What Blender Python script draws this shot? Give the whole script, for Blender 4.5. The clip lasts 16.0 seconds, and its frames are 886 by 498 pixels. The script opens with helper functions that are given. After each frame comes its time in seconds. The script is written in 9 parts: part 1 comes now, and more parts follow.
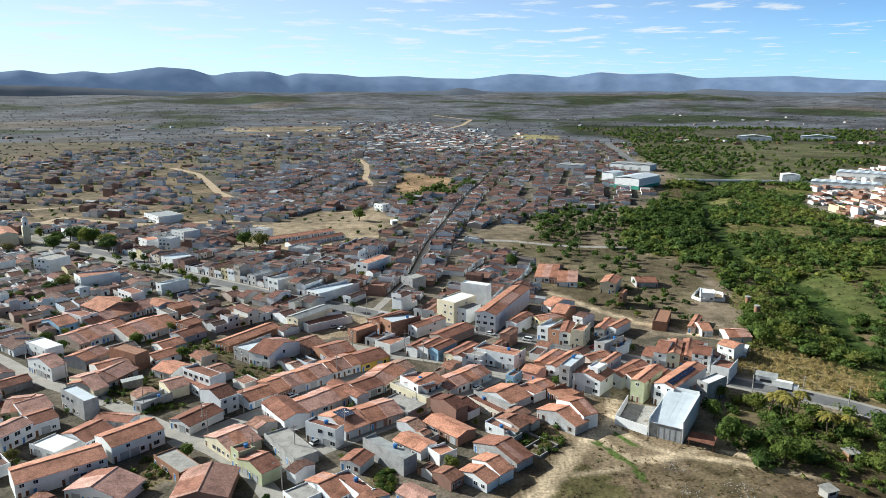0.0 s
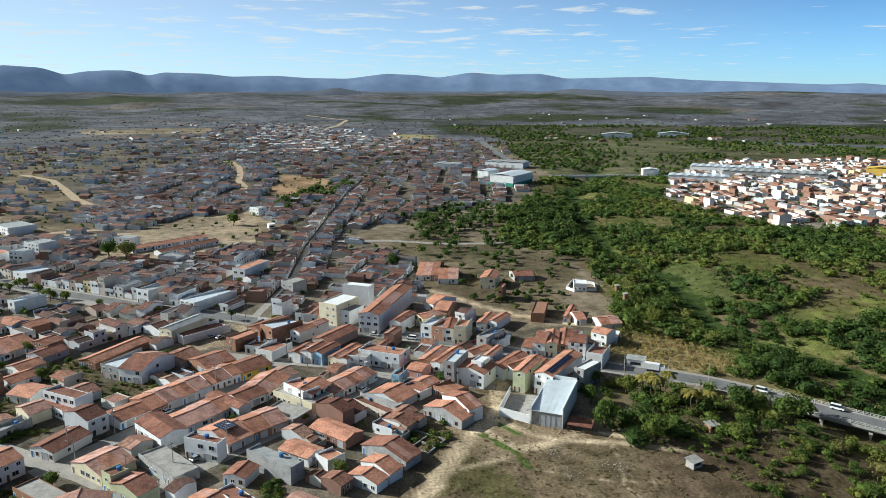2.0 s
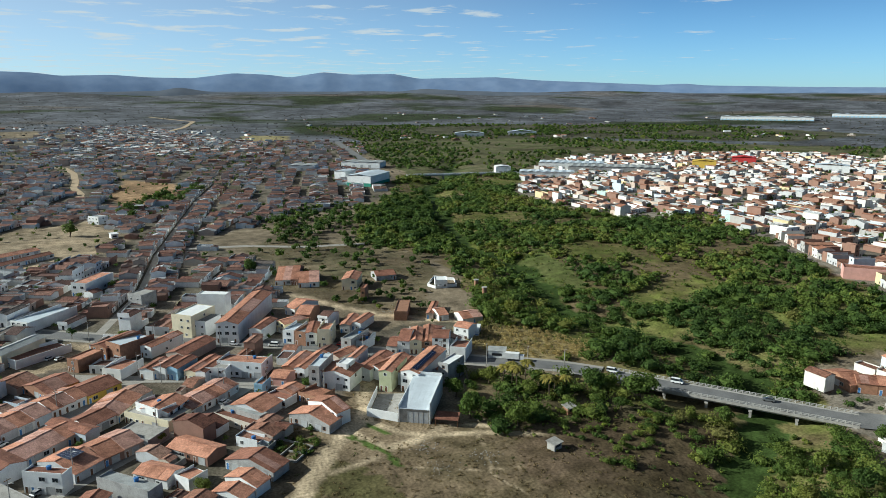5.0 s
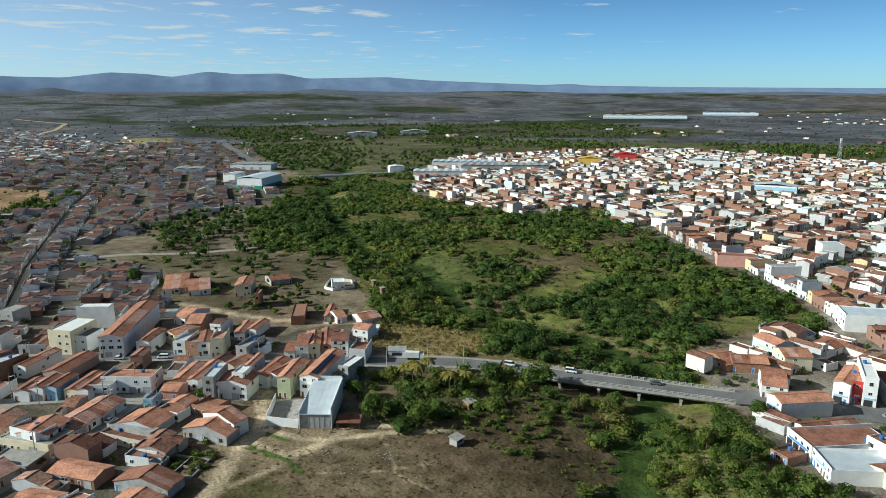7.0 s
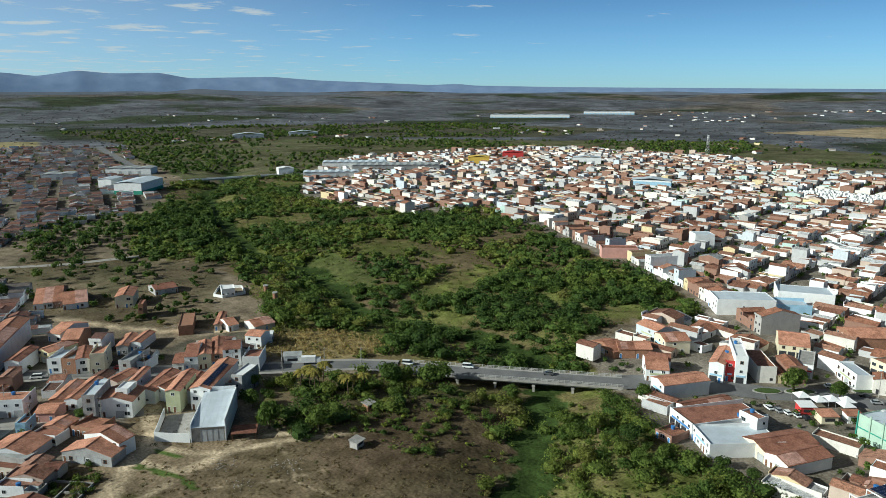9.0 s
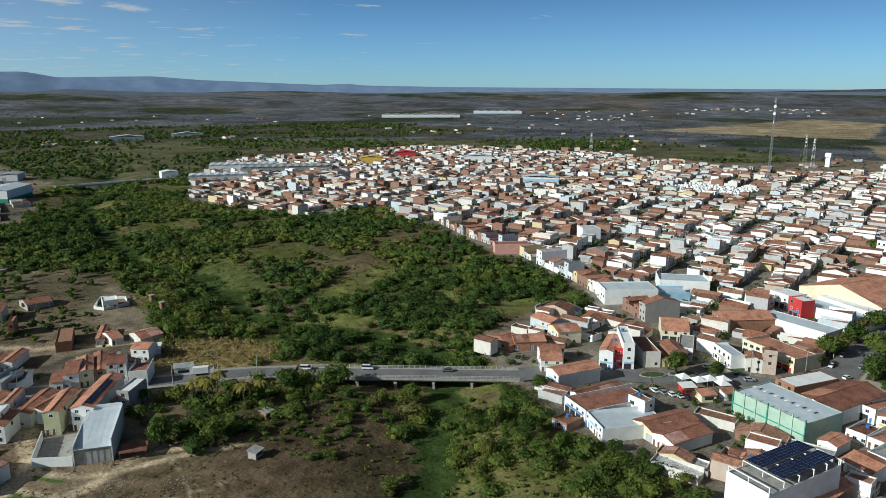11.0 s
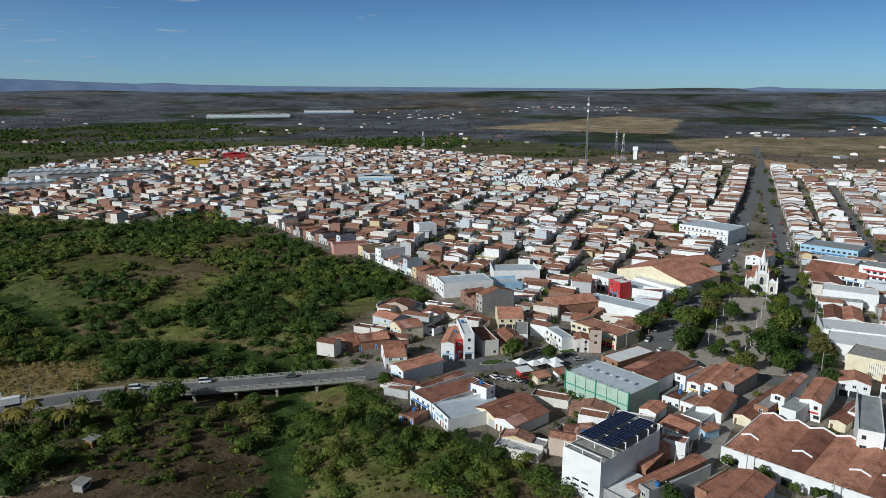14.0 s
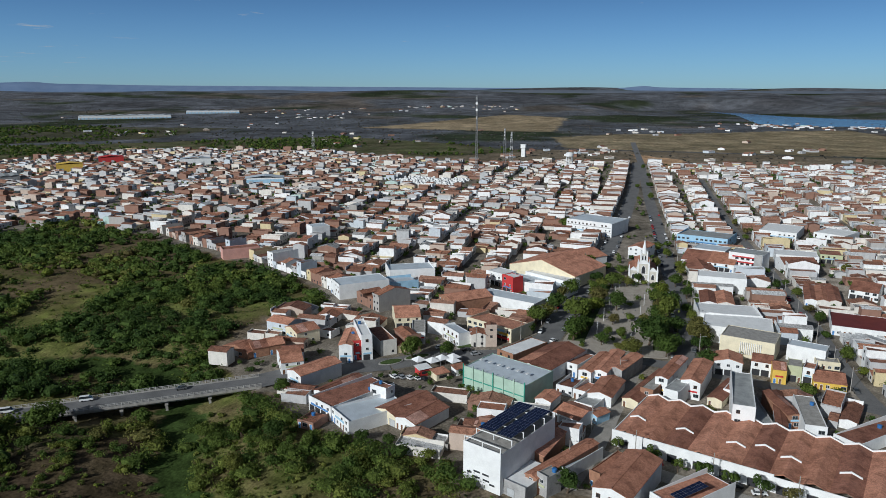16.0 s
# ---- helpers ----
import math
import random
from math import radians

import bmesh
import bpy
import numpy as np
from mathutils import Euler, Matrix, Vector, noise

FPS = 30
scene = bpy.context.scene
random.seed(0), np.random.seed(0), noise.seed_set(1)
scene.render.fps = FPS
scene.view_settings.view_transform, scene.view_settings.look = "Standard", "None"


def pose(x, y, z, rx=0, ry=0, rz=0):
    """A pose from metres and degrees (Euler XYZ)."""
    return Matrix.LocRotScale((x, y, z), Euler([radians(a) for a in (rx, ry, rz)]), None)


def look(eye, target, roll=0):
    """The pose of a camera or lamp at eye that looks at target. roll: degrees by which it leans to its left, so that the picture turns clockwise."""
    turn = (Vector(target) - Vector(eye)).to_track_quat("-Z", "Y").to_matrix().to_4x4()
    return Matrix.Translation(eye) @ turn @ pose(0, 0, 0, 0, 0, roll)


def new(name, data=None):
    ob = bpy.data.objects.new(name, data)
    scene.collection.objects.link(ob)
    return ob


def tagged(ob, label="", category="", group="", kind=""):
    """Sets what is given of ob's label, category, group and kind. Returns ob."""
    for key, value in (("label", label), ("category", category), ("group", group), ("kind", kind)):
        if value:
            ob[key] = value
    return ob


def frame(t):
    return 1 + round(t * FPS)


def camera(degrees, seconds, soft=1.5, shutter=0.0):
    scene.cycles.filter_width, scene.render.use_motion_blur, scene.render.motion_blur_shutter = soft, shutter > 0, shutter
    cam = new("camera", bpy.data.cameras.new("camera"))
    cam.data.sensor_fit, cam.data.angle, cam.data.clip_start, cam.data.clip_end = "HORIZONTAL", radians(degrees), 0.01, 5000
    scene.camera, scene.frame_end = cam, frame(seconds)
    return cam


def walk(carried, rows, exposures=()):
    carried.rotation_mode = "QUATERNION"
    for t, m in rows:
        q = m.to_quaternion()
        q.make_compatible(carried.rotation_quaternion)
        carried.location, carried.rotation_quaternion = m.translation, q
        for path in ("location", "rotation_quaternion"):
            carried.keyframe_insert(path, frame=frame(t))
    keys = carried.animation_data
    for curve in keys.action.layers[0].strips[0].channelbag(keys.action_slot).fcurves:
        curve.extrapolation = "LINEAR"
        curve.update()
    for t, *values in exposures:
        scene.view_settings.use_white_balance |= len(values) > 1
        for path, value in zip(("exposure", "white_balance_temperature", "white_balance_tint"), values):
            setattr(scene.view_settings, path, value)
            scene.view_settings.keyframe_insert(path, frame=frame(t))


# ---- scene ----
# The camera hovers at one spot over the town and turns to the right.
EYE = 110.0
cam = camera(64.03, 16.0, soft=0.5)
TURN = [(0.0, 0.06), (0.5, 2.35), (1.0, 4.89), (1.5, 7.43), (2.0, 9.91), (2.5, 11.89), (3.0, 13.72), (3.5, 15.60),
        (4.0, 17.54), (6.5, 27.70), (7.0, 29.99), (7.5, 32.25), (8.0, 34.49), (8.5, 36.63), (9.0, 38.76), (11.5, 49.57),
        (12.0, 51.78), (12.5, 54.01), (13.0, 56.23), (13.5, 58.46), (14.0, 60.70), (14.5, 62.92), (15.0, 65.06),
        (15.5, 67.23), (16.0, 69.40)]
walk(cam, [(t, pose(0, 0, EYE, 90 - 12.73 - 0.12 * max(0.0, (t - 11) / 5), 0, -yaw)) for t, yaw in TURN],
     [(0.0, 0.80, 6080, 3), (3.0, 0.47, 6030, 0), (4.0, 0.42, 6030, -1), (9.0, 0.2, 6030, -3), (12.0, -0.16, 5950, 2), (16.0, -0.46, 5800, 6)])

# ---- light ----
SUN_BEARING, SUN_HEIGHT = 293.0, 26.0
world = bpy.data.worlds.new("sky")
scene.world = world
world.use_nodes = True
wn, wl = world.node_tree.nodes, world.node_tree.links
background = wn["Background"]
sky = wn.new("ShaderNodeTexSky")
sky.sky_type, sky.sun_disc = "NISHITA", False
sky.sun_elevation, sky.sun_rotation = radians(SUN_HEIGHT), radians(SUN_BEARING)
sky.air_density, sky.dust_density, sky.ozone_density = 1.0, 0.5, 2.5
background.inputs["Strength"].default_value = 0.054
# small fair-weather clouds: noise on a high flat layer, thinning out eastwards
coord, sep = wn.new("ShaderNodeTexCoord"), wn.new("ShaderNodeSeparateXYZ")
layer, height_off, stretch, puff = wn.new("ShaderNodeVectorMath"), wn.new("ShaderNodeMath"), wn.new("ShaderNodeMapping"), wn.new("ShaderNodeTexNoise")
ramp, mix = wn.new("ShaderNodeValToRGB"), wn.new("ShaderNodeMix")
height_off.operation, height_off.inputs[1].default_value = "ADD", 0.025
layer.operation = "DIVIDE"
wl.new(sep.outputs["Z"], height_off.inputs[0])
stretch.inputs["Scale"].default_value = (1.25, 1.25, 0.0)
stretch.inputs["Location"].default_value = (3.1, 0.4, 0.0)
puff.inputs["Scale"].default_value, puff.inputs["Detail"].default_value, puff.inputs["Roughness"].default_value = 1.0, 6.0, 0.6
ramp.color_ramp.elements[0].position, ramp.color_ramp.elements[1].position = 0.535, 0.63
mix.data_type = "RGBA"
mix.inputs["B"].default_value = (9.5, 9.6, 9.8, 1)
west, thin = wn.new("ShaderNodeVectorMath"), wn.new("ShaderNodeMapRange")
west.operation = "DOT_PRODUCT"
west.inputs[1].default_value = (math.sin(radians(-25)), math.cos(radians(-25)), 0)
for socket, value in (("From Min", 0.1), ("From Max", 0.8), ("To Min", -0.17), ("To Max", 0.0)):
    thin.inputs[socket].default_value = value
fewer = wn.new("ShaderNodeMath")
fewer.operation = "ADD"
wl.new(coord.outputs["Generated"], west.inputs[0])
wl.new(west.outputs["Value"], thin.inputs["Value"])
wl.new(thin.outputs["Result"], fewer.inputs[1])
fade = wn.new("ShaderNodeMath")
fade.operation, fade.inputs[1].default_value = "MULTIPLY", 0.75
lift = wn.new("ShaderNodeMapping")
lift.inputs["Scale"].default_value, lift.inputs["Location"].default_value = (1, 1, 1.15), (0, 0, 0.03)
wl.new(coord.outputs["Generated"], lift.inputs["Vector"])
wl.new(lift.outputs["Vector"], sky.inputs["Vector"])
wl.new(coord.outputs["Generated"], layer.inputs[0])
wl.new(height_off.outputs[0], layer.inputs[1])
wl.new(layer.outputs["Vector"], stretch.inputs["Vector"])
wl.new(stretch.outputs["Vector"], puff.inputs["Vector"])
wl.new(puff.outputs["Fac"], fewer.inputs[0])
wl.new(fewer.outputs[0], ramp.inputs["Fac"])
wl.new(ramp.outputs["Color"], fade.inputs[0])
wl.new(fade.outputs[0], mix.inputs["Factor"])
tint = wn.new("ShaderNodeMix")
tint.data_type, tint.blend_type = "RGBA", "MULTIPLY"
tint.inputs["Factor"].default_value, tint.inputs["B"].default_value = 1.0, (0.73, 1.0, 1.36, 1)
haze, glow = wn.new("ShaderNodeMapRange"), wn.new("ShaderNodeVectorMath")
haze.interpolation_type = "SMOOTHSTEP"
for socket, value in (("From Min", -0.02), ("From Max", 0.32), ("To Min", 1.85), ("To Max", 0.36)):
    haze.inputs[socket].default_value = value
glow.operation = "SCALE"
wl.new(coord.outputs["Generated"], sep.inputs["Vector"])
wl.new(sep.outputs["Z"], haze.inputs["Value"])
deep, depth_of_sky = wn.new("ShaderNodeMapRange"), wn.new("ShaderNodeMath")
for socket, value in (("From Min", -0.95), ("From Max", -0.2), ("To Min", 0.78), ("To Max", 1.0)):
    deep.inputs[socket].default_value = value
depth_of_sky.operation = "MULTIPLY"
wl.new(haze.outputs["Result"], depth_of_sky.inputs[0])
wl.new(deep.outputs["Result"], depth_of_sky.inputs[1])
wl.new(depth_of_sky.outputs[0], glow.inputs["Scale"])
wl.new(sky.outputs["Color"], glow.inputs[0])
wl.new(glow.outputs["Vector"], tint.inputs["A"])
wl.new(tint.outputs["Result"], mix.inputs["A"])
# paler air towards the sun
toward, pale, sunny = wn.new("ShaderNodeVectorMath"), wn.new("ShaderNodeMapRange"), wn.new("ShaderNodeMix")
toward.operation = "DOT_PRODUCT"
toward.inputs[1].default_value = (math.sin(radians(SUN_BEARING)), math.cos(radians(SUN_BEARING)), 0)
for socket, value in (("From Min", -0.25), ("From Max", 0.75), ("To Min", 0.0), ("To Max", 0.6)):
    pale.inputs[socket].default_value = value
sunny.data_type = "RGBA"
sunny.inputs["B"].default_value = (9.0, 9.4, 9.8, 1)
wl.new(coord.outputs["Generated"], toward.inputs[0])
wl.new(toward.outputs["Value"], pale.inputs["Value"])
wl.new(toward.outputs["Value"], deep.inputs["Value"])
wl.new(pale.outputs["Result"], sunny.inputs["Factor"])
wl.new(mix.outputs["Result"], sunny.inputs["A"])
wl.new(sunny.outputs["Result"], background.inputs["Color"])

sun = new("sun", bpy.data.lights.new("sun", "SUN"))
sun.data.energy, sun.data.angle, sun.data.color = 5.0, radians(0.5), (1.0, 0.955, 0.885)
sb, sh = radians(SUN_BEARING), radians(SUN_HEIGHT)
sun.matrix_world = look((300 * math.sin(sb) * math.cos(sh), 300 * math.cos(sb) * math.cos(sh), 300 * math.sin(sh)), (0, 0, 0))


# ---- materials ----
def material(name, rough=0.8, metal=0.0):
    m = bpy.data.materials.new(name)
    m.use_nodes = True
    b = m.node_tree.nodes["Principled BSDF"]
    b.inputs["Roughness"].default_value, b.inputs["Metallic"].default_value = rough, metal
    b.inputs["Specular IOR Level"].default_value = 0.25
    return m, m.node_tree.nodes, m.node_tree.links, b


def noise_node(nodes, links, scale, detail=4.0, stretch=(1, 1, 1)):
    geo, mp, tex = nodes.new("ShaderNodeNewGeometry"), nodes.new("ShaderNodeMapping"), nodes.new("ShaderNodeTexNoise")
    mp.inputs["Scale"].default_value = stretch
    tex.inputs["Scale"].default_value, tex.inputs["Detail"].default_value = scale, detail
    links.new(geo.outputs["Position"], mp.inputs["Vector"])
    links.new(mp.outputs["Vector"], tex.inputs["Vector"])
    return tex.outputs["Fac"]


def ramp_node(nodes, links, fac, stops, step=False):
    r = nodes.new("ShaderNodeValToRGB")
    r.color_ramp.interpolation = "CONSTANT" if step else "LINEAR"
    while len(r.color_ramp.elements) < len(stops):
        r.color_ramp.elements.new(0.5)
    for e, (p, c) in zip(r.color_ramp.elements, stops):
        e.position, e.color = p, (*c, 1)
    links.new(fac, r.inputs["Fac"])
    return r.outputs["Color"]


def blend(nodes, links, kind, fac, a, b):
    m = nodes.new("ShaderNodeMix")
    m.data_type, m.blend_type = "RGBA", kind
    for value, socket in ((fac, "Factor"), (a, "A"), (b, "B")):
        if isinstance(value, (int, float)):
            m.inputs[socket].default_value = value
        elif isinstance(value, tuple):
            m.inputs[socket].default_value = (*value, 1)
        else:
            links.new(value, m.inputs[socket])
    return m.outputs["Result"]


def bump(nodes, links, bsdf, height, strength, distance):
    b = nodes.new("ShaderNodeBump")
    b.inputs["Strength"].default_value, b.inputs["Distance"].default_value = strength, distance
    links.new(height, b.inputs["Height"])
    links.new(b.outputs["Normal"], bsdf.inputs["Normal"])


def weathered(name, colour, dark=0.7, scale=0.6, rough=0.8, metal=0.0, relief=0.3):
    """One paint or stone with stains at two scales and a fine relief."""
    m, n, l, b = material(name, rough, metal)
    big, fine = noise_node(n, l, scale, 5), noise_node(n, l, max(2.6, scale * 9), 4)
    low = tuple(c * dark for c in colour)
    c = ramp_node(n, l, big, [(0.32, low), (0.6, colour)])
    c = blend(n, l, "MULTIPLY", 0.6, c, ramp_node(n, l, fine, [(0.28, (0.88 if dark >= .85 else 0.6,) * 3), (0.62, (1.04, 1.04, 1.04))]))
    l.new(c, b.inputs["Base Color"])
    bump(n, l, b, fine, relief, 0.05)
    return m


def palette(name, stops, island, dark=0.72, rough=0.85, streak=(1, 1, 0.6), scale=0.5, fine_low=0.7, fine=4.0):
    """A material whose colour is drawn from a palette, by thing or, in joined meshes, house by house."""
    m, n, l, b = material(name, rough)
    if island:
        att = n.new("ShaderNodeAttribute")
        att.attribute_name = "tone"
        src = att.outputs["Fac"]
    else:
        src = n.new("ShaderNodeObjectInfo").outputs["Random"]
    c = ramp_node(n, l, src, stops, step=True)
    big, fine = noise_node(n, l, scale, 6, streak), noise_node(n, l, fine, 4, streak)
    c = blend(n, l, "MULTIPLY", 1.0, c, ramp_node(n, l, big, [(0.3, (dark,) * 3), (0.58, (1, 1, 1))]))
    c = blend(n, l, "MULTIPLY", 0.9, c, ramp_node(n, l, fine, [(0.28, (fine_low,) * 3), (0.62, (1.05, 1.05, 1.05))]))
    c = blend(n, l, "MULTIPLY", 0.9, c, ramp_node(n, l, noise_node(n, l, 1.0, 3, streak), [(0.35, (fine_low + .15,) * 3), (0.6, (1.06, 1.06, 1.06))]))
    l.new(c, b.inputs["Base Color"])
    bump(n, l, b, fine, 0.35, 0.06)
    return m


def tiled(name, colour):
    """A clay tile roof: each house a shade of its own, sooty stains, relaid paler patches and single tiles lighter or darker."""
    m, n, l, b = material(name, 0.9)
    shade = ramp_node(n, l, n.new("ShaderNodeObjectInfo").outputs["Random"], [(0.0, (0.74, 0.72, 0.72)), (0.5, (1, 1, 1)), (1.0, (1.2, 1.22, 1.25))])
    c = blend(n, l, "MULTIPLY", 1.0, shade, colour)
    c = blend(n, l, "MULTIPLY", 1.0, c, ramp_node(n, l, noise_node(n, l, 0.28, 5), [(0.32, (0.62, 0.6, 0.6)), (0.5, (0.96, 0.96, 0.96)), (0.7, (1.14, 1.17, 1.2))]))
    c = blend(n, l, "MULTIPLY", 1.0, c, ramp_node(n, l, noise_node(n, l, 1.3, 4), [(0.36, (0.8, 0.78, 0.78)), (0.62, (1.08, 1.08, 1.08))]))
    fine = noise_node(n, l, 5.0, 3)
    c = blend(n, l, "MULTIPLY", 1.0, c, ramp_node(n, l, fine, [(0.36, (0.74, 0.72, 0.72)), (0.64, (1.16, 1.16, 1.16))]))
    l.new(c, b.inputs["Base Color"])
    bump(n, l, b, fine, 0.6, 0.12)
    return m


WALL_WEST = [(0.0, (0.74, 0.75, 0.76)), (0.30, (0.60, 0.58, 0.55)), (0.44, (0.48, 0.49, 0.51)), (0.58, (0.42, 0.34, 0.29)),
             (0.66, (0.25, 0.145, 0.11)), (0.78, (0.52, 0.46, 0.39)), (0.83, (0.50, 0.56, 0.62)), (0.89, (0.40, 0.385, 0.37)),
             (0.96, (0.60, 0.52, 0.32)), (0.98, (0.76, 0.74, 0.72))]
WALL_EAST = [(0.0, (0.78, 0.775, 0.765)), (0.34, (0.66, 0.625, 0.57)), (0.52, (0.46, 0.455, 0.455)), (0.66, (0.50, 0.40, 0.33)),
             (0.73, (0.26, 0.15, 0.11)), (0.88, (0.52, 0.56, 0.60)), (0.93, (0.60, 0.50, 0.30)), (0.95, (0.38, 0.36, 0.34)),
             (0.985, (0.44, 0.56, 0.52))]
TILE_WEST = [(0.0, (0.25, 0.118, 0.088)), (0.18, (0.17, 0.088, 0.07)), (0.40, (0.125, 0.076, 0.066)), (0.62, (0.31, 0.165, 0.125)),
             (0.74, (0.19, 0.108, 0.086)), (0.86, (0.18, 0.15, 0.135)), (0.94, (0.50, 0.51, 0.52))]
TILE_NEAR = [(0.0, (0.42, 0.225, 0.16)), (0.24, (0.36, 0.17, 0.11)), (0.42, (0.21, 0.09, 0.062)), (0.56, (0.47, 0.28, 0.205)),
             (0.78, (0.37, 0.18, 0.12)), (0.90, (0.17, 0.09, 0.068))]
TILE_EAST = [(0.0, (0.42, 0.19, 0.118)), (0.22, (0.28, 0.132, 0.088)), (0.42, (0.48, 0.24, 0.155)), (0.56, (0.34, 0.168, 0.11)),
             (0.68, (0.47, 0.25, 0.17)), (0.82, (0.48, 0.47, 0.46)), (0.91, (0.70, 0.70, 0.70))]
M = {}
for kind, walls, tiles in (("west", WALL_WEST, TILE_WEST), ("near", WALL_WEST, TILE_NEAR), ("east", WALL_EAST, TILE_EAST)):
    for island in (False, True):
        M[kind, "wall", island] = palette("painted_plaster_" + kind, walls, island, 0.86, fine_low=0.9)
        M[kind, "roof", island] = palette("clay_tile_" + kind, tiles, island, 0.7, 0.9, (1, 1, 1), 0.3, 0.42, 3.0)
M["pale", "wall", True] = palette("white_plaster", [(0.0, (0.80, 0.79, 0.76)), (0.6, (0.70, 0.68, 0.63)), (0.85, (0.6, 0.55, 0.48))], True, 0.88, fine_low=0.84)
M["pale", "roof", True] = palette("pale_roofing", [(0.0, (0.72, 0.71, 0.69)), (0.45, (0.58, 0.57, 0.55)), (0.7, (0.40, 0.20, 0.13)), (0.85, (0.5, 0.52, 0.55))], True, 0.85, fine_low=0.8)
WHITE = weathered("white_paint", (0.80, 0.80, 0.79), 0.88, 0.35)
CREAM = weathered("cream_paint", (0.74, 0.66, 0.48), 0.85, 0.35)
YELLOW = weathered("yellow_paint", (0.72, 0.48, 0.09), 0.85, 0.35)
PINK = weathered("pink_paint", (0.62, 0.34, 0.29), 0.85, 0.35)
RED = weathered("red_paint", (0.52, 0.05, 0.05), 0.85, 0.35)
BLUE = weathered("blue_paint", (0.09, 0.24, 0.52), 0.85, 0.35)
PALE_BLUE = weathered("pale_blue_paint", (0.36, 0.56, 0.72), 0.85, 0.35)
GREEN = weathered("pale_green_paint", (0.40, 0.53, 0.43), 0.85, 0.35)
TEAL = weathered("teal_paint", (0.06, 0.30, 0.22), 0.85, 0.35)
LIME = weathered("lime_paint", (0.50, 0.52, 0.33), 0.85, 0.35)
GREY = weathered("grey_render", (0.42, 0.41, 0.40), 0.7, 0.4)
DARK = weathered("dark_paint", (0.04, 0.04, 0.045), 0.8, 0.5)
BRICK = weathered("bare_brick", (0.36, 0.19, 0.12), 0.75, 0.8)
PALE_CONCRETE = weathered("pale_concrete", (0.50, 0.48, 0.45), 0.75, 0.6)
CONCRETE = weathered("concrete", (0.40, 0.38, 0.35), 0.7, 0.5)
STONE = weathered("pale_church_stone", (0.66, 0.62, 0.54), 0.8, 0.6)
TILE = tiled("clay_tile", (0.50, 0.24, 0.152))
TILE_PALE = tiled("pale_clay_tile", (0.50, 0.29, 0.225))
TILE_DARK = tiled("old_clay_tile", (0.31, 0.142, 0.094))
OXIDE = weathered("oxide_red_sheet", (0.20, 0.045, 0.038), 0.8, 0.25, 0.6)
METAL = weathered("zinc_sheet", (0.60, 0.655, 0.70), 0.85, 0.25, 0.5, 0.05)
METAL_GREY = weathered("grey_sheet", (0.42, 0.43, 0.42), 0.7, 0.35, 0.6, 0.05)
ASPHALT = weathered("asphalt", (0.19, 0.187, 0.185), 0.75, 0.15, 0.85)
PAVING = weathered("stone_paving", (0.36, 0.335, 0.30), 0.8, 0.25, 0.85)
SAND = weathered("sandy_track", (0.46, 0.35, 0.23), 0.78, 0.2, 0.95)
PLAZA = weathered("plaza_paving", (0.42, 0.375, 0.32), 0.8, 0.3, 0.85)
BARK = weathered("bark", (0.13, 0.095, 0.065), 0.6, 2.0, 0.95)
STEEL = weathered("galvanised_steel", (0.45, 0.45, 0.45), 0.8, 1.0, 0.5, 0.6)
PLASTIC_BLUE = weathered("blue_plastic", (0.05, 0.17, 0.42), 0.85, 0.5, 0.5)
RUBBER = weathered("rubber", (0.02, 0.02, 0.02), 0.8, 1.0, 0.9)
CANVAS = weathered("white_canvas", (0.82, 0.82, 0.82), 0.9, 0.5, 0.8)

glass_mat, gn, gl, gb = material("window_glass", 0.12)
gb.inputs["Base Color"].default_value = (0.025, 0.03, 0.035, 1)
gb.inputs["Specular IOR Level"].default_value = 0.5
GLASS = glass_mat
solar_mat, gn, gl, gb = material("solar_cell", 0.2)
gl.new(ramp_node(gn, gl, noise_node(gn, gl, 0.6), [(0.3, (0.012, 0.018, 0.045)), (0.7, (0.022, 0.03, 0.07))]), gb.inputs["Base Color"])
gb.inputs["Specular IOR Level"].default_value = 0.5
SOLAR = solar_mat
water_mat, gn, gl, gb = material("lake_water", 0.15)
gb.inputs["Base Color"].default_value = (0.012, 0.05, 0.12, 1)
gb.inputs["Specular IOR Level"].default_value = 0.5
bump(gn, gl, gb, noise_node(gn, gl, 0.5), 0.2, 0.1)
WATER = water_mat


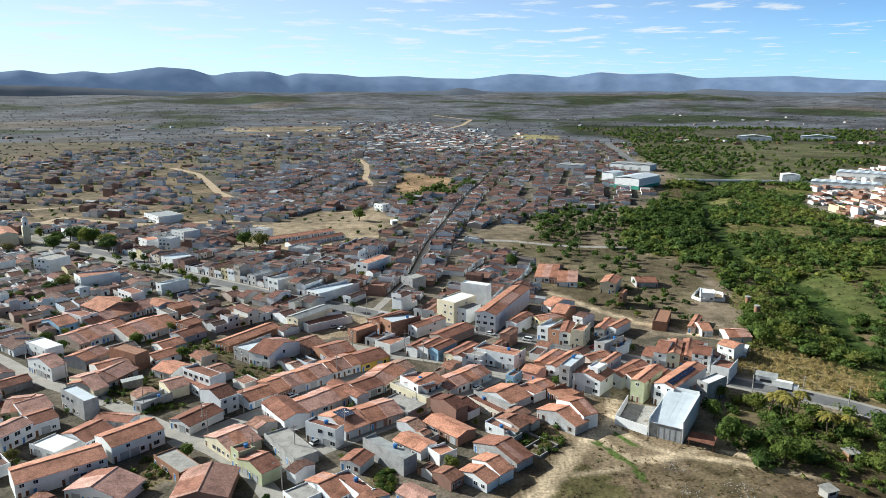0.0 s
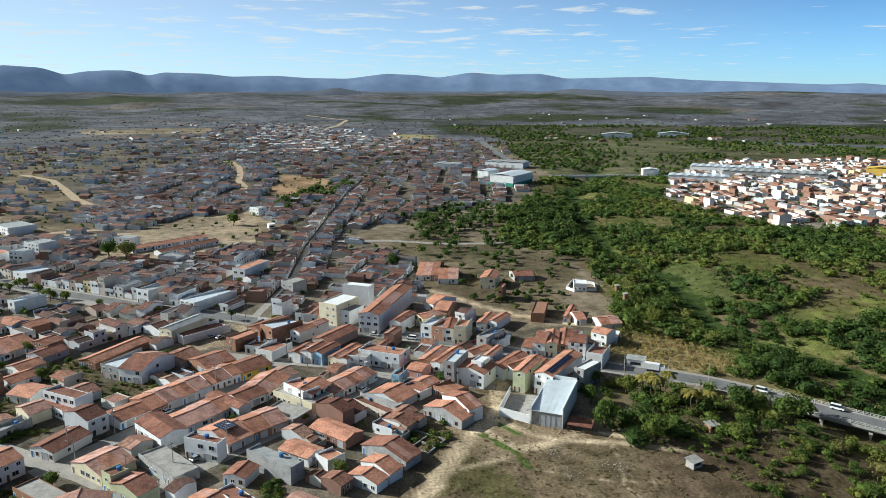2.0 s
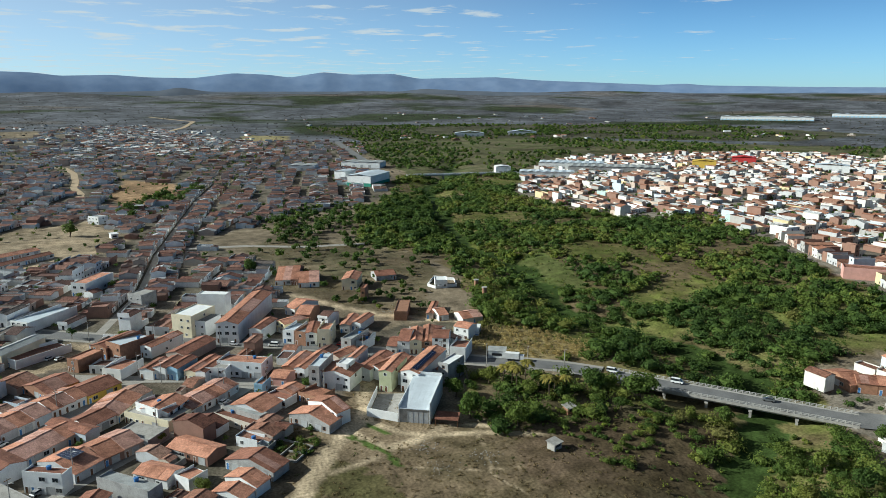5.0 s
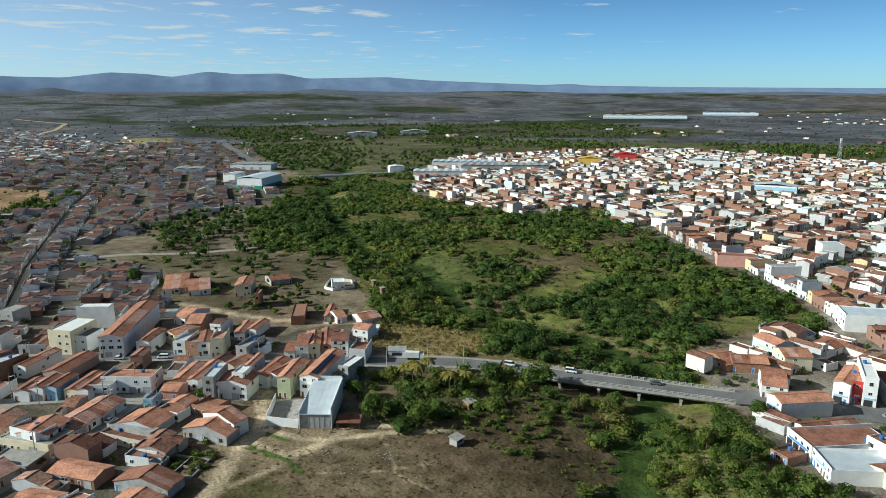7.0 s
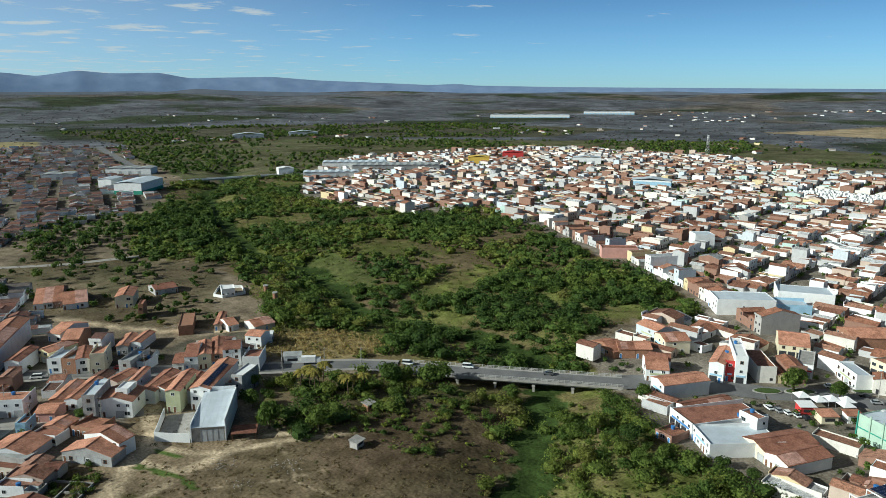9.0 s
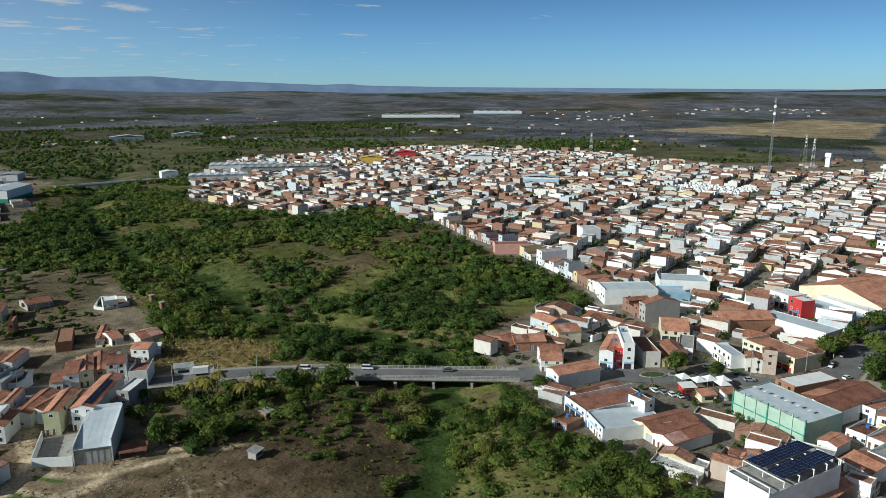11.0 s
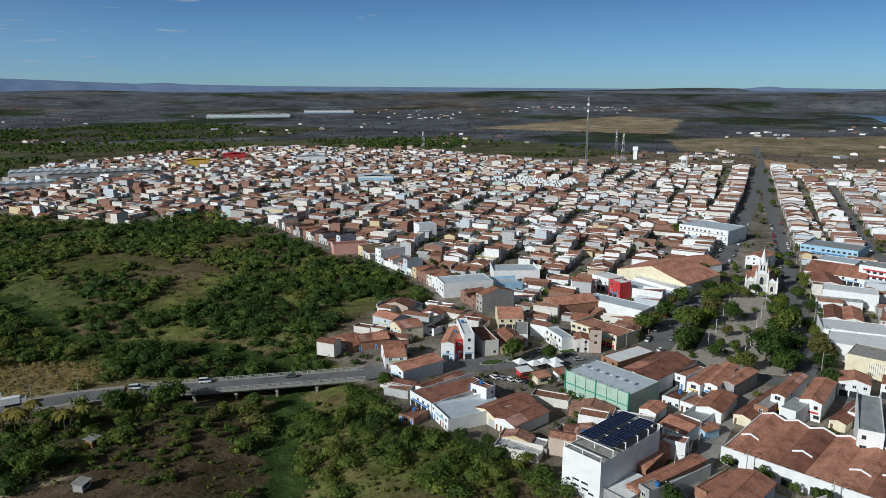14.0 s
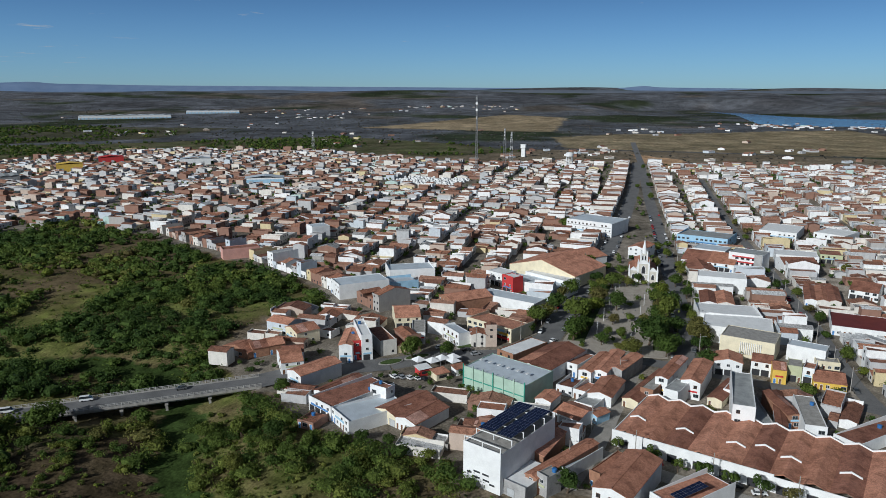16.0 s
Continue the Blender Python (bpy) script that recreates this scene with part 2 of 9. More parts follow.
def leaf_material(name, stops, source):
    """Foliage: one hue to a tree (source: 'tone', a value to each tree of a joined mesh, or 'thing'), and a lighter or darker tone to a leaf."""
    m, n, l, b = material(name, 0.75)
    if source == "thing":
        src = n.new("ShaderNodeObjectInfo").outputs["Random"]
    else:
        a = n.new("ShaderNodeAttribute")
        a.attribute_name = "tone"
        src = a.outputs["Fac"]
    c = ramp_node(n, l, src, stops)
    island = n.new("ShaderNodeNewGeometry").outputs["Random Per Island"]
    c = blend(n, l, "MULTIPLY", 1.0, c, ramp_node(n, l, island, [(0.0, (0.74, 0.76, 0.68)), (1.0, (1.24, 1.2, 1.14))]))
    clump = noise_node(n, l, 2.2, 5)
    c = blend(n, l, "MULTIPLY", 1.0, c, ramp_node(n, l, clump, [(0.34, (0.6, 0.62, 0.56)), (0.64, (1.3, 1.28, 1.2))]))
    l.new(c, b.inputs["Base Color"])
    bump(n, l, b, clump, 1.0, 0.5)
    thin, both = n.new("ShaderNodeBsdfTranslucent"), n.new("ShaderNodeMixShader")
    both.inputs["Fac"].default_value = 0.4
    l.new(c, thin.inputs["Color"])
    l.new(b.outputs["BSDF"], both.inputs[1])
    l.new(thin.outputs["BSDF"], both.inputs[2])
    l.new(both.outputs["Shader"], n["Material Output"].inputs["Surface"])
    return m


LEAF_STOPS = [(0.0, (0.058, 0.104, 0.025)), (0.35, (0.096, 0.152, 0.033)), (0.6, (0.145, 0.195, 0.042)), (0.8, (0.205, 0.228, 0.052)),
              (0.92, (0.18, 0.155, 0.066)), (1.0, (0.19, 0.232, 0.038))]
LEAF = leaf_material("foliage", LEAF_STOPS, "thing")
LEAF_STUFF = leaf_material("woodland_foliage", LEAF_STOPS, "tone")
# scrub greys kept close to the haze-tinted colour of the far plain
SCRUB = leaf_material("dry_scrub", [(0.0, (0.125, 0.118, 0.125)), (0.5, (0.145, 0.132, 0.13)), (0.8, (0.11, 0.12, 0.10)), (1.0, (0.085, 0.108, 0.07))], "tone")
WEED = leaf_material("dry_weeds", [(0.0, (0.17, 0.13, 0.07)), (0.7, (0.24, 0.18, 0.10)), (1.0, (0.10, 0.12, 0.04))], "tone")
REED = leaf_material("dry_reed", [(0.0, (0.38, 0.30, 0.14)), (1.0, (0.54, 0.43, 0.22))], "tone")
PALM = leaf_material("palm_leaf", [(0.0, (0.20, 0.19, 0.045)), (1.0, (0.38, 0.31, 0.08))], "thing")


# ---- helpers for building ----
class Shape:
    """Vertices and faces gathered in plain lists; a face may carry a material slot."""

    def __init__(self):
        self.v, self.f, self.s, self.t = [], [], [], []

    def face(self, pts, slot=0):
        i = len(self.v)
        self.v += pts
        self.f.append(tuple(range(i, i + len(pts))))
        self.s.append(slot)

    def box(self, x0, y0, z0, x1, y1, z1, slot=0, bottom=True):
        i = len(self.v)
        self.v += [(x0, y0, z0), (x1, y0, z0), (x1, y1, z0), (x0, y1, z0), (x0, y0, z1), (x1, y0, z1), (x1, y1, z1), (x0, y1, z1)]
        fs = [(4, 5, 6, 7), (0, 1, 5, 4), (1, 2, 6, 5), (2, 3, 7, 6), (3, 0, 4, 7)] + ([(3, 2, 1, 0)] if bottom else [])
        self.f += [tuple(i + k for k in q) for q in fs]
        self.s += [slot] * len(fs)
        return self

    def slab(self, quad, thick, slot=0):
        """A slab with the given upper corners (counter-clockwise from above) and thickness."""
        i = len(self.v)
        self.v += list(quad) + [(x, y, z - thick) for x, y, z in quad]
        n = len(quad)
        self.f += [tuple(range(i, i + n)), tuple(range(i + 2 * n - 1, i + n - 1, -1))]
        self.f += [(i + k, i + n + k, i + n + (k + 1) % n, i + (k + 1) % n) for k in range(n)]
        self.s += [slot] * (n + 2)
        return self

    def tube(self, x, y, z0, z1, r0, r1=None, n=8, slot=0):
        r1 = r0 if r1 is None else r1
        i = len(self.v)
        for z, r in ((z0, r0), (z1, r1)):
            self.v += [(x + r * math.cos(2 * math.pi * k / n), y + r * math.sin(2 * math.pi * k / n), z) for k in range(n)]
        self.f += [(i + k, i + (k + 1) % n, i + n + (k + 1) % n, i + n + k) for k in range(n)]
        self.f += [tuple(range(i + n, i + 2 * n)), tuple(range(i + n - 1, i - 1, -1))]
        self.s += [slot] * (n + 2)
        return self

    def rod(self, a, b, r, n=4, slot=0):
        a, b = Vector(a), Vector(b)
        w = (b - a).normalized()
        u = w.orthogonal().normalized()
        t = w.cross(u)
        i = len(self.v)
        for p in (a, b):
            self.v += [tuple(p + r * (math.cos(2 * math.pi * (k + 0.5) / n) * u + math.sin(2 * math.pi * (k + 0.5) / n) * t)) for k in range(n)]
        self.f += [(i + k, i + (k + 1) % n, i + n + (k + 1) % n, i + n + k) for k in range(n)]
        self.f += [tuple(range(i + n, i + 2 * n)), tuple(range(i + n - 1, i - 1, -1))]
        self.s += [slot] * (n + 2)
        return self

    def join(self, other, m, tone=None):
        i = len(self.v)
        self.v += [tuple(m @ Vector(p)) for p in other.v]
        if tone is not None:
            self.t += [tone] * len(other.v)
        self.f += [tuple(i + k for k in q) for q in other.f]
        self.s += other.s
        return self

    def mesh(self, name, *mats):
        me = bpy.data.meshes.new(name)
        if self.t:
            me.from_pydata(self.v, [], self.f)
            me.attributes.new("tone", "FLOAT", "POINT").data.foreach_set("value", self.t)
        else:
            spot = {}
            at = [spot.setdefault(p, len(spot)) for p in (tuple(round(c, 4) for c in q) for q in self.v)]
            me.from_pydata(list(spot), [], [tuple(at[k] for k in q) for q in self.f])
        for m in mats:
            me.materials.append(m)
        if len(mats) > 1:
            me.polygons.foreach_set("material_index", self.s)
        me.update()
        return me


def part(name, shape, material_or_list, parent, label="", at=None):
    """One mesh object under a thing or a part; shape may be a finished mesh."""
    mats = material_or_list if isinstance(material_or_list, (list, tuple)) else [material_or_list]
    ob = new(name, shape.mesh(name, *mats) if isinstance(shape, Shape) else shape)
    ob.parent = parent
    if at is not None:
        ob.matrix_basis = at
    if label:
        ob["label"] = label
    return ob


def thing(name, label, category, m, group="", kind=""):
    ob = new(name)
    ob.empty_display_size = 0.5
    ob.matrix_basis = m
    return tagged(ob, label, category, group, kind)


def single(name, shape, mats, label, category, m=None, group="", kind=""):
    ob = new(name, shape.mesh(name, *(mats if isinstance(mats, (list, tuple)) else [mats])))
    if m is not None:
        ob.matrix_basis = m
    return tagged(ob, label, category, group, kind)


def in_poly(px, py, poly):
    """Which of the points lie within the outline."""
    px, py = np.asarray(px, float), np.asarray(py, float)
    inside = np.zeros(px.shape, bool)
    for (x0, y0), (x1, y1) in zip(poly, poly[1:] + poly[:1]):
        cross = (y0 > py) != (y1 > py)
        inside ^= cross & (px < (x1 - x0) * (py - y0) / ((y1 - y0) or 1e-9) + x0)
    return inside


def to_line(px, py, line):
    """The distance from points to a bent line."""
    px, py = np.asarray(px, float), np.asarray(py, float)
    best = np.full(px.shape, 1e9)
    for (x0, y0), (x1, y1) in zip(line, line[1:]):
        dx, dy = x1 - x0, y1 - y0
        k = np.clip(((px - x0) * dx + (py - y0) * dy) / (dx * dx + dy * dy), 0, 1)
        best = np.minimum(best, np.hypot(px - x0 - k * dx, py - y0 - k * dy))
    return best


def near_line(x, y, line):
    """The distance from one point to a bent line."""
    best = 1e9
    for (x0, y0), (x1, y1) in zip(line, line[1:]):
        dx, dy = x1 - x0, y1 - y0
        k = min(1.0, max(0.0, ((x - x0) * dx + (y - y0) * dy) / (dx * dx + dy * dy)))
        best = min(best, math.hypot(x - x0 - k * dx, y - y0 - k * dy))
    return best


# ---- the plan, in metres from the point under the camera: x east, y north ----
MAIN_ROAD = [(212, 156), (196, 174), (178, 196), (164, 212), (155, 223), (144, 234), (130, 244), (114, 253), (86, 272), (56, 293),
             (31, 308), (4, 320), (-23, 333), (-67, 360), (-93, 374), (-169, 424), (-223, 467), (-300, 520)]
STREET_A = [(-86, 205), (-75, 216), (-47, 247), (-22, 275), (-8, 291)]
STREET_B = [(-52, 188), (-39, 201), (-16, 221), (8, 244), (24, 262), (30, 280)]
STREET_C = [(-240, 318), (-183, 277), (-159, 258), (-119, 236), (-90, 215), (-71, 202), (-57, 190), (-44, 172), (-34, 150)]
STREET_D = [(62, 244), (42, 250), (26, 262), (6, 274), (-25, 286), (-46, 296)]
STREET_E = [(-36, 338), (-18, 411), (-9, 506), (9, 625), (30, 760), (60, 900)]
AVENUE_N = [(246, 116), (262, 100), (274, 72), (300, 62), (355, 62), (498, 61), (620, 66), (794, 76), (1101, 103)]
AVENUE_S = [(286, 4), (322, 4), (419, 15), (598, 37), (755, 57), (1101, 97), (1500, 150)]
PLAZA_WEST = [(274, 72), (286, 28), (284, 2), (278, -23), (267, -63), (254, -120)]
STREET_F = [(268, -62), (290, -58), (359, -52), (468, -39), (618, -19), (921, 9)]
STREET_G = [(180, 31), (204, 27), (250, 24), (290, 20)]
STREET_H = [(203, 26), (196, 4), (185, -42), (174, -90)]
RIVER_STREET = [(303, 150), (318, 174), (345, 218), (376, 280), (402, 353), (425, 400)]
BRIDGE_ROAD = [(212, 156), (226, 146), (238, 128), (246, 116)]
HIGHWAY = [(262, 862), (300, 856), (455, 834), (520, 826)]
HIGHWAY_N = [(262, 862), (290, 1060), (320, 1300), (345, 1500)]
RIVER = [(110, 60), (128, 123), (164, 155), (192, 176), (212, 205), (204, 265), (188, 302), (205, 380), (206, 484), (234, 614), (279, 760), (352, 885), (420, 1020)]
WEST_TOWN = [(-230, 150), (8, 168), (38, 220), (60, 245), (81, 262), (104, 262), (134, 302), (114, 306), (79, 302), (63, 345), (50, 378), (53, 438),
             (42, 479), (18, 537), (50, 575), (105, 640), (130, 640), (204, 689), (268, 865), (300, 1100), (388, 1455), (150, 1623), (27, 1961), (-49, 2350),
             (-230, 2350), (-337, 1624), (-556, 1456), (-653, 1205), (-900, 1000), (-800, 500), (-400, 200)]
EAST_TOWN = [(206, 152), (219, 177), (235, 197), (254, 188), (292, 192), (308, 166), (326, 192), (354, 243), (371, 305), (409, 389), (449, 502),
             (378, 506), (357, 589), (353, 674), (435, 819), (605, 994), (756, 979), (946, 980), (1027, 911), (1099, 652), (1002, 362), (1075, 122),
             (1093, -33), (1120, -300), (400, -300), (207, -80), (178, 23), (175, 41), (179, 43), (175, 58), (185, 89), (186, 119), (205, 142)]
VALLEY = [(140, 225), (120, 262), (138, 300), (170, 438), (130, 487), (150, 600), (210, 690), (275, 860), (450, 840), (345, 680), (350, 590), (372, 500),
          (442, 500), (411, 388), (374, 302), (353, 240), (321, 190), (300, 170), (290, 196), (235, 200), (212, 170), (186, 120), (175, 60), (150, 30),
          (60, 60), (118, 120), (125, 150), (95, 190), (90, 215), (110, 245)]
OPEN_BROWN = [(48, 506), (101, 572), (110, 506), (168, 438), (125, 335), (139, 302), (110, 314), (81, 349), (57, 392), (51, 454)]
WASTE = [(10, 150), (40, 222), (64, 246), (84, 205), (100, 190), (130, 160), (120, 110), (60, 60), (0, 60)]
SCHOOL_YARD = [(-150, 462), (-158, 527), (-126, 640), (-60, 660), (-25, 572), (-59, 500), (-121, 480)]
DIRT_LOT = [(-75, 303), (-59, 317), (-46, 340), (-34, 336), (-36, 312), (-47, 303), (-60, 294)]
VACANT = [[(-128, 243), (-121, 233), (-112, 235), (-105, 250), (-114, 261), (-125, 263)], [(-115, 294), (-94, 301), (-86, 273), (-89, 271), (-107, 279)],
          [(-88, 267), (-70, 273), (-66, 276), (-60, 270), (-71, 249), (-82, 257)], [(-92, 197), (-88, 199), (-78, 188), (-84, 179), (-94, 185)],
          [(26, 220), (39, 220), (39, 204), (31, 197), (25, 201), (21, 210)], [(-20, 188), (-14, 191), (-13, 179), (-18, 176)],
          [(-104, 226), (-91, 233), (-98, 237), (-105, 232)]]
BROWN_FIELD = [(-60, 813), (-48, 955), (12, 893), (11, 768), (-37, 727)]
ORANGE_SOIL = [(1240, 123), (1166, 47), (1050, 19), (1033, 63), (1101, 92)]
TAN_FIELD = [(2257, 816), (2655, 732), (2479, 481), (1820, 381), (1779, 489), (1800, 920)]
TAN_FIELD_B = [(1608, 336), (1764, 204), (2069, -322), (1594, -409), (1311, -309), (1324, 54), (1313, 253)]
DRY_BANK = [(100, 196), (112, 190), (150, 187), (163, 175), (161, 160), (144, 138), (94, 150)]
REEDS = [(119, 292), (152, 285), (169, 255), (163, 238), (139, 246), (118, 264)]
MEADOW = [(239, 434), (234, 374), (217, 336), (194, 354), (213, 411)]
MEADOW_B = [(240, 318), (296, 330), (300, 305), (269, 292), (243, 298)]
GREEN_BELT = [(300, 880), (360, 1500), (700, 1500), (1000, 1250), (1450, 800), (1350, 480), (1220, 300), (1080, 420), (1110, 660), (1040, 930), (950, 1000),
              (600, 1010), (430, 840)]
GREEN_FAR = [(400, 1480), (380, 2050), (900, 2080), (1500, 1750), (1650, 1250), (1250, 1150), (900, 1400)]
AVENUE_W = [(-246, 475), (-210, 450), (-184, 430), (-164, 418), (-136, 397), (-114, 380)]
DIRT_ROADS = [([(-408, 646), (-376, 658), (-340, 676)], 6.0), ([(-339, 579), (-332, 611), (-307, 600), (-278, 589), (-249, 578), (-205, 579), (-177, 571), (-146, 574)], 8.0), ([(-266, 594), (-258, 640)], 6.0),
              ([(-384, 1009), (-325, 940), (-278, 842), (-246, 771), (-216, 722)], 9.0), ([(-164, 1161), (-132, 1133), (-113, 1055), (-102, 960), (-98, 897), (-86, 842), (-84, 800)], 8.0)]
DRY_SLOPE = [(-372, 587), (-753, 1212), (-652, 1366), (-490, 1366), (-347, 994), (-224, 729), (-180, 579), (-315, 605)]
TREE_SQUARE = [(-301, 508), (-326, 540), (-300, 552), (-270, 535), (-226, 489), (-224, 471), (-255, 474), (-290, 468)]
ROADS = [(MAIN_ROAD, 5), (STREET_A, 4), (STREET_B, 4), (STREET_C, 4), (STREET_D, 4.5), (STREET_E, 4), (AVENUE_N, 8), (AVENUE_S, 7), (PLAZA_WEST, 5),
         (STREET_F, 5), (STREET_G, 3.5), (STREET_H, 6), (RIVER_STREET, 4), (BRIDGE_ROAD, 8), (HIGHWAY, 5), (HIGHWAY_N, 6), (AVENUE_W, 9),
         *((line, width * .5) for line, width in DIRT_ROADS)]


LAKE_AXIS = [(2200, -420), (2500, -350), (2900, -170), (3400, 30)]


def relief(x, y):
    """The height of the ground: the river's bed is cut in, far land rises slowly, with low swells."""
    x, y = np.asarray(x, float), np.asarray(y, float)
    r, d = np.hypot(x, y), to_line(x, y, RIVER)
    z = -5.0 * np.exp(-(d / 20) ** 2)
    z = z - 4.6 * np.exp(-(to_line(x, y, [(170, 205), (196, 175)]) / 14) ** 2) * (1 + z / 5.0)
    u = np.clip((r - 1800) / 3100, 0, 1)
    z = z + 100 * u * u
    sw = np.clip((r - 1900) / 1500, 0, 1)
    lake = np.clip(1 - to_line(x, y, LAKE_AXIS) / 520, 0, 1)
    lake = np.clip(lake * 3, 0, 1)
    z = z * (1 - lake) + 3.0 * lake
    sw = sw * (1 - lake)
    return z + sw * (6 * np.sin(x / 310 + 1.3) * np.cos(y / 270) + 5 * np.sin(x / 140 + y / 190))


TRACKS = [([(26, 176), (39, 198), (51, 213), (56, 217), (60, 228), (62, 240), (66, 250)], 6.0), ([(56, 217), (64, 206), (72, 199), (80, 203)], 3.0), ([(72, 199), (93, 193), (111, 185)], 2.6),
          ([(50, 209), (58, 196), (71, 198)], 4), ([(38, 188), (54, 192)], 2.5), ([(89, 194), (82, 171), (86, 157)], .2), ([(84, 203), (96, 196), (104, 210), (112, 214)], 3),
          ([(50, 380), (67, 369), (80, 344), (95, 326), (112, 311), (136, 296)], 4.5), ([(52, 190), (70, 176), (92, 170)], .1)]


# ---- ground ----
def grain(x, y, size, seed, octaves=4):
    """Smooth random values from 0 to 1 over the land, in patches of about the given size."""
    total, weight = np.zeros(np.shape(x)), 0.0
    for k in range(octaves):
        u, v = np.asarray(x) / size * 2 ** k + 17.3 * seed, np.asarray(y) / size * 2 ** k - 9.1 * seed
        i, j = np.floor(u), np.floor(v)
        fu, fv = u - i, v - j
        fu, fv = fu * fu * (3 - 2 * fu), fv * fv * (3 - 2 * fv)
        at = lambda a, b: np.mod(np.sin(a * 127.1 + b * 311.7 + 74.7 * seed) * 43758.5453, 1.0)
        total += (at(i, j) * (1 - fu) * (1 - fv) + at(i + 1, j) * fu * (1 - fv) + at(i, j + 1) * (1 - fu) * fv + at(i + 1, j + 1) * fu * fv) * .5 ** k
        weight += .5 ** k
    return total / weight


def ground_colour(x, y):
    """Soil, grass, sand or scrub, place by place; the far plain's grey has a bluish haze tint mixed in."""
    r = np.hypot(x, y)
    wob = np.sin(x / 17 + 2 * np.sin(y / 23)) * np.cos(y / 13 + 1.5 * np.sin(x / 29))
    rough = np.sin(x / 5.1 + 3 * np.sin(y / 7.3)) * np.sin(y / 4.3 + 2 * np.sin(x / 6.1))
    col = np.empty(x.shape + (3,))
    col[:] = (0.112, 0.116, 0.132)                               # leafless scrub, its grey tinted blue for distance haze
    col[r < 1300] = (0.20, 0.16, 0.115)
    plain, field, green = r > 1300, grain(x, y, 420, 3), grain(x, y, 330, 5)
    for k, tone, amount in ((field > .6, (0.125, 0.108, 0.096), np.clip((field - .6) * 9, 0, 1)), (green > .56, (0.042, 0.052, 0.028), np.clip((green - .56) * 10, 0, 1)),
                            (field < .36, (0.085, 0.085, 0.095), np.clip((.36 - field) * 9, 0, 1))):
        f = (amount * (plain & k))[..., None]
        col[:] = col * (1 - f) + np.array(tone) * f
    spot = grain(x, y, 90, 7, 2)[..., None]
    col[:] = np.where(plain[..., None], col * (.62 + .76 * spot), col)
    sx, sy = x + 5 * wob, y + 5 * rough

    def lay(poly, a, b):
        k = in_poly(sx, sy, poly)
        w = np.clip(0.5 + 0.5 * wob + 0.4 * rough, 0, 1)[..., None]
        col[k] = (w * np.array(a) + (1 - w) * np.array(b))[k]

    lay([(-1200, 300), (-1200, 1500), (-300, 1500), (-200, 600), (-200, 300)], (0.15, 0.12, 0.085), (0.11, 0.10, 0.065))
    lay(WEST_TOWN, (0.185, 0.152, 0.122), (0.105, 0.094, 0.072))
    lay(DRY_SLOPE, (0.19, 0.142, 0.095), (0.12, 0.10, 0.066))
    lay(TREE_SQUARE, (0.34, 0.32, 0.29), (0.24, 0.215, 0.18))
    for poly in VACANT:
        lay(poly, (0.155, 0.12, 0.075), (0.105, 0.092, 0.05))
    lay(EAST_TOWN, (0.27, 0.235, 0.20), (0.18, 0.155, 0.125))
    lay(VALLEY, (0.125, 0.138, 0.040), (0.15, 0.122, 0.058))
    dry = np.clip((grain(x, y, 55, 11) - .53) * 9, 0, 1) * in_poly(sx, sy, VALLEY)
    col[:] = col * (1 - dry[..., None]) + np.array((0.15, 0.115, 0.066)) * dry[..., None]
    lay([(96, 190), (106, 235), (130, 215), (158, 188), (150, 150), (128, 118), (108, 150)], (0.15, 0.112, 0.07), (0.10, 0.092, 0.05))
    lay(GREEN_FAR, (0.065, 0.068, 0.036), (0.10, 0.09, 0.065))
    lay(GREEN_BELT, (0.085, 0.095, 0.04), (0.13, 0.115, 0.07))
    lay(OPEN_BROWN, (0.165, 0.128, 0.085), (0.115, 0.102, 0.06))
    lay(WASTE, (0.175, 0.13, 0.085), (0.105, 0.083, 0.048))
    lay(DRY_BANK, (0.165, 0.118, 0.08), (0.105, 0.08, 0.045))
    lay([(8, 165), (30, 205), (44, 222), (60, 240), (66, 232), (62, 214), (84, 206), (80, 196), (60, 190), (36, 182), (20, 160)], (0.235, 0.178, 0.118), (0.15, 0.115, 0.075))
    lay([(33, 183), (45, 191), (57, 179), (55, 166), (31, 174)], (0.11, 0.10, 0.045), (0.14, 0.115, 0.06))
    for poly in (SCHOOL_YARD, DIRT_LOT):
        lay(poly, (0.36, 0.28, 0.195), (0.25, 0.20, 0.14))
    lay(BROWN_FIELD, (0.36, 0.235, 0.14), (0.30, 0.20, 0.12))
    lay(ORANGE_SOIL, (0.52, 0.33, 0.20), (0.44, 0.28, 0.17))
    lay(TAN_FIELD, (0.36, 0.275, 0.175), (0.27, 0.215, 0.14))
    lay(TAN_FIELD_B, (0.30, 0.235, 0.15), (0.21, 0.175, 0.11))
    lay([(-640, 2080), (-300, 2140), (-250, 1900), (-560, 1880)], (0.30, 0.235, 0.16), (0.22, 0.18, 0.13))
    lay([(140, 1600), (260, 1580), (280, 1720), (190, 1800)], (0.30, 0.25, 0.12), (0.22, 0.19, 0.11))
    lay(REEDS, (0.30, 0.235, 0.12), (0.22, 0.18, 0.09))
    lay(MEADOW, (0.12, 0.15, 0.045), (0.11, 0.12, 0.045))
    lay(MEADOW_B, (0.17, 0.20, 0.045), (0.16, 0.14, 0.06))
    for line, w in TRACKS:
        d = to_line(x + .8 * rough, y + .8 * wob, line)
        f = np.clip((w * .5 + .6 - d) / 1.3, 0, 1)[..., None] * .9
        col[:] = col * (1 - f) + np.array((0.50, 0.395, 0.275)) * f
    k = to_line(sx, sy, RIVER) < 8
    col[k] = (0.042, 0.066, 0.018)
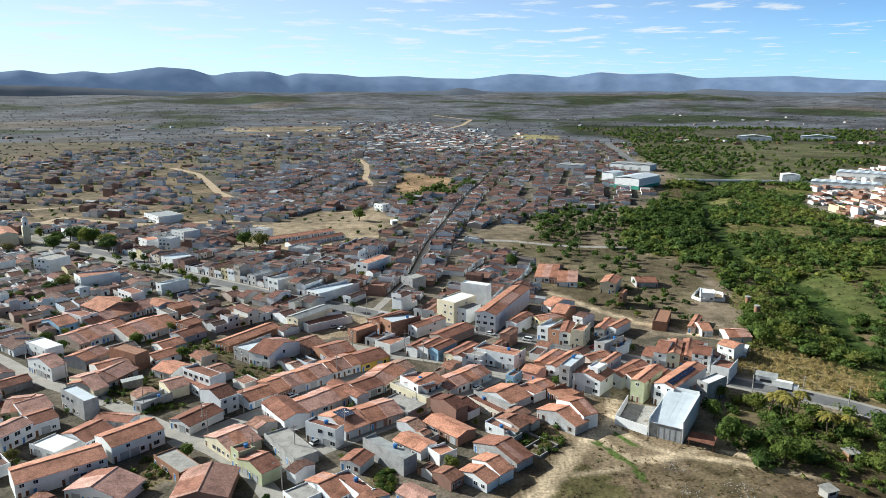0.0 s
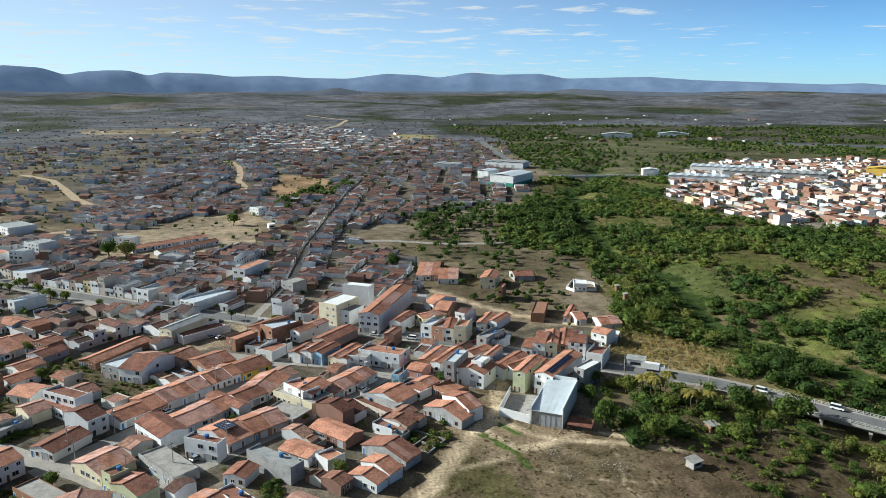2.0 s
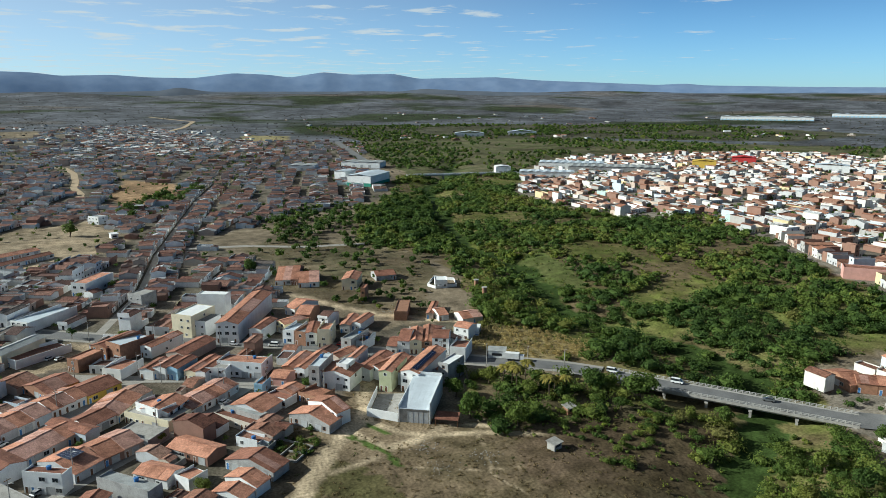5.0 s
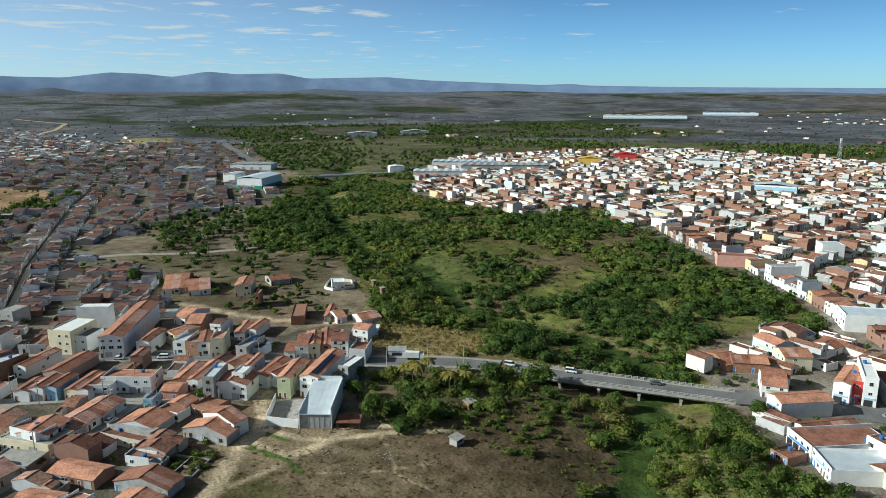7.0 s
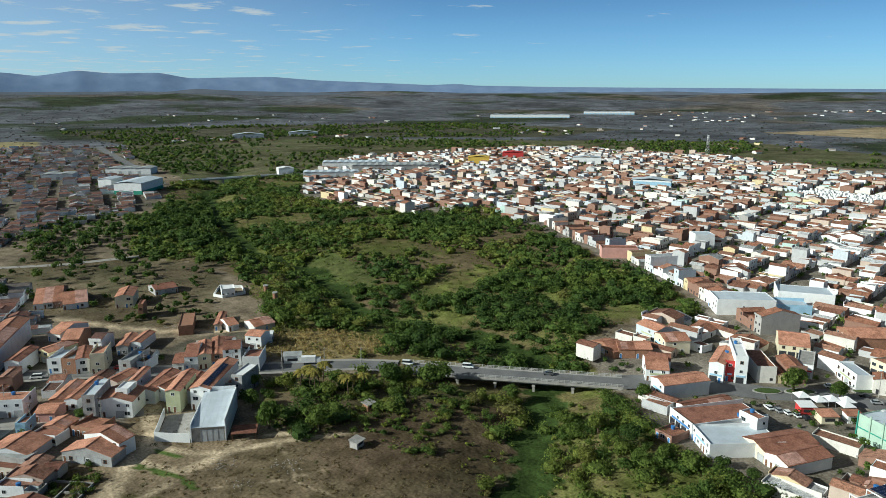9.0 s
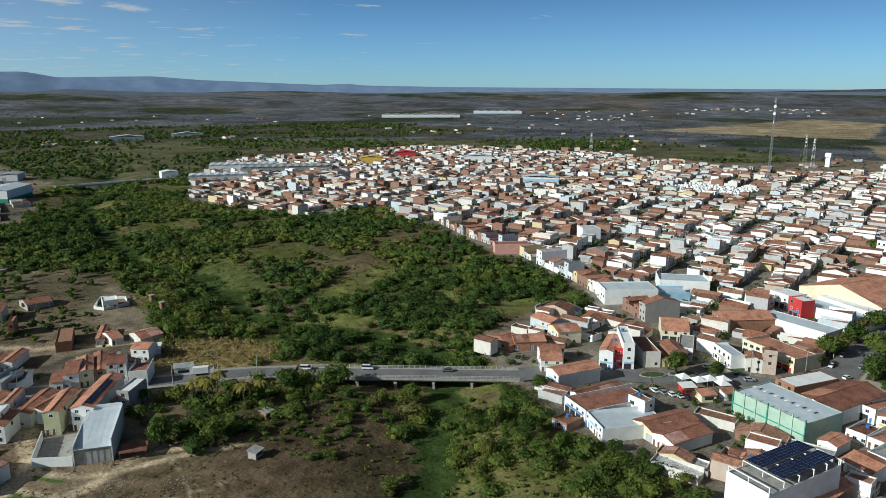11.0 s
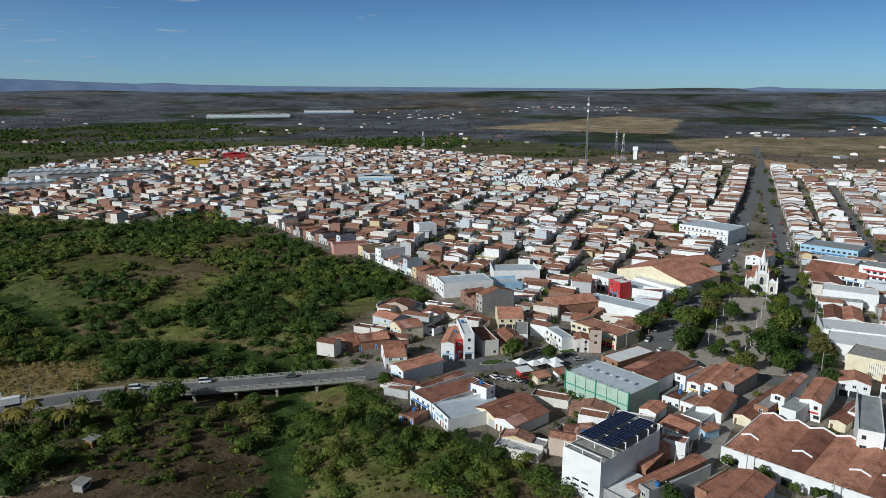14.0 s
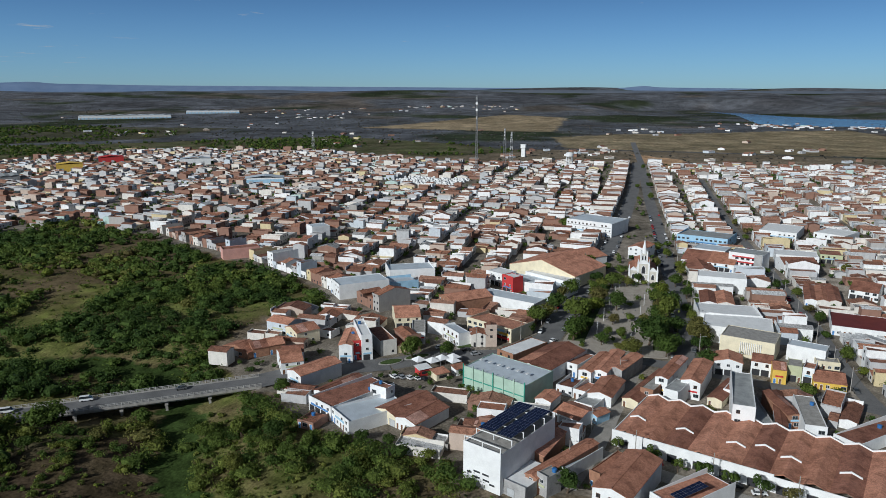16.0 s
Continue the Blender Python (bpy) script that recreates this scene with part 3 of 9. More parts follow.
    k = (to_line(x, y, [(49, 207), (57, 193), (58, 184)]) + .5 * rough < 1.3) | (to_line(x, y, [(57, 213), (61, 205)]) < .9)
    col[k] = (0.09, 0.13, 0.035)
    return col


def build_ground():
    az = np.radians(np.r_[np.arange(-42, 112, 0.36), np.arange(112, 318, 5.0)])
    rr = np.r_[0.01, np.geomspace(120, 330, 150), np.geomspace(334, 4960, 210)]
    a, r = np.meshgrid(az, rr, indexing="ij")
    x, y = r * np.sin(a), r * np.cos(a)
    z = relief(x, y)
    n, m = x.shape
    idx = np.arange(n * m).reshape(n, m)
    nxt = np.roll(idx, -1, 0)
    quads = np.stack([idx[:, :-1], nxt[:, :-1], nxt[:, 1:], idx[:, 1:]], -1).reshape(-1, 4)[:, ::-1]
    me = bpy.data.meshes.new("ground")
    me.vertices.add(n * m)
    me.vertices.foreach_set("co", np.stack([x, y, z], -1).ravel())
    me.loops.add(quads.size)
    me.loops.foreach_set("vertex_index", quads.ravel())
    me.polygons.add(len(quads))
    me.polygons.foreach_set("loop_start", np.arange(0, quads.size, 4))
    me.polygons.foreach_set("loop_total", np.full(len(quads), 4))
    me.polygons.foreach_set("use_smooth", np.ones(len(quads), bool))
    me.update(calc_edges=True)
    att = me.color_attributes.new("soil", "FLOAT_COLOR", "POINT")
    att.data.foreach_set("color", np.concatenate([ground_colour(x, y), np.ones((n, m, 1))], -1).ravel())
    mat, nd, ln, b = material("soil_and_grass", 0.95)
    b.inputs["Specular IOR Level"].default_value = 0.06
    src = nd.new("ShaderNodeAttribute")
    src.attribute_name = "soil"
    c = src.outputs["Color"]
    for scale, lo, hi in ((0.0035, 0.75, 1.25), (0.02, 0.6, 1.35), (0.15, 0.6, 1.3), (1.1, 0.6, 1.25)):
        c = blend(nd, ln, "MULTIPLY", 1.0, c, ramp_node(nd, ln, noise_node(nd, ln, scale, 5), [(0.3, (lo, lo, lo * 0.97)), (0.68, (hi, hi, hi))]))
    ln.new(c, b.inputs["Base Color"])
    bump(nd, ln, b, noise_node(nd, ln, 0.5, 6), 0.8, 0.5)
    me.materials.append(mat)
    return tagged(new("ground", me), "dry brown soil with scrub, grass and bare earth patches", "ground", kind="structure")


build_ground()


def strip(name, line, width, mat, label, category, z=0.06, thick=0.0, step=12.0):
    """A road or path along a bent line, resting on the ground."""
    pts = [Vector(line[0])]
    for p, q in zip(line, line[1:]):
        p, q = Vector(p), Vector(q)
        k = max(1, int((q - p).length / step))
        pts += [p.lerp(q, (i + 1) / k) for i in range(k)]
    s = Shape()
    left, right = [], []
    for i, p in enumerate(pts):
        d = (pts[min(i + 1, len(pts) - 1)] - pts[max(i - 1, 0)]).normalized()
        nrm = Vector((-d.y, d.x)) * width / 2
        for side, o in ((left, p + nrm), (right, p - nrm)):
            far = math.hypot(o.x, o.y) > 1500
            h = float(relief(o.x, o.y)) + 0.5 if far else 0.0
            side.append((o.x, o.y, h + z))
    n = len(pts)
    s.v = left + right
    s.f = [(i, n + i, n + i + 1, i + 1) for i in range(n - 1)]
    s.s = [0] * (n - 1)
    if thick:
        s.v += [(x, y, h - thick) for x, y, h in left + right]
        s.f += [(i, i + 1, 2 * n + i + 1, 2 * n + i) for i in range(n - 1)] + [(n + i, 3 * n + i, 3 * n + i + 1, n + i + 1) for i in range(n - 1)]
        s.s += [0] * (2 * n - 2)
    return single(name, s, mat, label, category, kind="structure")


strip("road", MAIN_ROAD[4:], 8.0, ASPHALT, "grey two-lane asphalt road through the town", "road", 0.12)
strip("pavement", MAIN_ROAD[4:], 12.5, PAVING, "pale concrete pavement edging the main road", "pavement", 0.06)
for line, mat, lab in ((STREET_A, PAVING, "cobbled grey street between rows of houses"), (STREET_B, PAVING, "cobbled grey street between tiled houses"),
                       (STREET_C, PAVING, "pale stone-paved street through the houses"), (STREET_D, PAVING, "pale stone-paved street behind the main road"),
                       (STREET_E, PAVING, "narrow grey paved street climbing through the houses"), (STREET_F, ASPHALT, "dark asphalt street with trees and parked cars"),
                       (STREET_G, PAVING, "pale paved lane beside the market hall"), (STREET_H, PAVING, "grey paved street with clipped trees")):
    strip("street", line, 4.2 if line is STREET_E else 6.4, mat, lab, "street", 0.05 + 0.004 * [STREET_A, STREET_B, STREET_C, STREET_D, STREET_E, STREET_F, STREET_G, STREET_H].index(line))
strip("road", AVENUE_N, 12.0, ASPHALT, "wide asphalt avenue on the north of the plaza", "road", 0.07)
strip("road", AVENUE_S, 10.0, ASPHALT, "wide asphalt avenue on the south of the plaza", "road", 0.11)
strip("road", PLAZA_WEST, 8.0, ASPHALT, "asphalt street at the foot of the plaza", "road", 0.15)
strip("road", BRIDGE_ROAD, 13.0, ASPHALT, "asphalt road from the bridge to the roundabout", "road", 0.19)
strip("road", HIGHWAY_N, 14.0, ASPHALT, "straight grey highway out of town", "road", 0.1)
for k, (line, w) in enumerate((([(-560, 560), (-400, 590), (-250, 580), (-150, 600)], 8), ([(-40, 2800), (100, 2500), (60, 2200), (10, 2000)], 14))):
    strip("dirt_track", line, w, SAND, "sandy dirt track worn through dry soil", "track", 0.04 + .012 * k)
strip("road", AVENUE_W, 9.0, PAVING, "pale paved avenue between rows of clipped trees", "road", 0.08)
for k, (line, w) in enumerate(DIRT_ROADS):
    strip("dirt_track", line, w, SAND, "wide sandy dirt street between houses", "track", 0.05 + .012 * k)
strip("street", [(8, 520), (49, 514), (88, 496), (134, 490)], 6, PAVING, "pale road behind a low white wall", "street", 0.05)


# ---- houses ----
rng = random.Random(7)
SLOPE = 0.27


def gable_pair(w, d, h, along_x, over=0.35, thick=0.14, thin=False):
    """Wall shell with gable ends, and a two-pitched tiled roof, centred on x, front at y = 0."""
    walls, roof = Shape(), Shape()
    x0, x1 = -w / 2, w / 2
    lay = (lambda quad: roof.face(quad)) if thin else (lambda quad: roof.slab(quad, thick))
    if along_x:
        top = h + SLOPE * d / 2
        walls.face([(x0, 0, 0), (x1, 0, 0), (x1, 0, h), (x0, 0, h)])
        walls.face([(x1, d, 0), (x0, d, 0), (x0, d, h), (x1, d, h)])
        walls.face([(x1, 0, 0), (x1, d, 0), (x1, d, h), (x1, d / 2, top), (x1, 0, h)])
        walls.face([(x0, d, 0), (x0, 0, 0), (x0, 0, h), (x0, d / 2, top), (x0, d, h)])
        e = SLOPE * over
        lay([(x0 - .05, -over, h - e + .1), (x1 + .05, -over, h - e + .1), (x1 + .05, d / 2, top + .1), (x0 - .05, d / 2, top + .1)])
        lay([(x0 - .05, d / 2, top + .1), (x1 + .05, d / 2, top + .1), (x1 + .05, d + over, h - e + .1), (x0 - .05, d + over, h - e + .1)])
        thin or roof.box(x0 - .06, d / 2 - .14, top + .04, x1 + .06, d / 2 + .14, top + .2)
    else:
        top = h + SLOPE * w / 2
        walls.face([(x0, 0, 0), (x1, 0, 0), (x1, 0, h), (0, 0, top), (x0, 0, h)])
        walls.face([(x1, d, 0), (x0, d, 0), (x0, d, h), (0, d, top), (x1, d, h)])
        walls.face([(x1, 0, 0), (x1, d, 0), (x1, d, h), (x1, 0, h)])
        walls.face([(x0, d, 0), (x0, 0, 0), (x0, 0, h), (x0, d, h)])
        e = SLOPE * over
        lay([(x0 - over, -.2, h - e + .1), (0, -.2, top + .1), (0, d + .2, top + .1), (x0 - over, d + .2, h - e + .1)])
        lay([(0, -.2, top + .1), (x1 + over, -.2, h - e + .1), (x1 + over, d + .2, h - e + .1), (0, d + .2, top + .1)])
        thin or roof.box(-.14, -.21, top + .04, .14, d + .21, top + .2)
    return walls, roof


def parapet_pair(w, d, h, fall, thick=0.14, rim=0.55):
    """Walls raised round a low roof that falls to the back."""
    walls, roof = Shape(), Shape()
    x0, x1, t = -w / 2, w / 2, 0.18
    hb = h - fall
    walls.box(x0, 0, 0, x1, t, h + rim, bottom=False)
    walls.box(x0, t, 0, x0 + t, d, max(hb, h - 0.1) + rim * .6, bottom=False)
    walls.box(x1 - t, t, 0, x1, d, max(hb, h - 0.1) + rim * .6, bottom=False)
    walls.box(x0 + t, d - t, 0, x1 - t, d, hb + .15, bottom=False)
    roof.slab([(x0 + t, t, h), (x1 - t, t, h), (x1 - t, d, hb + .02), (x0 + t, d, hb + .02)], thick)
    return walls, roof


def house_shape(w, d, storeys, style, r, height=None, thin=False):
    h = height or 2.85 * storeys + r.uniform(0.0, 0.45)
    if style == "ridge":
        walls, roof = gable_pair(w, d, h, True, thin=thin)
    elif style == "gable":
        walls, roof = gable_pair(w, d, h, False, thin=thin)
    elif style == "shed":
        walls, roof = parapet_pair(w, d, h, min(1.5, d * 0.12))
    else:
        walls, roof = parapet_pair(w, d, h, 0.12, rim=0.7)
    if height is None and not thin and style in ("ridge", "gable") and r.random() < 0.45:
        top = h + r.uniform(0.35, 0.9) + (SLOPE * w / 2 if style == "gable" else 0)
        walls.box(-w / 2, -0.42, h - 0.5, w / 2, -0.22, top, bottom=True)
        walls.box(-w / 2, -0.24, h - 0.5, -w / 2 + .2, 0.3, h + 0.3)
        walls.box(w / 2 - .2, -0.24, h - 0.5, w / 2, 0.3, h + 0.3)
    return walls, roof, h


def opening(w, h, kind):
    """A window or door: a frame standing proud of the wall round a set-back leaf or pane."""
    s = Shape()
    f = 0.09
    s.box(-w / 2, -.06, 0, -w / 2 + f, .02, h).box(w / 2 - f, -.06, 0, w / 2, .02, h)
    s.box(-w / 2 + f, -.06, h - f, w / 2 - f, .02, h)
    if kind == "window":
        s.box(-w / 2 - .06, -.12, -.07, w / 2 + .06, .02, 0).box(-.03, -.05, 0, .03, .02, h - f)
    if kind != "window":
        s.box(-w / 2 + f, -.025, 0, w / 2 - f, .015, h - f, 1)
    return s


def pane(w, h):
    return Shape().box(-w / 2 + .09, -.025, 0, w / 2 - .09, .015, h - .09).mesh("pane", GLASS)


WOOD = weathered("brown_wood", (0.20, 0.10, 0.055), 0.7, 2.0)
SHUTTER = weathered("grey_steel_door", (0.48, 0.49, 0.50), 0.8, 0.8, 0.5)
WINDOW = opening(1.3, 1.1, "window").mesh("window", WHITE)
WINDOW_WOOD = opening(1.2, 1.2, "window").mesh("window", WOOD)
WINDOW_BIG = opening(1.9, 1.3, "window").mesh("window", SHUTTER)
PANES = {WINDOW: pane(1.3, 1.1), WINDOW_WOOD: pane(1.2, 1.2), WINDOW_BIG: pane(1.9, 1.3)}
DOOR = opening(1.0, 2.15, "door").mesh("door", WHITE, WOOD)
DOOR_BLUE = opening(1.0, 2.15, "door").mesh("door", WHITE, BLUE)
GATE = opening(2.7, 2.5, "door").mesh("garage_door", GREY, SHUTTER)
SHOP = opening(2.9, 2.6, "door").mesh("shop_front", GREY, DARK)
WINDOWS = [WINDOW, WINDOW, WINDOW_WOOD, WINDOW_BIG]


def openings_for(w, d, h, storeys, zone, r, rise=2.85):
    """Where doors and windows go: (mesh, x, y, z, turn)."""
    out = []
    x = -w / 2 + 0.9
    first = True
    shop = zone == "east" and storeys > 1 and r.random() < 0.6
    while x < w / 2 - 0.8:
        k = r.random()
        if shop and x + 3 < w / 2:
            out.append((SHOP, x + 1.0, 0, 0, 0))
            x += 3.3
        elif first or k < 0.2:
            out.append((r.choice((DOOR, DOOR, DOOR_BLUE)), x, 0, 0, 0))
            x += 1.9
            first = False
        elif k < 0.5 and x + 2.2 < w / 2:
            out.append((GATE, x + 0.9, 0, 0, 0))
            x += 3.2
        else:
            if k < .8:
                out.append((r.choice(WINDOWS), x + .2, 0, 1.0, 0))
            x += 2.6
    for s in range(1, storeys):
        n = max(1, int(w / 3.1))
        m = r.choice(WINDOWS)
        for k in range(n):
            r.random() < .75 and out.append((m, (k + .5 - n / 2) * w / n, 0, rise * s + 0.95, 0))
    if r.random() < (0.5 if storeys > 1 else 0.25):
        m = r.choice(WINDOWS[:3])
        for side in (-1, 1):
            for s in range(storeys):
                r.random() < .6 and out.append((m, side * w / 2, d * r.uniform(.25, .7), rise * s + 1.1, 90 * side))
    return out


LABELS = {"ridge": "single-storey plastered row house with a clay tile roof", "gable": "plastered house with a front gable and clay tile roof",
          "shed": "plastered house with a raised parapet and sloping tile roof", "flat": "plastered block with a flat roof behind parapets"}
TALL = {"ridge": "two-storey plastered house with a clay tile roof", "gable": "two-storey gabled house with a clay tile roof",
        "shed": "two-storey shop house with a tall parapet", "flat": "flat-roofed plastered block of upper floors over a shop"}
far_walls = {z: Shape() for z in ("west", "near", "east", "pale")}
far_roofs = {z: Shape() for z in ("west", "near", "east", "pale")}
far_dark = Shape()
garden_spots = []
taken = []          # plots already built on: x, y, turn, half width, half depth


buckets = {}        # the same plots, by squares of 60 m


def free(x, y, grow=0.0):
    for tx, ty, c, s, hw, hd in buckets.get((int(x // 60), int(y // 60)), ()):
        dx, dy = x - tx, y - ty
        if abs(dx * c + dy * s) < hw + grow and abs(-dx * s + dy * c) < hd + grow:
            return False
    return True


def claim(x, y, turn, w, d):
    """Marks a plot (front middle, turn in degrees, width, depth) as built on."""
    a = radians(turn)
    p = (x - math.sin(a) * d / 2, y + math.cos(a) * d / 2, math.cos(a), math.sin(a), w / 2, d / 2)
    taken.append(p)
    reach = max(w, d) / 2 + 4
    for i in range(int((p[0] - reach) // 60), int((p[0] + reach) // 60) + 1):
        for j in range(int((p[1] - reach) // 60), int((p[1] + reach) // 60) + 1):
            buckets.setdefault((i, j), []).append(p)


def water_tank(x, y, z):
    s = Shape().tube(0, 0, 0, 1.0, .62, .72, 12)
    t = thing("water_tank", "round blue plastic water tank standing on a roof", "water tank", pose(x, y, z), "roof water tanks")
    part("body", s, PLASTIC_BLUE, t)
    part("lid", Shape().tube(0, 0, 1.0, 1.12, .75, .5, 12), PLASTIC_BLUE, t)
    return t


def house(x, y, turn, w, d, storeys=1, style="ridge", zone="west", wall=None, roof_mat=None, label="", lot=0.0, seed=None, height=None, plain=False, name="house"):
    """A house as a thing with its parts; (x, y) is the middle of its front, turn its heading in degrees, lot the plot's depth."""
    r = random.Random(seed if seed is not None else int(x * 31 + y * 17))
    walls, roof, h = house_shape(w, d, storeys, style, r, height)
    m = pose(x, y, 0, 0, 0, turn)
    ob = thing(name, label or (TALL if storeys > 1 else LABELS)[style], "house", m, "town houses")
    part("wall", walls, wall or M[zone, "wall", False], ob)
    flat_mat = CONCRETE if style == "flat" else (roof_mat or M[zone, "roof", False])
    part("roof", roof, roof_mat or flat_mat, ob)
    for mesh, ox, oy, oz, t in openings_for(w, d, h, storeys, zone, r, h / storeys if height else 2.85) if not plain else ():
        o = part(mesh.name.split(".")[0], mesh, None, ob, at=pose(ox, oy, oz, 0, 0, t))
        if mesh in PANES:
            part("pane", PANES[mesh], None, o)
    if style in ("ridge", "gable") and math.hypot(x, y) < 330 and r.random() < .6:
        s, k, j = Shape(), r.uniform(-.5, .15), r.uniform(.3, .5)
        if style == "ridge":
            a, b, q = max(-w / 2, k * w), min(w / 2, (k + j) * w), r.random() < .5
            y0, y1, z0, z1 = (0, d / 2 - .2, h + .16, h + SLOPE * (d / 2 - .2) + .16) if q else (d / 2 + .2, d, h + SLOPE * (d / 2 - .2) + .16, h + .16)
            s.slab([(a, y0, z0), (b, y0, z0), (b, y1, z1), (a, y1, z1)], .07)
        else:
            a, b, q = max(0, (k + .5) * d), min(d, (k + .5 + j) * d), r.random() < .5
            x0, x1, z0, z1 = (-w / 2, -.2, h + .16, h + SLOPE * (w / 2 - .2) + .16) if q else (.2, w / 2, h + SLOPE * (w / 2 - .2) + .16, h + .16)
            s.slab([(x0, a, z0), (x1, a, z1), (x1, b, z1), (x0, b, z0)], .07)
        part("roof_patch", s, r.choice((TILE, TILE_DARK, TILE_PALE, TILE_PALE)), ob, "relaid strip of clay tiles")
    if zone == "east" and storeys > 1 and not plain and r.random() < .75:
        sw = w * r.uniform(.45, .9)
        part("shop_sign", Shape().box(-sw / 2, -.16, 2.75, sw / 2, -.03, 3.4), r.choice((RED, BLUE, YELLOW, WHITE, LIME, PALE_BLUE)), ob)
    if lot > d + 4 and w > 3.5:
        ww, wd = w * r.uniform(.5, .95), (lot - d) * r.uniform(.6, .9)
        wx = (w - ww) / 2 * r.choice((-1, 1))
        q = m @ Vector((-wx * 1.4, lot - 1.6, 0))
        if r.random() < .45:
            garden_spots.append((q.x, q.y, r.uniform(.9, 1.7)))
        ws, wr, _ = house_shape(ww, wd, 1, r.choice(("ridge", "gable", "shed")), r, r.uniform(2.2, 3.0))
        part("rear_wing", ws, wall or M[zone, "wall", False], ob, at=pose(wx, d + .02, 0))
        part("rear_wing_roof", wr, roof_mat or M[zone, "roof", False], ob, at=pose(wx, d + .02, 0))
    if lot > d + 2:
        s = Shape()
        for sx in (-w / 2 + .02, w / 2 - .17):
            s.box(sx, d + .01, 0, sx + .15, lot, 2.1)
        s.box(-w / 2 + .17, lot - .15, 0, w / 2 - .17, lot, 2.1)
        part("yard_wall", s, CONCRETE if r.random() < .5 else BRICK, ob)
        if lot <= d + 4 and r.random() < .6:
            k = Shape()
            kw = w * r.uniform(.35, .55)
            k.box(-w / 2 + .2, d + .02, 0, -w / 2 + .2 + kw, d + 2.5, 2.3, bottom=False)
            part("lean_to", k, wall or M[zone, "wall", False], ob)
            part("lean_to_roof", Shape().slab([(-w / 2 + .1, d, 2.75), (-w / 2 + .3 + kw, d, 2.75), (-w / 2 + .3 + kw, d + 2.8, 2.4), (-w / 2 + .1, d + 2.8, 2.4)][::1], .1),
                 roof_mat or M[zone, "roof", False], ob)
    if r.random() < (.30 if math.hypot(x, y) < 330 else 0.0) and style in ("flat", "shed"):
        p = m @ Vector((w * r.uniform(-.25, .25), d * .7, 0))
        water_tank(p.x, p.y, h + .05 if style == "flat" else h - min(1.5, d * .12) * .7 + .1)
    claim(x, y, turn, w, max(d, lot))
    return ob


def far_house(x, y, turn, w, d, storeys, style, zone, lot, r):
    away = math.hypot(x, y) > 560
    walls, roof, h = house_shape(w, d, storeys, style, r, None, away)
    z = float(relief(x, y)) if math.hypot(x, y) > 1700 else 0.0
    m = pose(x, y, z - (0.6 if z > 1 else 0), 0, 0, turn)
    tone = r.random()
    if zone == "east" and y > 260 and r.random() < .82:
        tone = .4 + .6 * tone
    if zone == "west" and math.hypot(x, y) > 1250 and -160 < x < 200:
        zone = "pale" if r.random() < .3 else "west" if r.random() < .5 else "east"
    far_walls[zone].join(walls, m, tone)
    far_roofs[zone].join(roof, m, r.random())
    if lot - d > 3.5 and r.random() < .35:
        q = m @ Vector((w * r.uniform(-.3, .3), (d + lot) / 2, 0))
        garden_spots.append((q.x, q.y, min(2.6, (lot - d) * .45)))
    elif lot - d > 3.5:
        aw, ad = w * r.uniform(.45, .95), lot - d - .4
        walls, roof, _ = house_shape(aw, ad, 1, r.choice(("ridge", "gable", "shed", "flat")), r, r.uniform(2.3, 3.2), away)
        ma = m @ pose((w - aw) / 2 * r.choice((-1, 1)), d + .2, 0)
        far_walls[zone].join(walls, ma, tone)
        far_roofs[zone].join(roof, ma, r.random())
    near = math.hypot(x, y) < 600
    for s in range(storeys):
        k = max(1, int(w / 2.8))
        for i in range(k):
            if r.random() < .4:
                continue
            ox = (i + .5 - k / 2) * w / k
            z0, z1 = 3.1 * s + (.05 if s == 0 and i == 0 else 1.0), 3.1 * s + 2.1
            o = Shape()
            if near:
                o.box(ox - .55, -.04, z0, ox + .55, .02, z1, bottom=False)
            else:
                o.face([(ox - .6, -.06, z0), (ox + .6, -.06, z0), (ox + .6, -.06, z1), (ox - .6, -.06, z1)])
            far_dark.join(o, m)


def clear_plot(x, y, turn, w, depth):
    """Whether a plot's edges, too, are free."""
    a = radians(turn)
    ca, sa = math.cos(a), math.sin(a)
    return all(free(x + ca * i * w * .47 - sa * depth * j, y + sa * i * w * .47 + ca * depth * j) for i in (-1, 0, 1) for j in (.05, .5, .95) if i or j == .5)


def infill(outline, bearing, zone, tries, reach, seed, avoid=()):
    """Small buildings squeezed into what is left free between the rows."""
    r = random.Random(seed)
    xs, ys = [p[0] for p in outline], [p[1] for p in outline]
    for _ in range(tries):
        x, y = r.uniform(min(xs), max(xs)), r.uniform(min(ys), max(ys))
        w, d = r.uniform(4, 9), r.uniform(6, 13)
        turn = -bearing + r.choice((0, 90, 180, -90))
        a = radians(turn)
        cx, cy = x - math.sin(a) * d / 2, y + math.cos(a) * d / 2
        if math.hypot(cx, cy) > reach or not bool(in_poly(cx, cy, outline)) or any(bool(in_poly(cx, cy, p)) for p in avoid):
            continue
        if not -40 < math.degrees(math.atan2(cx, cy)) < 110 or math.hypot(cx, cy) < 95:
            continue
        if any(near_line(cx, cy, line) < half + max(w, d) * .5 - 1 for line, half in ROADS) or not clear_plot(x, y, turn, w, d):
            continue
        style = r.choices(("ridge", "gable", "shed", "flat"), (4, 3, 3, 1.5))[0]
        if math.hypot(cx, cy) < 300:
            house(x, y, turn, w, d, 1, style, zone, label="small plastered outbuilding with a clay tile roof", height=r.uniform(2.5, 3.6), plain=r.random() < .4, name="outbuilding")
        else:
            far_house(x, y, turn, w, d, 1 + (r.random() < .15), style, "east" if zone == "east" else "west", d, r)
            claim(x, y, turn, w, d)


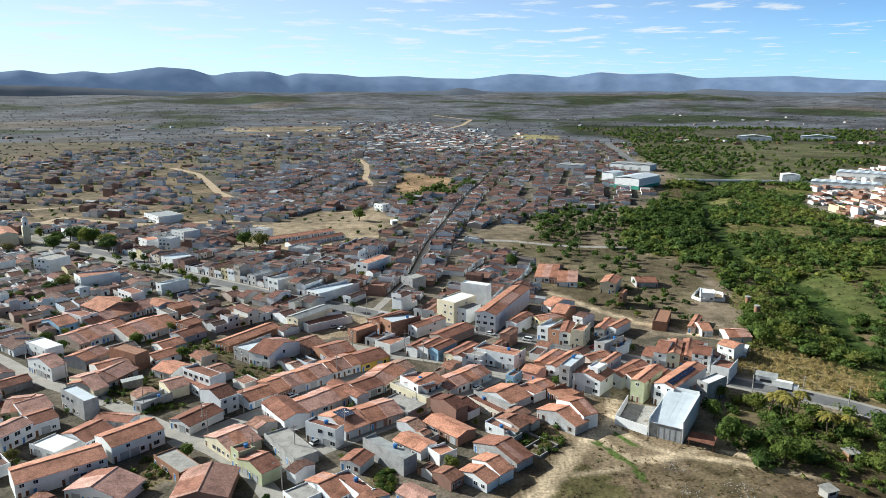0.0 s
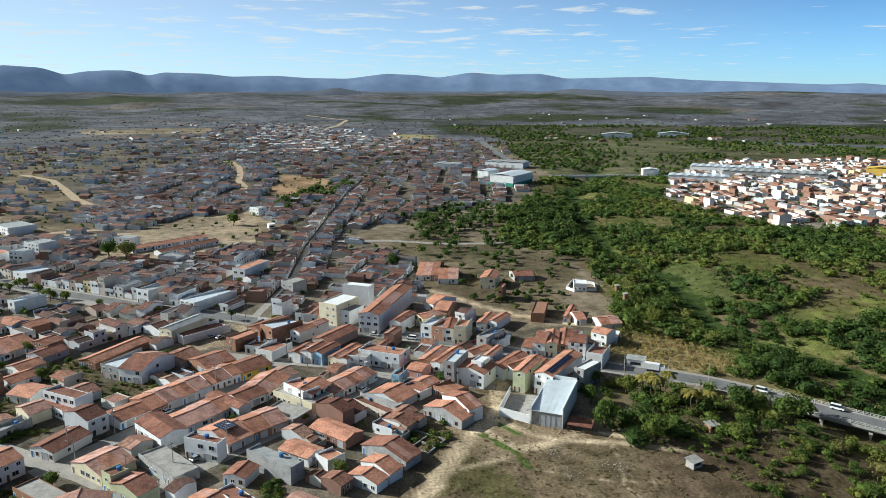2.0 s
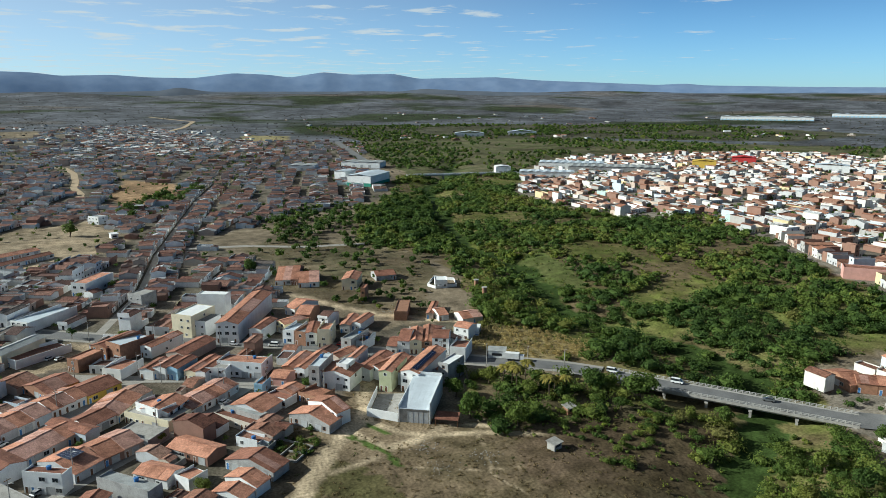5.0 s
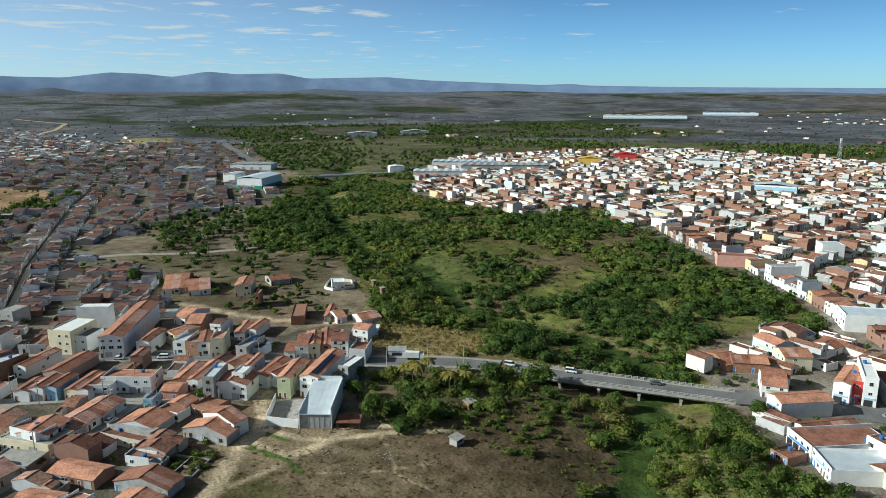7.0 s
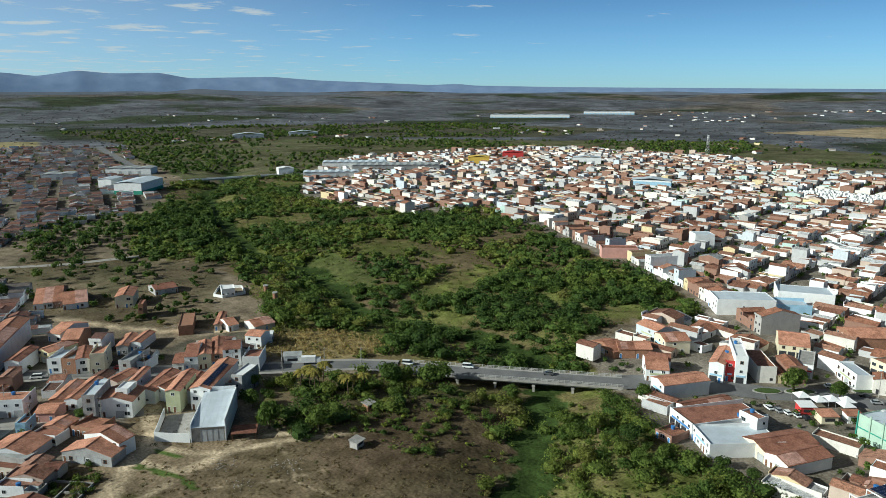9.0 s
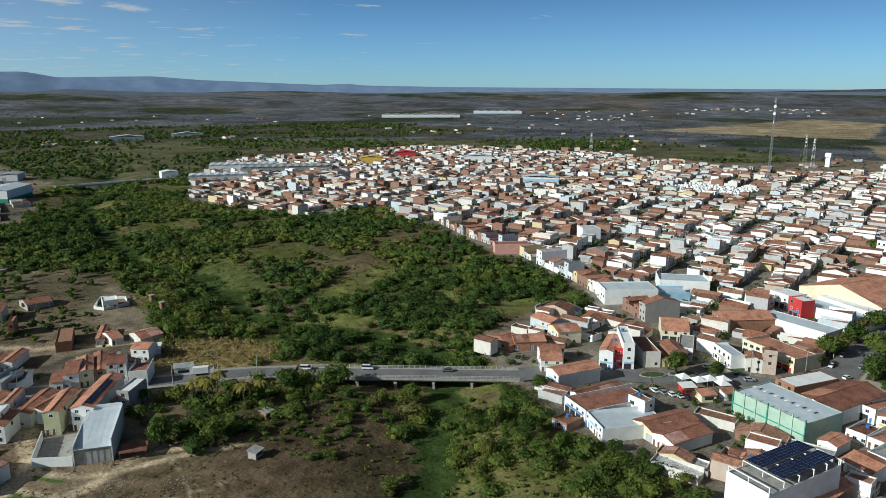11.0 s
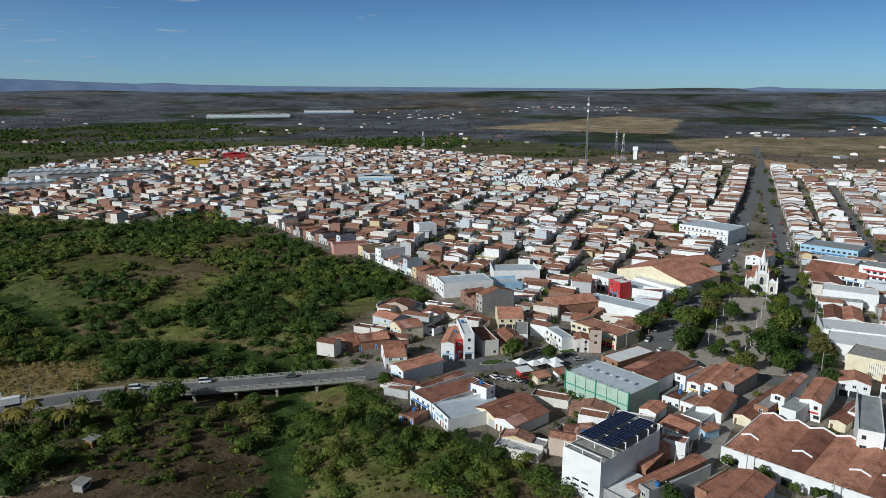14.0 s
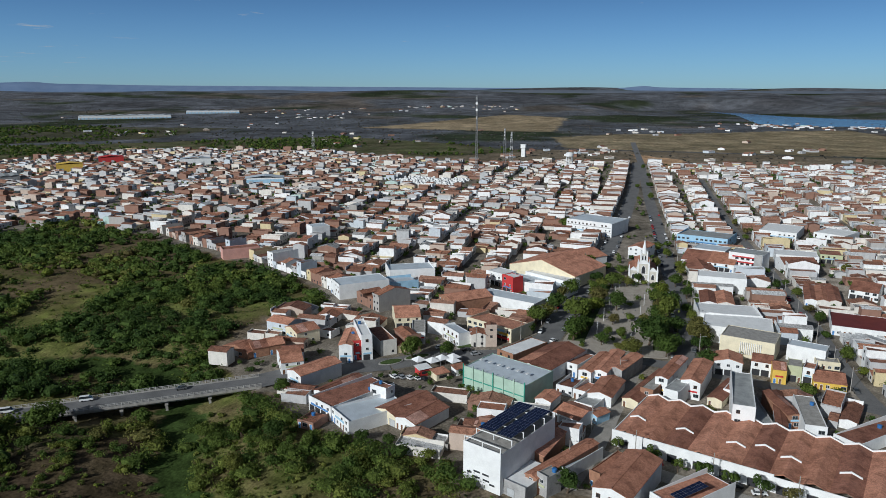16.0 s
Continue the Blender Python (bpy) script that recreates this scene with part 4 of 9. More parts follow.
def plot(x, y, turn, w, depth, zone, r, tall, reach, density=1.0, keep=None, even=False):
    """One building plot of a row: a house, or nothing."""
    a = radians(turn)
    cx, cy = x - math.sin(a) * depth / 2, y + math.cos(a) * depth / 2
    k = r.random()
    d = depth * (r.uniform(.48, .7) if r.random() < .65 else r.uniform(.8, .99))
    style = r.choices(("ridge", "gable", "shed", "flat"), (12, 1, 1, .6) if even else (2, 7, 4, 1) if depth > 24 else (6, 2, 2, 1) if zone != "east" and math.hypot(cx, cy) < 330 else (3, 6, 2, 1) if zone != "east" else (2, 6, 3, 2.2))[0]
    storeys = 1 + (r.random() < tall) + (r.random() < tall * .3)
    back = r.uniform(0, .5)
    if k > density or (keep and not keep(cx, cy)) or not free(cx, cy, 1.0):
        return
    if any(near_line(cx, cy, line) < half + depth * .42 for line, half in ROADS):
        return
    if not clear_plot(x, y, turn, w, depth):
        return
    px, py = x - math.sin(a) * back, y + math.cos(a) * back
    bearing = math.degrees(math.atan2(cx, cy))
    dist = math.hypot(cx, cy)
    if dist < 95 or not -40 < bearing < 110:
        return
    reach = min(reach, 215)
    if dist > reach:
        claim(px, py, turn, w, depth)
    if dist < reach:
        house(px, py, turn, w - .06, d, storeys, style, zone if zone == "east" else ("near" if dist < 300 and cx < 60 else "west"), lot=depth)
    else:
        far_house(px, py, turn, w - .06, d, storeys, style, "east" if zone == "east" else "near" if dist < 300 and cx < 60 else "west", depth, r)


def row(p0, p1, depth, zone="west", tall=.1, widths=(5.2, 8.0), density=1.0, seed=1):
    """A row of houses with their fronts on the line p0 to p1, their backs to its left."""
    r = random.Random(seed)
    p0, p1 = Vector(p0), Vector(p1)
    d = (p1 - p0)
    turn, length, s = math.degrees(math.atan2(d.y, d.x)), d.length, 0.0
    d.normalize()
    while s < length - 3:
        w = min(r.uniform(*widths), length - s)
        q = p0 + d * (s + w / 2)
        a = radians(turn)
        k, dd = r.random(), depth * r.uniform(.75, .98)
        style = r.choices(("ridge", "gable", "shed", "flat"), (7, 1.5, 1.5, .8))[0]
        st = 1 + (r.random() < tall)
        if k < density:
            house(q.x, q.y, turn, w - .06, dd, st, style, zone, lot=depth)
        s += w


def frontage(line, off, depth, zone, tall=.1, reach=300, sides=(1, -1), seed=5, keep=None, density=.95, even=False):
    """Houses along a street, fronts towards it, on the sides named (1: to the left as the line runs)."""
    r = random.Random(seed)
    for side in sides:
        pts = line if side > 0 else line[::-1]
        for p, q in zip(pts, pts[1:]):
            p, q = Vector(p), Vector(q)
            d = (q - p).normalized()
            n = Vector((-d.y, d.x))
            s, length = 0.0, (q - p).length
            while s < length - 3:
                w = min(r.uniform(4.3, 7.2), length - s)
                c = p + d * (s + w / 2) + n * off
                if depth > 20 and not clear_plot(c.x, c.y, math.degrees(math.atan2(d.y, d.x)), w, depth):
                    plot(c.x, c.y, math.degrees(math.atan2(d.y, d.x)), w, depth * .5, zone, r, tall, reach, density, keep, even)
                plot(c.x, c.y, math.degrees(math.atan2(d.y, d.x)), w, depth, zone, r, tall, reach, density, keep, even)
                s += w


def fill(outline, bearing, zone, block=(70, 34), street=(8, 9), tall=.1, reach=430, density=None, seed=3, avoid=(), shift=0.0):
    """Fills an outline with blocks of back-to-back rows along a bearing."""
    r = random.Random(seed)
    b = radians(bearing)
    ux, uy, vx, vy = math.sin(b), math.cos(b), math.cos(b), -math.sin(b)
    us = [x * ux + y * uy for x, y in outline]
    vs = [x * vx + y * vy for x, y in outline]
    depth = block[1] / 2
    keep = lambda x, y: bool(in_poly(x, y, outline)) and not any(bool(in_poly(x, y, p)) for p in avoid)
    v = min(vs)
    while v < max(vs):
        u = min(us) + r.uniform(-20, 20)
        while u < max(us):
            length = block[0] * r.uniform(.6, 1.4)
            vs_ = v + r.uniform(-1, 1) * shift
            for front, turn in ((vs_, -bearing - 90), (vs_ + block[1], -bearing + 90)):
                s = 0.0
                while s < length:
                    w = r.uniform(4.4, 7.4) if r.random() < .88 else r.uniform(8, 14)
                    x, y = ux * (u + s + w / 2) + vx * front, uy * (u + s + w / 2) + vy * front
                    plot(x, y, turn, w, depth, zone, r, tall, reach, density(x, y) if density else 1.0, keep)
                    s += w
            u += length + street[0]
        v += block[1] + street[1]


# ---- foliage ----
def quads_mesh(name, centres, normals, sizes, tones, mat, seed, solid=None):
    """Many small leaf clumps, each a bent quad facing its normal, as one mesh."""
    g = np.random.default_rng(seed)
    n = len(centres)
    normals = normals / np.linalg.norm(normals, axis=1, keepdims=True)
    t = np.cross(normals, g.normal(size=(n, 3)))
    t /= np.linalg.norm(t, axis=1, keepdims=True)
    b = np.cross(normals, t)
    s = sizes[:, None]
    asp = g.uniform(.6, 1.0, (n, 1))
    v = np.stack([centres - t * s - b * s * asp * .6, centres + t * s * .6 - b * s * asp, centres + t * s + b * s * asp * .5,
                  centres - t * s * .4 + b * s * asp], 1)
    v[:, 0] -= normals * s * .35
    v[:, 2] -= normals * s * .35
    if solid is not None:
        each = len(solid) // 20
        if tones is not None:
            tones = np.r_[tones, np.repeat(tones[::len(tones) // each][:each], 20)]
        v = np.concatenate([v, solid])
        n = len(v)
    me = bpy.data.meshes.new(name)
    me.vertices.add(4 * n)
    me.vertices.foreach_set("co", v.ravel())
    me.loops.add(4 * n)
    me.loops.foreach_set("vertex_index", np.arange(4 * n))
    me.polygons.add(n)
    me.polygons.foreach_set("loop_start", np.arange(0, 4 * n, 4))
    me.polygons.foreach_set("loop_total", np.full(n, 4))
    me.update(calc_edges=True)
    if tones is not None:
        att = me.attributes.new("tone", "FLOAT", "POINT")
        att.data.foreach_set("value", np.repeat(tones, 4).astype(np.float32))
    me.materials.append(mat)
    return me


FACETS = []
for axis, sign in ((0, 1), (0, -1), (1, 1), (1, -1), (2, 1)):
    for i in (-1, 0):
        for j in (-1, 0):
            corners = []
            for u, w in ((i, j), (i + 1, j), (i + 1, j + 1), (i, j + 1)):
                c = [0.0, 0.0, 0.0]
                c[axis], c[(axis + 1) % 3], c[(axis + 2) % 3] = sign, u, w
                corners.append(Vector(c).normalized()[:])
            FACETS.append(corners)
FACETS = np.array(FACETS)


def masses(xyz, radius, height, seed, size=.44):
    """The dense inner foliage of each crown: a lumpy, closed dome of twenty faces."""
    g = np.random.default_rng(seed)
    n = len(xyz)
    ph = g.uniform(0, 6.28, (n, 3))
    d = FACETS[None]
    lump = 1 + .16 * (np.sin(3.1 * d[..., 0] + ph[:, 0, None, None]) + np.sin(3.1 * d[..., 1] + ph[:, 1, None, None]) + .6 * np.sin(5.3 * (d[..., 2] + d[..., 0]) + ph[:, 2, None, None]))
    scale = (np.stack([radius, radius, height * .95], -1) * size)[:, None, None]
    return (d * lump[..., None] * scale + np.asarray(xyz)[:, None, None]).reshape(-1, 4, 3)


def crowns(xyz, radius, height, clumps, leaves, leaf, seed):
    """Leaf places for many crowns at once: each crown is a few lobes, each lobe a shell of leaves."""
    g = np.random.default_rng(seed)
    n = len(xyz)
    ang, rad = g.uniform(0, 2 * np.pi, (n, clumps)), np.sqrt(g.uniform(0, 1, (n, clumps))) * .62
    lobe = np.stack([rad * np.cos(ang), rad * np.sin(ang), g.uniform(-.35, .55, (n, clumps)) * (1 - .6 * rad)], -1)
    lr = g.uniform(.32, .55, (n, clumps))
    d = g.normal(size=(n, clumps, leaves, 3))
    d[..., 2] += .45
    d /= np.linalg.norm(d, axis=-1, keepdims=True)
    p = lobe[:, :, None] + d * lr[:, :, None, None] * g.uniform(.8, 1.08, (n, clumps, leaves, 1))
    scale = np.stack([radius, radius, height], -1)[:, None, None]
    p = p * scale + np.asarray(xyz)[:, None, None]
    nrm = d + g.normal(size=d.shape) * .3
    size = leaf * np.repeat((radius / 3.0) ** .5, clumps * leaves) * g.uniform(.6, 1.25, n * clumps * leaves)
    return p.reshape(-1, 3), nrm.reshape(-1, 3), size


def trunk_shape(height, r0, seed, limbs=5, spread=1.6):
    g = random.Random(seed)
    s = Shape()
    lean = Vector((g.uniform(-.3, .3), g.uniform(-.3, .3), 0))
    a = Vector((0, 0, -.3))
    b = Vector((0, 0, height * .55)) + lean
    s.tube(0, 0, -.3, .25, r0 * 1.5, r0, 7)
    s.rod((0, 0, .2), tuple(b), r0 * .8, 6)
    for k in range(limbs):
        t = 2 * math.pi * k / limbs + g.uniform(-.4, .4)
        e = b + Vector((math.cos(t) * spread * g.uniform(.6, 1), math.sin(t) * spread * g.uniform(.6, 1), height * g.uniform(.3, .5)))
        s.rod(tuple(b), tuple(e), r0 * .38, 5)
    return s


TREES = []
for k, (rad, hgt, trunk_h, lobes, leaves, leaf) in enumerate([(3.2, 2.6, 1.7, 16, 74, .22), (2.6, 2.4, 1.3, 14, 74, .2), (4.2, 2.8, 1.9, 20, 74, .245), (3.6, 3.4, 1.8, 18, 74, .235)]):
    p, nrm, sz = crowns(np.array([[0, 0, trunk_h + hgt * .55]]), np.array([rad]), np.array([hgt]), lobes, leaves, leaf, 50 + k)
    TREES.append((quads_mesh("crown", p, nrm, sz, None, LEAF, k, masses(np.array([[0, 0, trunk_h + hgt * .5]]), np.array([rad]), np.array([hgt]), k, .52)), trunk_shape(trunk_h + hgt * .4, .2 + .03 * k, k, 6, rad * .6).mesh("trunk", BARK)))
p, nrm, sz = crowns(np.array([[0, 0, 2.9]]), np.array([1.75]), np.array([1.5]), 9, 70, .23, 77)
CLIPPED = (quads_mesh("crown", p, nrm, sz, None, LEAF, 9), trunk_shape(2.4, .13, 9, 4, .8).mesh("trunk", BARK))


def tree(x, y, kind=0, scale=1.0, label="broad green tree with a spreading leafy crown", group="trees", seed=None):
    r = random.Random(int(x * 13 + y * 7) if seed is None else seed)
    crown, trunk = CLIPPED if kind == "clipped" else TREES[kind % len(TREES)]
    z = float(relief(x, y))
    t = thing("tree", label, "tree", pose(x, y, z, 0, 0, r.uniform(0, 360)) @ Matrix.Diagonal((scale, scale, scale * r.uniform(.9, 1.1), 1)), group)
    part("trunk", trunk, None, t)
    part("crown", crown, None, t)
    return t


def thicket(name, label, xy, radius, height, lift, tone, mat, clumps, leaves, leaf, seed, category="bushes", closed=True):
    z = relief(xy[:, 0], xy[:, 1])
    p, nrm, sz = crowns(np.c_[xy, z + lift], radius, height, clumps, leaves, leaf, seed)
    me = quads_mesh(name, p, nrm, sz, np.repeat(tone, clumps * leaves), mat, seed, masses(np.c_[xy, z + lift], radius, height, seed) if closed else None)
    return tagged(new(name, me), label, category, kind="stuff")


def scatter(outline, count, seed, keep=None):
    g = np.random.default_rng(seed)
    a = np.array(outline, float)
    xy = g.uniform(a.min(0), a.max(0), (count, 2))
    k = in_poly(xy[:, 0], xy[:, 1], outline)
    if keep is not None:
        k &= keep(xy[:, 0], xy[:, 1])
    return xy[k]


# ---- the town west of the river ----
# buildings that stand out
house(-107.3, 181.5, 39, 23.7, 11.0, 2, "ridge", "near", WHITE, TILE, "long white two-storey house with a clay tile roof", height=5.0)
house(-93.5, 199.9, 49, 16.7, 11.4, 2, "ridge", "near", WHITE, TILE, "white two-storey house with clay tile roof and balcony", height=5.4)
house(-127.7, 227.0, -38, 16.4, 5.2, 2, "flat", "near", GREY, METAL, "grey rendered block with a pale sheet-metal roof", height=6.8)
house(-122.1, 197.0, -27, 11.5, 8.7, 1, "flat", "near", WHITE, WHITE, "low house with a bright white flat roof", height=2.9)
house(-68.4, 360.8, -40, 10.0, 28.8, 2, "shed", "near", WHITE, METAL, "red-fronted shop shed with a bright white metal roof", height=5.0)
house(-105.8, 520.6, 39, 57.2, 9.0, 1, "ridge", "near", WHITE, TILE, "long low school wing with clay tile roof", height=2.9)
house(-90.2, 506.2, 45, 47.5, 8.0, 1, "ridge", "near", WHITE, TILE_DARK, "long white school wing on sandy yard", height=2.9)
house(-94.8, 172.3, -14, 17.8, 10.5, 1, "gable", "near", WHITE, TILE_PALE, "single-storey white house under faded pale clay tiles", height=3.0)
house(-65.4, 170.6, 4, 15.1, 15.4, 1, "gable", "near", M["near", "wall", False], TILE_PALE, "single-storey plastered house under faded pale clay tiles", height=3.0)
house(-80.6, 187.7, -42, 15.1, 6.9, 1, "flat", "near", BRICK, CONCRETE, "unfinished brick house with a bare concrete floor on top", height=3.0)
house(-145.8, 222.6, 16, 7.7, 14.2, 1, "ridge", "near", M["near", "wall", False], TILE_PALE, "single-storey plastered house under faded pale clay tiles", height=3.0)
house(-137.9, 224.0, 49, 9.8, 14.2, 1, "ridge", "near", M["near", "wall", False], TILE_PALE, "single-storey plastered house under faded pale clay tiles", height=3.0)
house(-133.7, 204.8, 67, 11.1, 8.9, 2, "ridge", "near", WHITE, TILE_PALE, "two-storey white house under faded pale clay tiles", height=5.5)
house(-129.3, 213.3, 49, 8.0, 10.0, 1, "ridge", "near", WHITE, TILE_DARK, "single-storey white house under dark red-brown tiles", height=4.5)
house(-108.6, 206.4, 63, 10.9, 11.5, 1, "ridge", "near", M["near", "wall", False], TILE_DARK, "single-storey plastered house under dark red-brown tiles", height=3.0)
house(-109.5, 216.1, -11, 13.1, 5.9, 1, "ridge", "near", M["near", "wall", False], TILE_DARK, "single-storey plastered house under dark red-brown tiles", height=3.0)
house(-134.4, 246.1, -39, 19.6, 5.6, 1, "gable", "near", CREAM, TILE_PALE, "single-storey cream house under faded pale clay tiles", height=3.0)
house(-124.9, 246.0, 70, 10.8, 13.8, 1, "ridge", "near", M["near", "wall", False], TILE, "single-storey plastered row house under orange clay tiles", height=3.0)
house(-121.2, 256.2, 70, 10.8, 13.8, 1, "ridge", "near", M["near", "wall", False], TILE_PALE, "single-storey plastered row house under faded pale clay tiles", height=3.2)
house(-157.5, 260.2, -34, 17.8, 6.1, 2, "gable", "near", WHITE, TILE_PALE, "two-storey white house under faded pale clay tiles", height=5.5)
house(-170.4, 280.5, -35, 16.4, 7.4, 2, "flat", "near", WHITE, WHITE, "two-storey white house under a bright white flat roof", height=5.0)
house(-158.4, 246.1, 49, 10.9, 8.4, 1, "ridge", "near", GREY, TILE_DARK, "single-storey grey rendered house under dark red-brown tiles", height=3.0)
house(-106.4, 229.0, -34, 4.9, 12.5, 1, "shed", "near", GREY, METAL_GREY, "low grey workshop with a pale corrugated roof", height=3.2)
house(-92.5, 249.2, -35, 16.2, 7.1, 2, "shed", "near", WHITE, TILE_DARK, "two-storey white house under dark red-brown tiles", height=5.8)
house(-94.8, 246.6, -44, 16.6, 5.3, 1, "shed", "near", M["near", "wall", False], TILE_DARK, "single-storey plastered house under dark red-brown tiles", height=3.0)
house(-102.0, 242.4, -48, 10.2, 7.3, 1, "gable", "near", CREAM, TILE_PALE, "single-storey cream house under faded pale clay tiles", height=4.0)
house(-86.3, 214.2, -32, 9.9, 14.0, 1, "gable", "near", WHITE, TILE_DARK, "single-storey white house under dark red-brown tiles", height=3.2)
house(-109.2, 258.1, -28, 10.9, 10.5, 1, "ridge", "near", WHITE, TILE, "single-storey white house under orange clay tiles", height=3.0)
house(-69.5, 199.9, -42, 14.8, 11.0, 1, "gable", "near", CREAM, TILE_PALE, "cream gabled corner house with light clay tiles", height=3.3)
house(-61.3, 190.7, -46, 4.7, 5.6, 2, "shed", "near", LIME, TILE_DARK, "upper block of a yellow-green house", height=6.0)
house(-55.6, 185.2, -42, 12.3, 6.7, 1, "gable", "near", LIME, TILE_DARK, "yellow-green house with a blue and white tiled front", height=4.2)
house(-50.1, 197.9, -51, 20.2, 8.2, 1, "flat", "near", GREY, CONCRETE, "flat-roofed grey garage with an open front", height=3.2)
house(-57.0, 220.0, -52, 17.8, 9.2, 1, "ridge", "near", M["near", "wall", False], TILE_DARK, "single-storey plastered house under dark red-brown tiles", height=4.5)
house(-38.5, 205.3, -29, 11.9, 4.5, 2, "shed", "near", WHITE, TILE_DARK, "tall white house with a brown roof behind parapets", height=6.3)
house(-63.6, 234.3, 44, 11.7, 11.1, 1, "ridge", "near", M["near", "wall", False], TILE, "single-storey plastered house under orange clay tiles", height=3.0)
house(-57.3, 240.3, 46, 5.9, 14.3, 1, "ridge", "near", M["near", "wall", False], TILE, "single-storey plastered row house under orange clay tiles", height=3.1)
house(-53.2, 244.6, 46, 5.9, 14.3, 1, "ridge", "near", M["near", "wall", False], TILE_PALE, "single-storey plastered row house under faded pale clay tiles", height=3.4)
house(-48.9, 248.6, 44, 6.1, 14.0, 1, "ridge", "near", M["near", "wall", False], TILE, "single-storey plastered row house under orange clay tiles", height=3.2)
house(-44.5, 252.9, 44, 6.1, 14.0, 1, "ridge", "near", M["near", "wall", False], TILE_PALE, "single-storey plastered row house under faded pale clay tiles", height=3.5)
house(-40.8, 258.1, 40, 4.4, 13.7, 1, "ridge", "near", WHITE, TILE, "single-storey white row house under orange clay tiles", height=3.0)
house(-37.3, 260.9, 40, 4.4, 13.7, 1, "ridge", "near", WHITE, TILE_PALE, "single-storey white row house under faded pale clay tiles", height=3.2)
house(-33.9, 263.8, 40, 4.4, 13.7, 1, "ridge", "near", WHITE, TILE, "single-storey white row house under orange clay tiles", height=3.5)
house(-26.8, 269.1, 41, 14.0, 13.0, 1, "ridge", "near", YELLOW, TILE_DARK, "yellow corner house with a dark hipped tile roof", height=3.3)
house(-43.0, 225.6, 43, 9.6, 12.2, 1, "ridge", "near", M["near", "wall", False], TILE_PALE, "single-storey plastered house under faded pale clay tiles", height=3.0)
house(-37.5, 230.9, 44, 5.6, 12.8, 1, "ridge", "near", M["near", "wall", False], TILE_PALE, "single-storey plastered row house under faded pale clay tiles", height=3.0)
house(-33.5, 234.9, 44, 5.6, 12.8, 1, "ridge", "near", M["near", "wall", False], TILE, "single-storey plastered row house under orange clay tiles", height=3.2)
house(-36.4, 238.2, -45, 18.1, 5.2, 1, "ridge", "near", M["near", "wall", False], TILE_DARK, "single-storey plastered house under dark red-brown tiles", height=4.0)
house(-25.6, 241.2, 43, 11.1, 10.8, 1, "ridge", "near", WHITE, TILE_DARK, "single-storey white house under dark red-brown tiles", height=3.4)
house(-19.6, 248.1, 63, 8.4, 12.4, 1, "ridge", "near", M["near", "wall", False], TILE_PALE, "single-storey plastered row house under faded pale clay tiles", height=3.0)
house(-15.8, 255.6, 63, 8.4, 12.4, 1, "ridge", "near", M["near", "wall", False], TILE, "single-storey plastered row house under orange clay tiles", height=3.2)
house(-17.0, 225.8, -40, 13.9, 9.6, 1, "flat", "near", GREY, CONCRETE, "single-storey grey rendered house under a bare concrete roof", height=3.0)
house(-27.3, 211.4, 43, 9.8, 16.2, 1, "ridge", "near", M["near", "wall", False], TILE, "tiled row house with a solar array on its roof", height=3.0)
house(-21.1, 216.6, 35, 6.5, 13.6, 1, "ridge", "near", M["near", "wall", False], TILE, "single-storey plastered row house under orange clay tiles", height=3.0)
house(-15.7, 220.4, 35, 6.5, 13.6, 1, "ridge", "near", M["near", "wall", False], TILE_PALE, "single-storey plastered row house under faded pale clay tiles", height=3.2)
house(-12.5, 238.1, -44, 19.2, 10.7, 1, "flat", "near", CREAM, CONCRETE, "single-storey cream house under a bare concrete roof", height=3.5)
house(-12.2, 241.1, -53, 11.6, 7.5, 2, "shed", "near", WHITE, TILE, "two-storey white house under orange clay tiles", height=6.0)
house(-2.1, 240.8, 52, 11.6, 10.7, 2, "ridge", "near", M["near", "wall", False], TILE, "two-storey plastered house under orange clay tiles", height=5.0)
house(-17.8, 192.6, -44, 18.4, 5.3, 2, "shed", "near", GREY, METAL_GREY, "long windowless grey rendered building", height=5.4, plain=True)
house(-27.1, 188.8, -27, 7.0, 7.6, 1, "gable", "near", WHITE, TILE_DARK, "small old white house with broken brown tiles", height=3.0)
house(-33.8, 174.7, -46, 13.6, 6.1, 1, "gable", "near", M["near", "wall", False], TILE, "single-storey plastered house under orange clay tiles", height=3.0)
house(-26.6, 175.1, -50, 13.4, 5.5, 1, "shed", "near", WHITE, TILE_DARK, "single-storey white house under dark red-brown tiles", height=4.0)
house(-9.2, 170.7, -41, 9.4, 6.0, 1, "ridge", "near", GREY, TILE_PALE, "single-storey grey rendered house under faded pale clay tiles", height=3.0)
house(-41.1, 171.2, -48, 7.3, 8.4, 1, "flat", "near", WHITE, CONCRETE, "single-storey white house under a bare concrete roof", height=2.6)
house(-11.0, 199.3, -41, 12.0, 7.3, 1, "ridge", "near", M["near", "wall", False], TILE, "single-storey plastered house under orange clay tiles", height=3.0)
house(-2.6, 194.0, -51, 5.7, 6.8, 1, "shed", "near", WHITE, TILE, "single-storey white house under orange clay tiles", height=3.5)
house(-0.8, 210.1, -46, 16.3, 8.2, 1, "ridge", "near", M["near", "wall", False], TILE, "single-storey plastered house under orange clay tiles", height=3.0)
house(17.0, 231.4, -50, 17.7, 5.0, 1, "shed", "near", GREY, METAL_GREY, "house with a long dark fibre-cement roof", height=3.5)
house(14.0, 228.1, -51, 17.4, 6.3, 1, "shed", "near", M["near", "wall", False], TILE_DARK, "single-storey plastered house under dark red-brown tiles", height=2.8)
house(19.1, 234.1, -47, 14.3, 10.8, 1, "gable", "near", M["near", "wall", False], TILE, "single-storey plastered house under orange clay tiles", height=3.0)
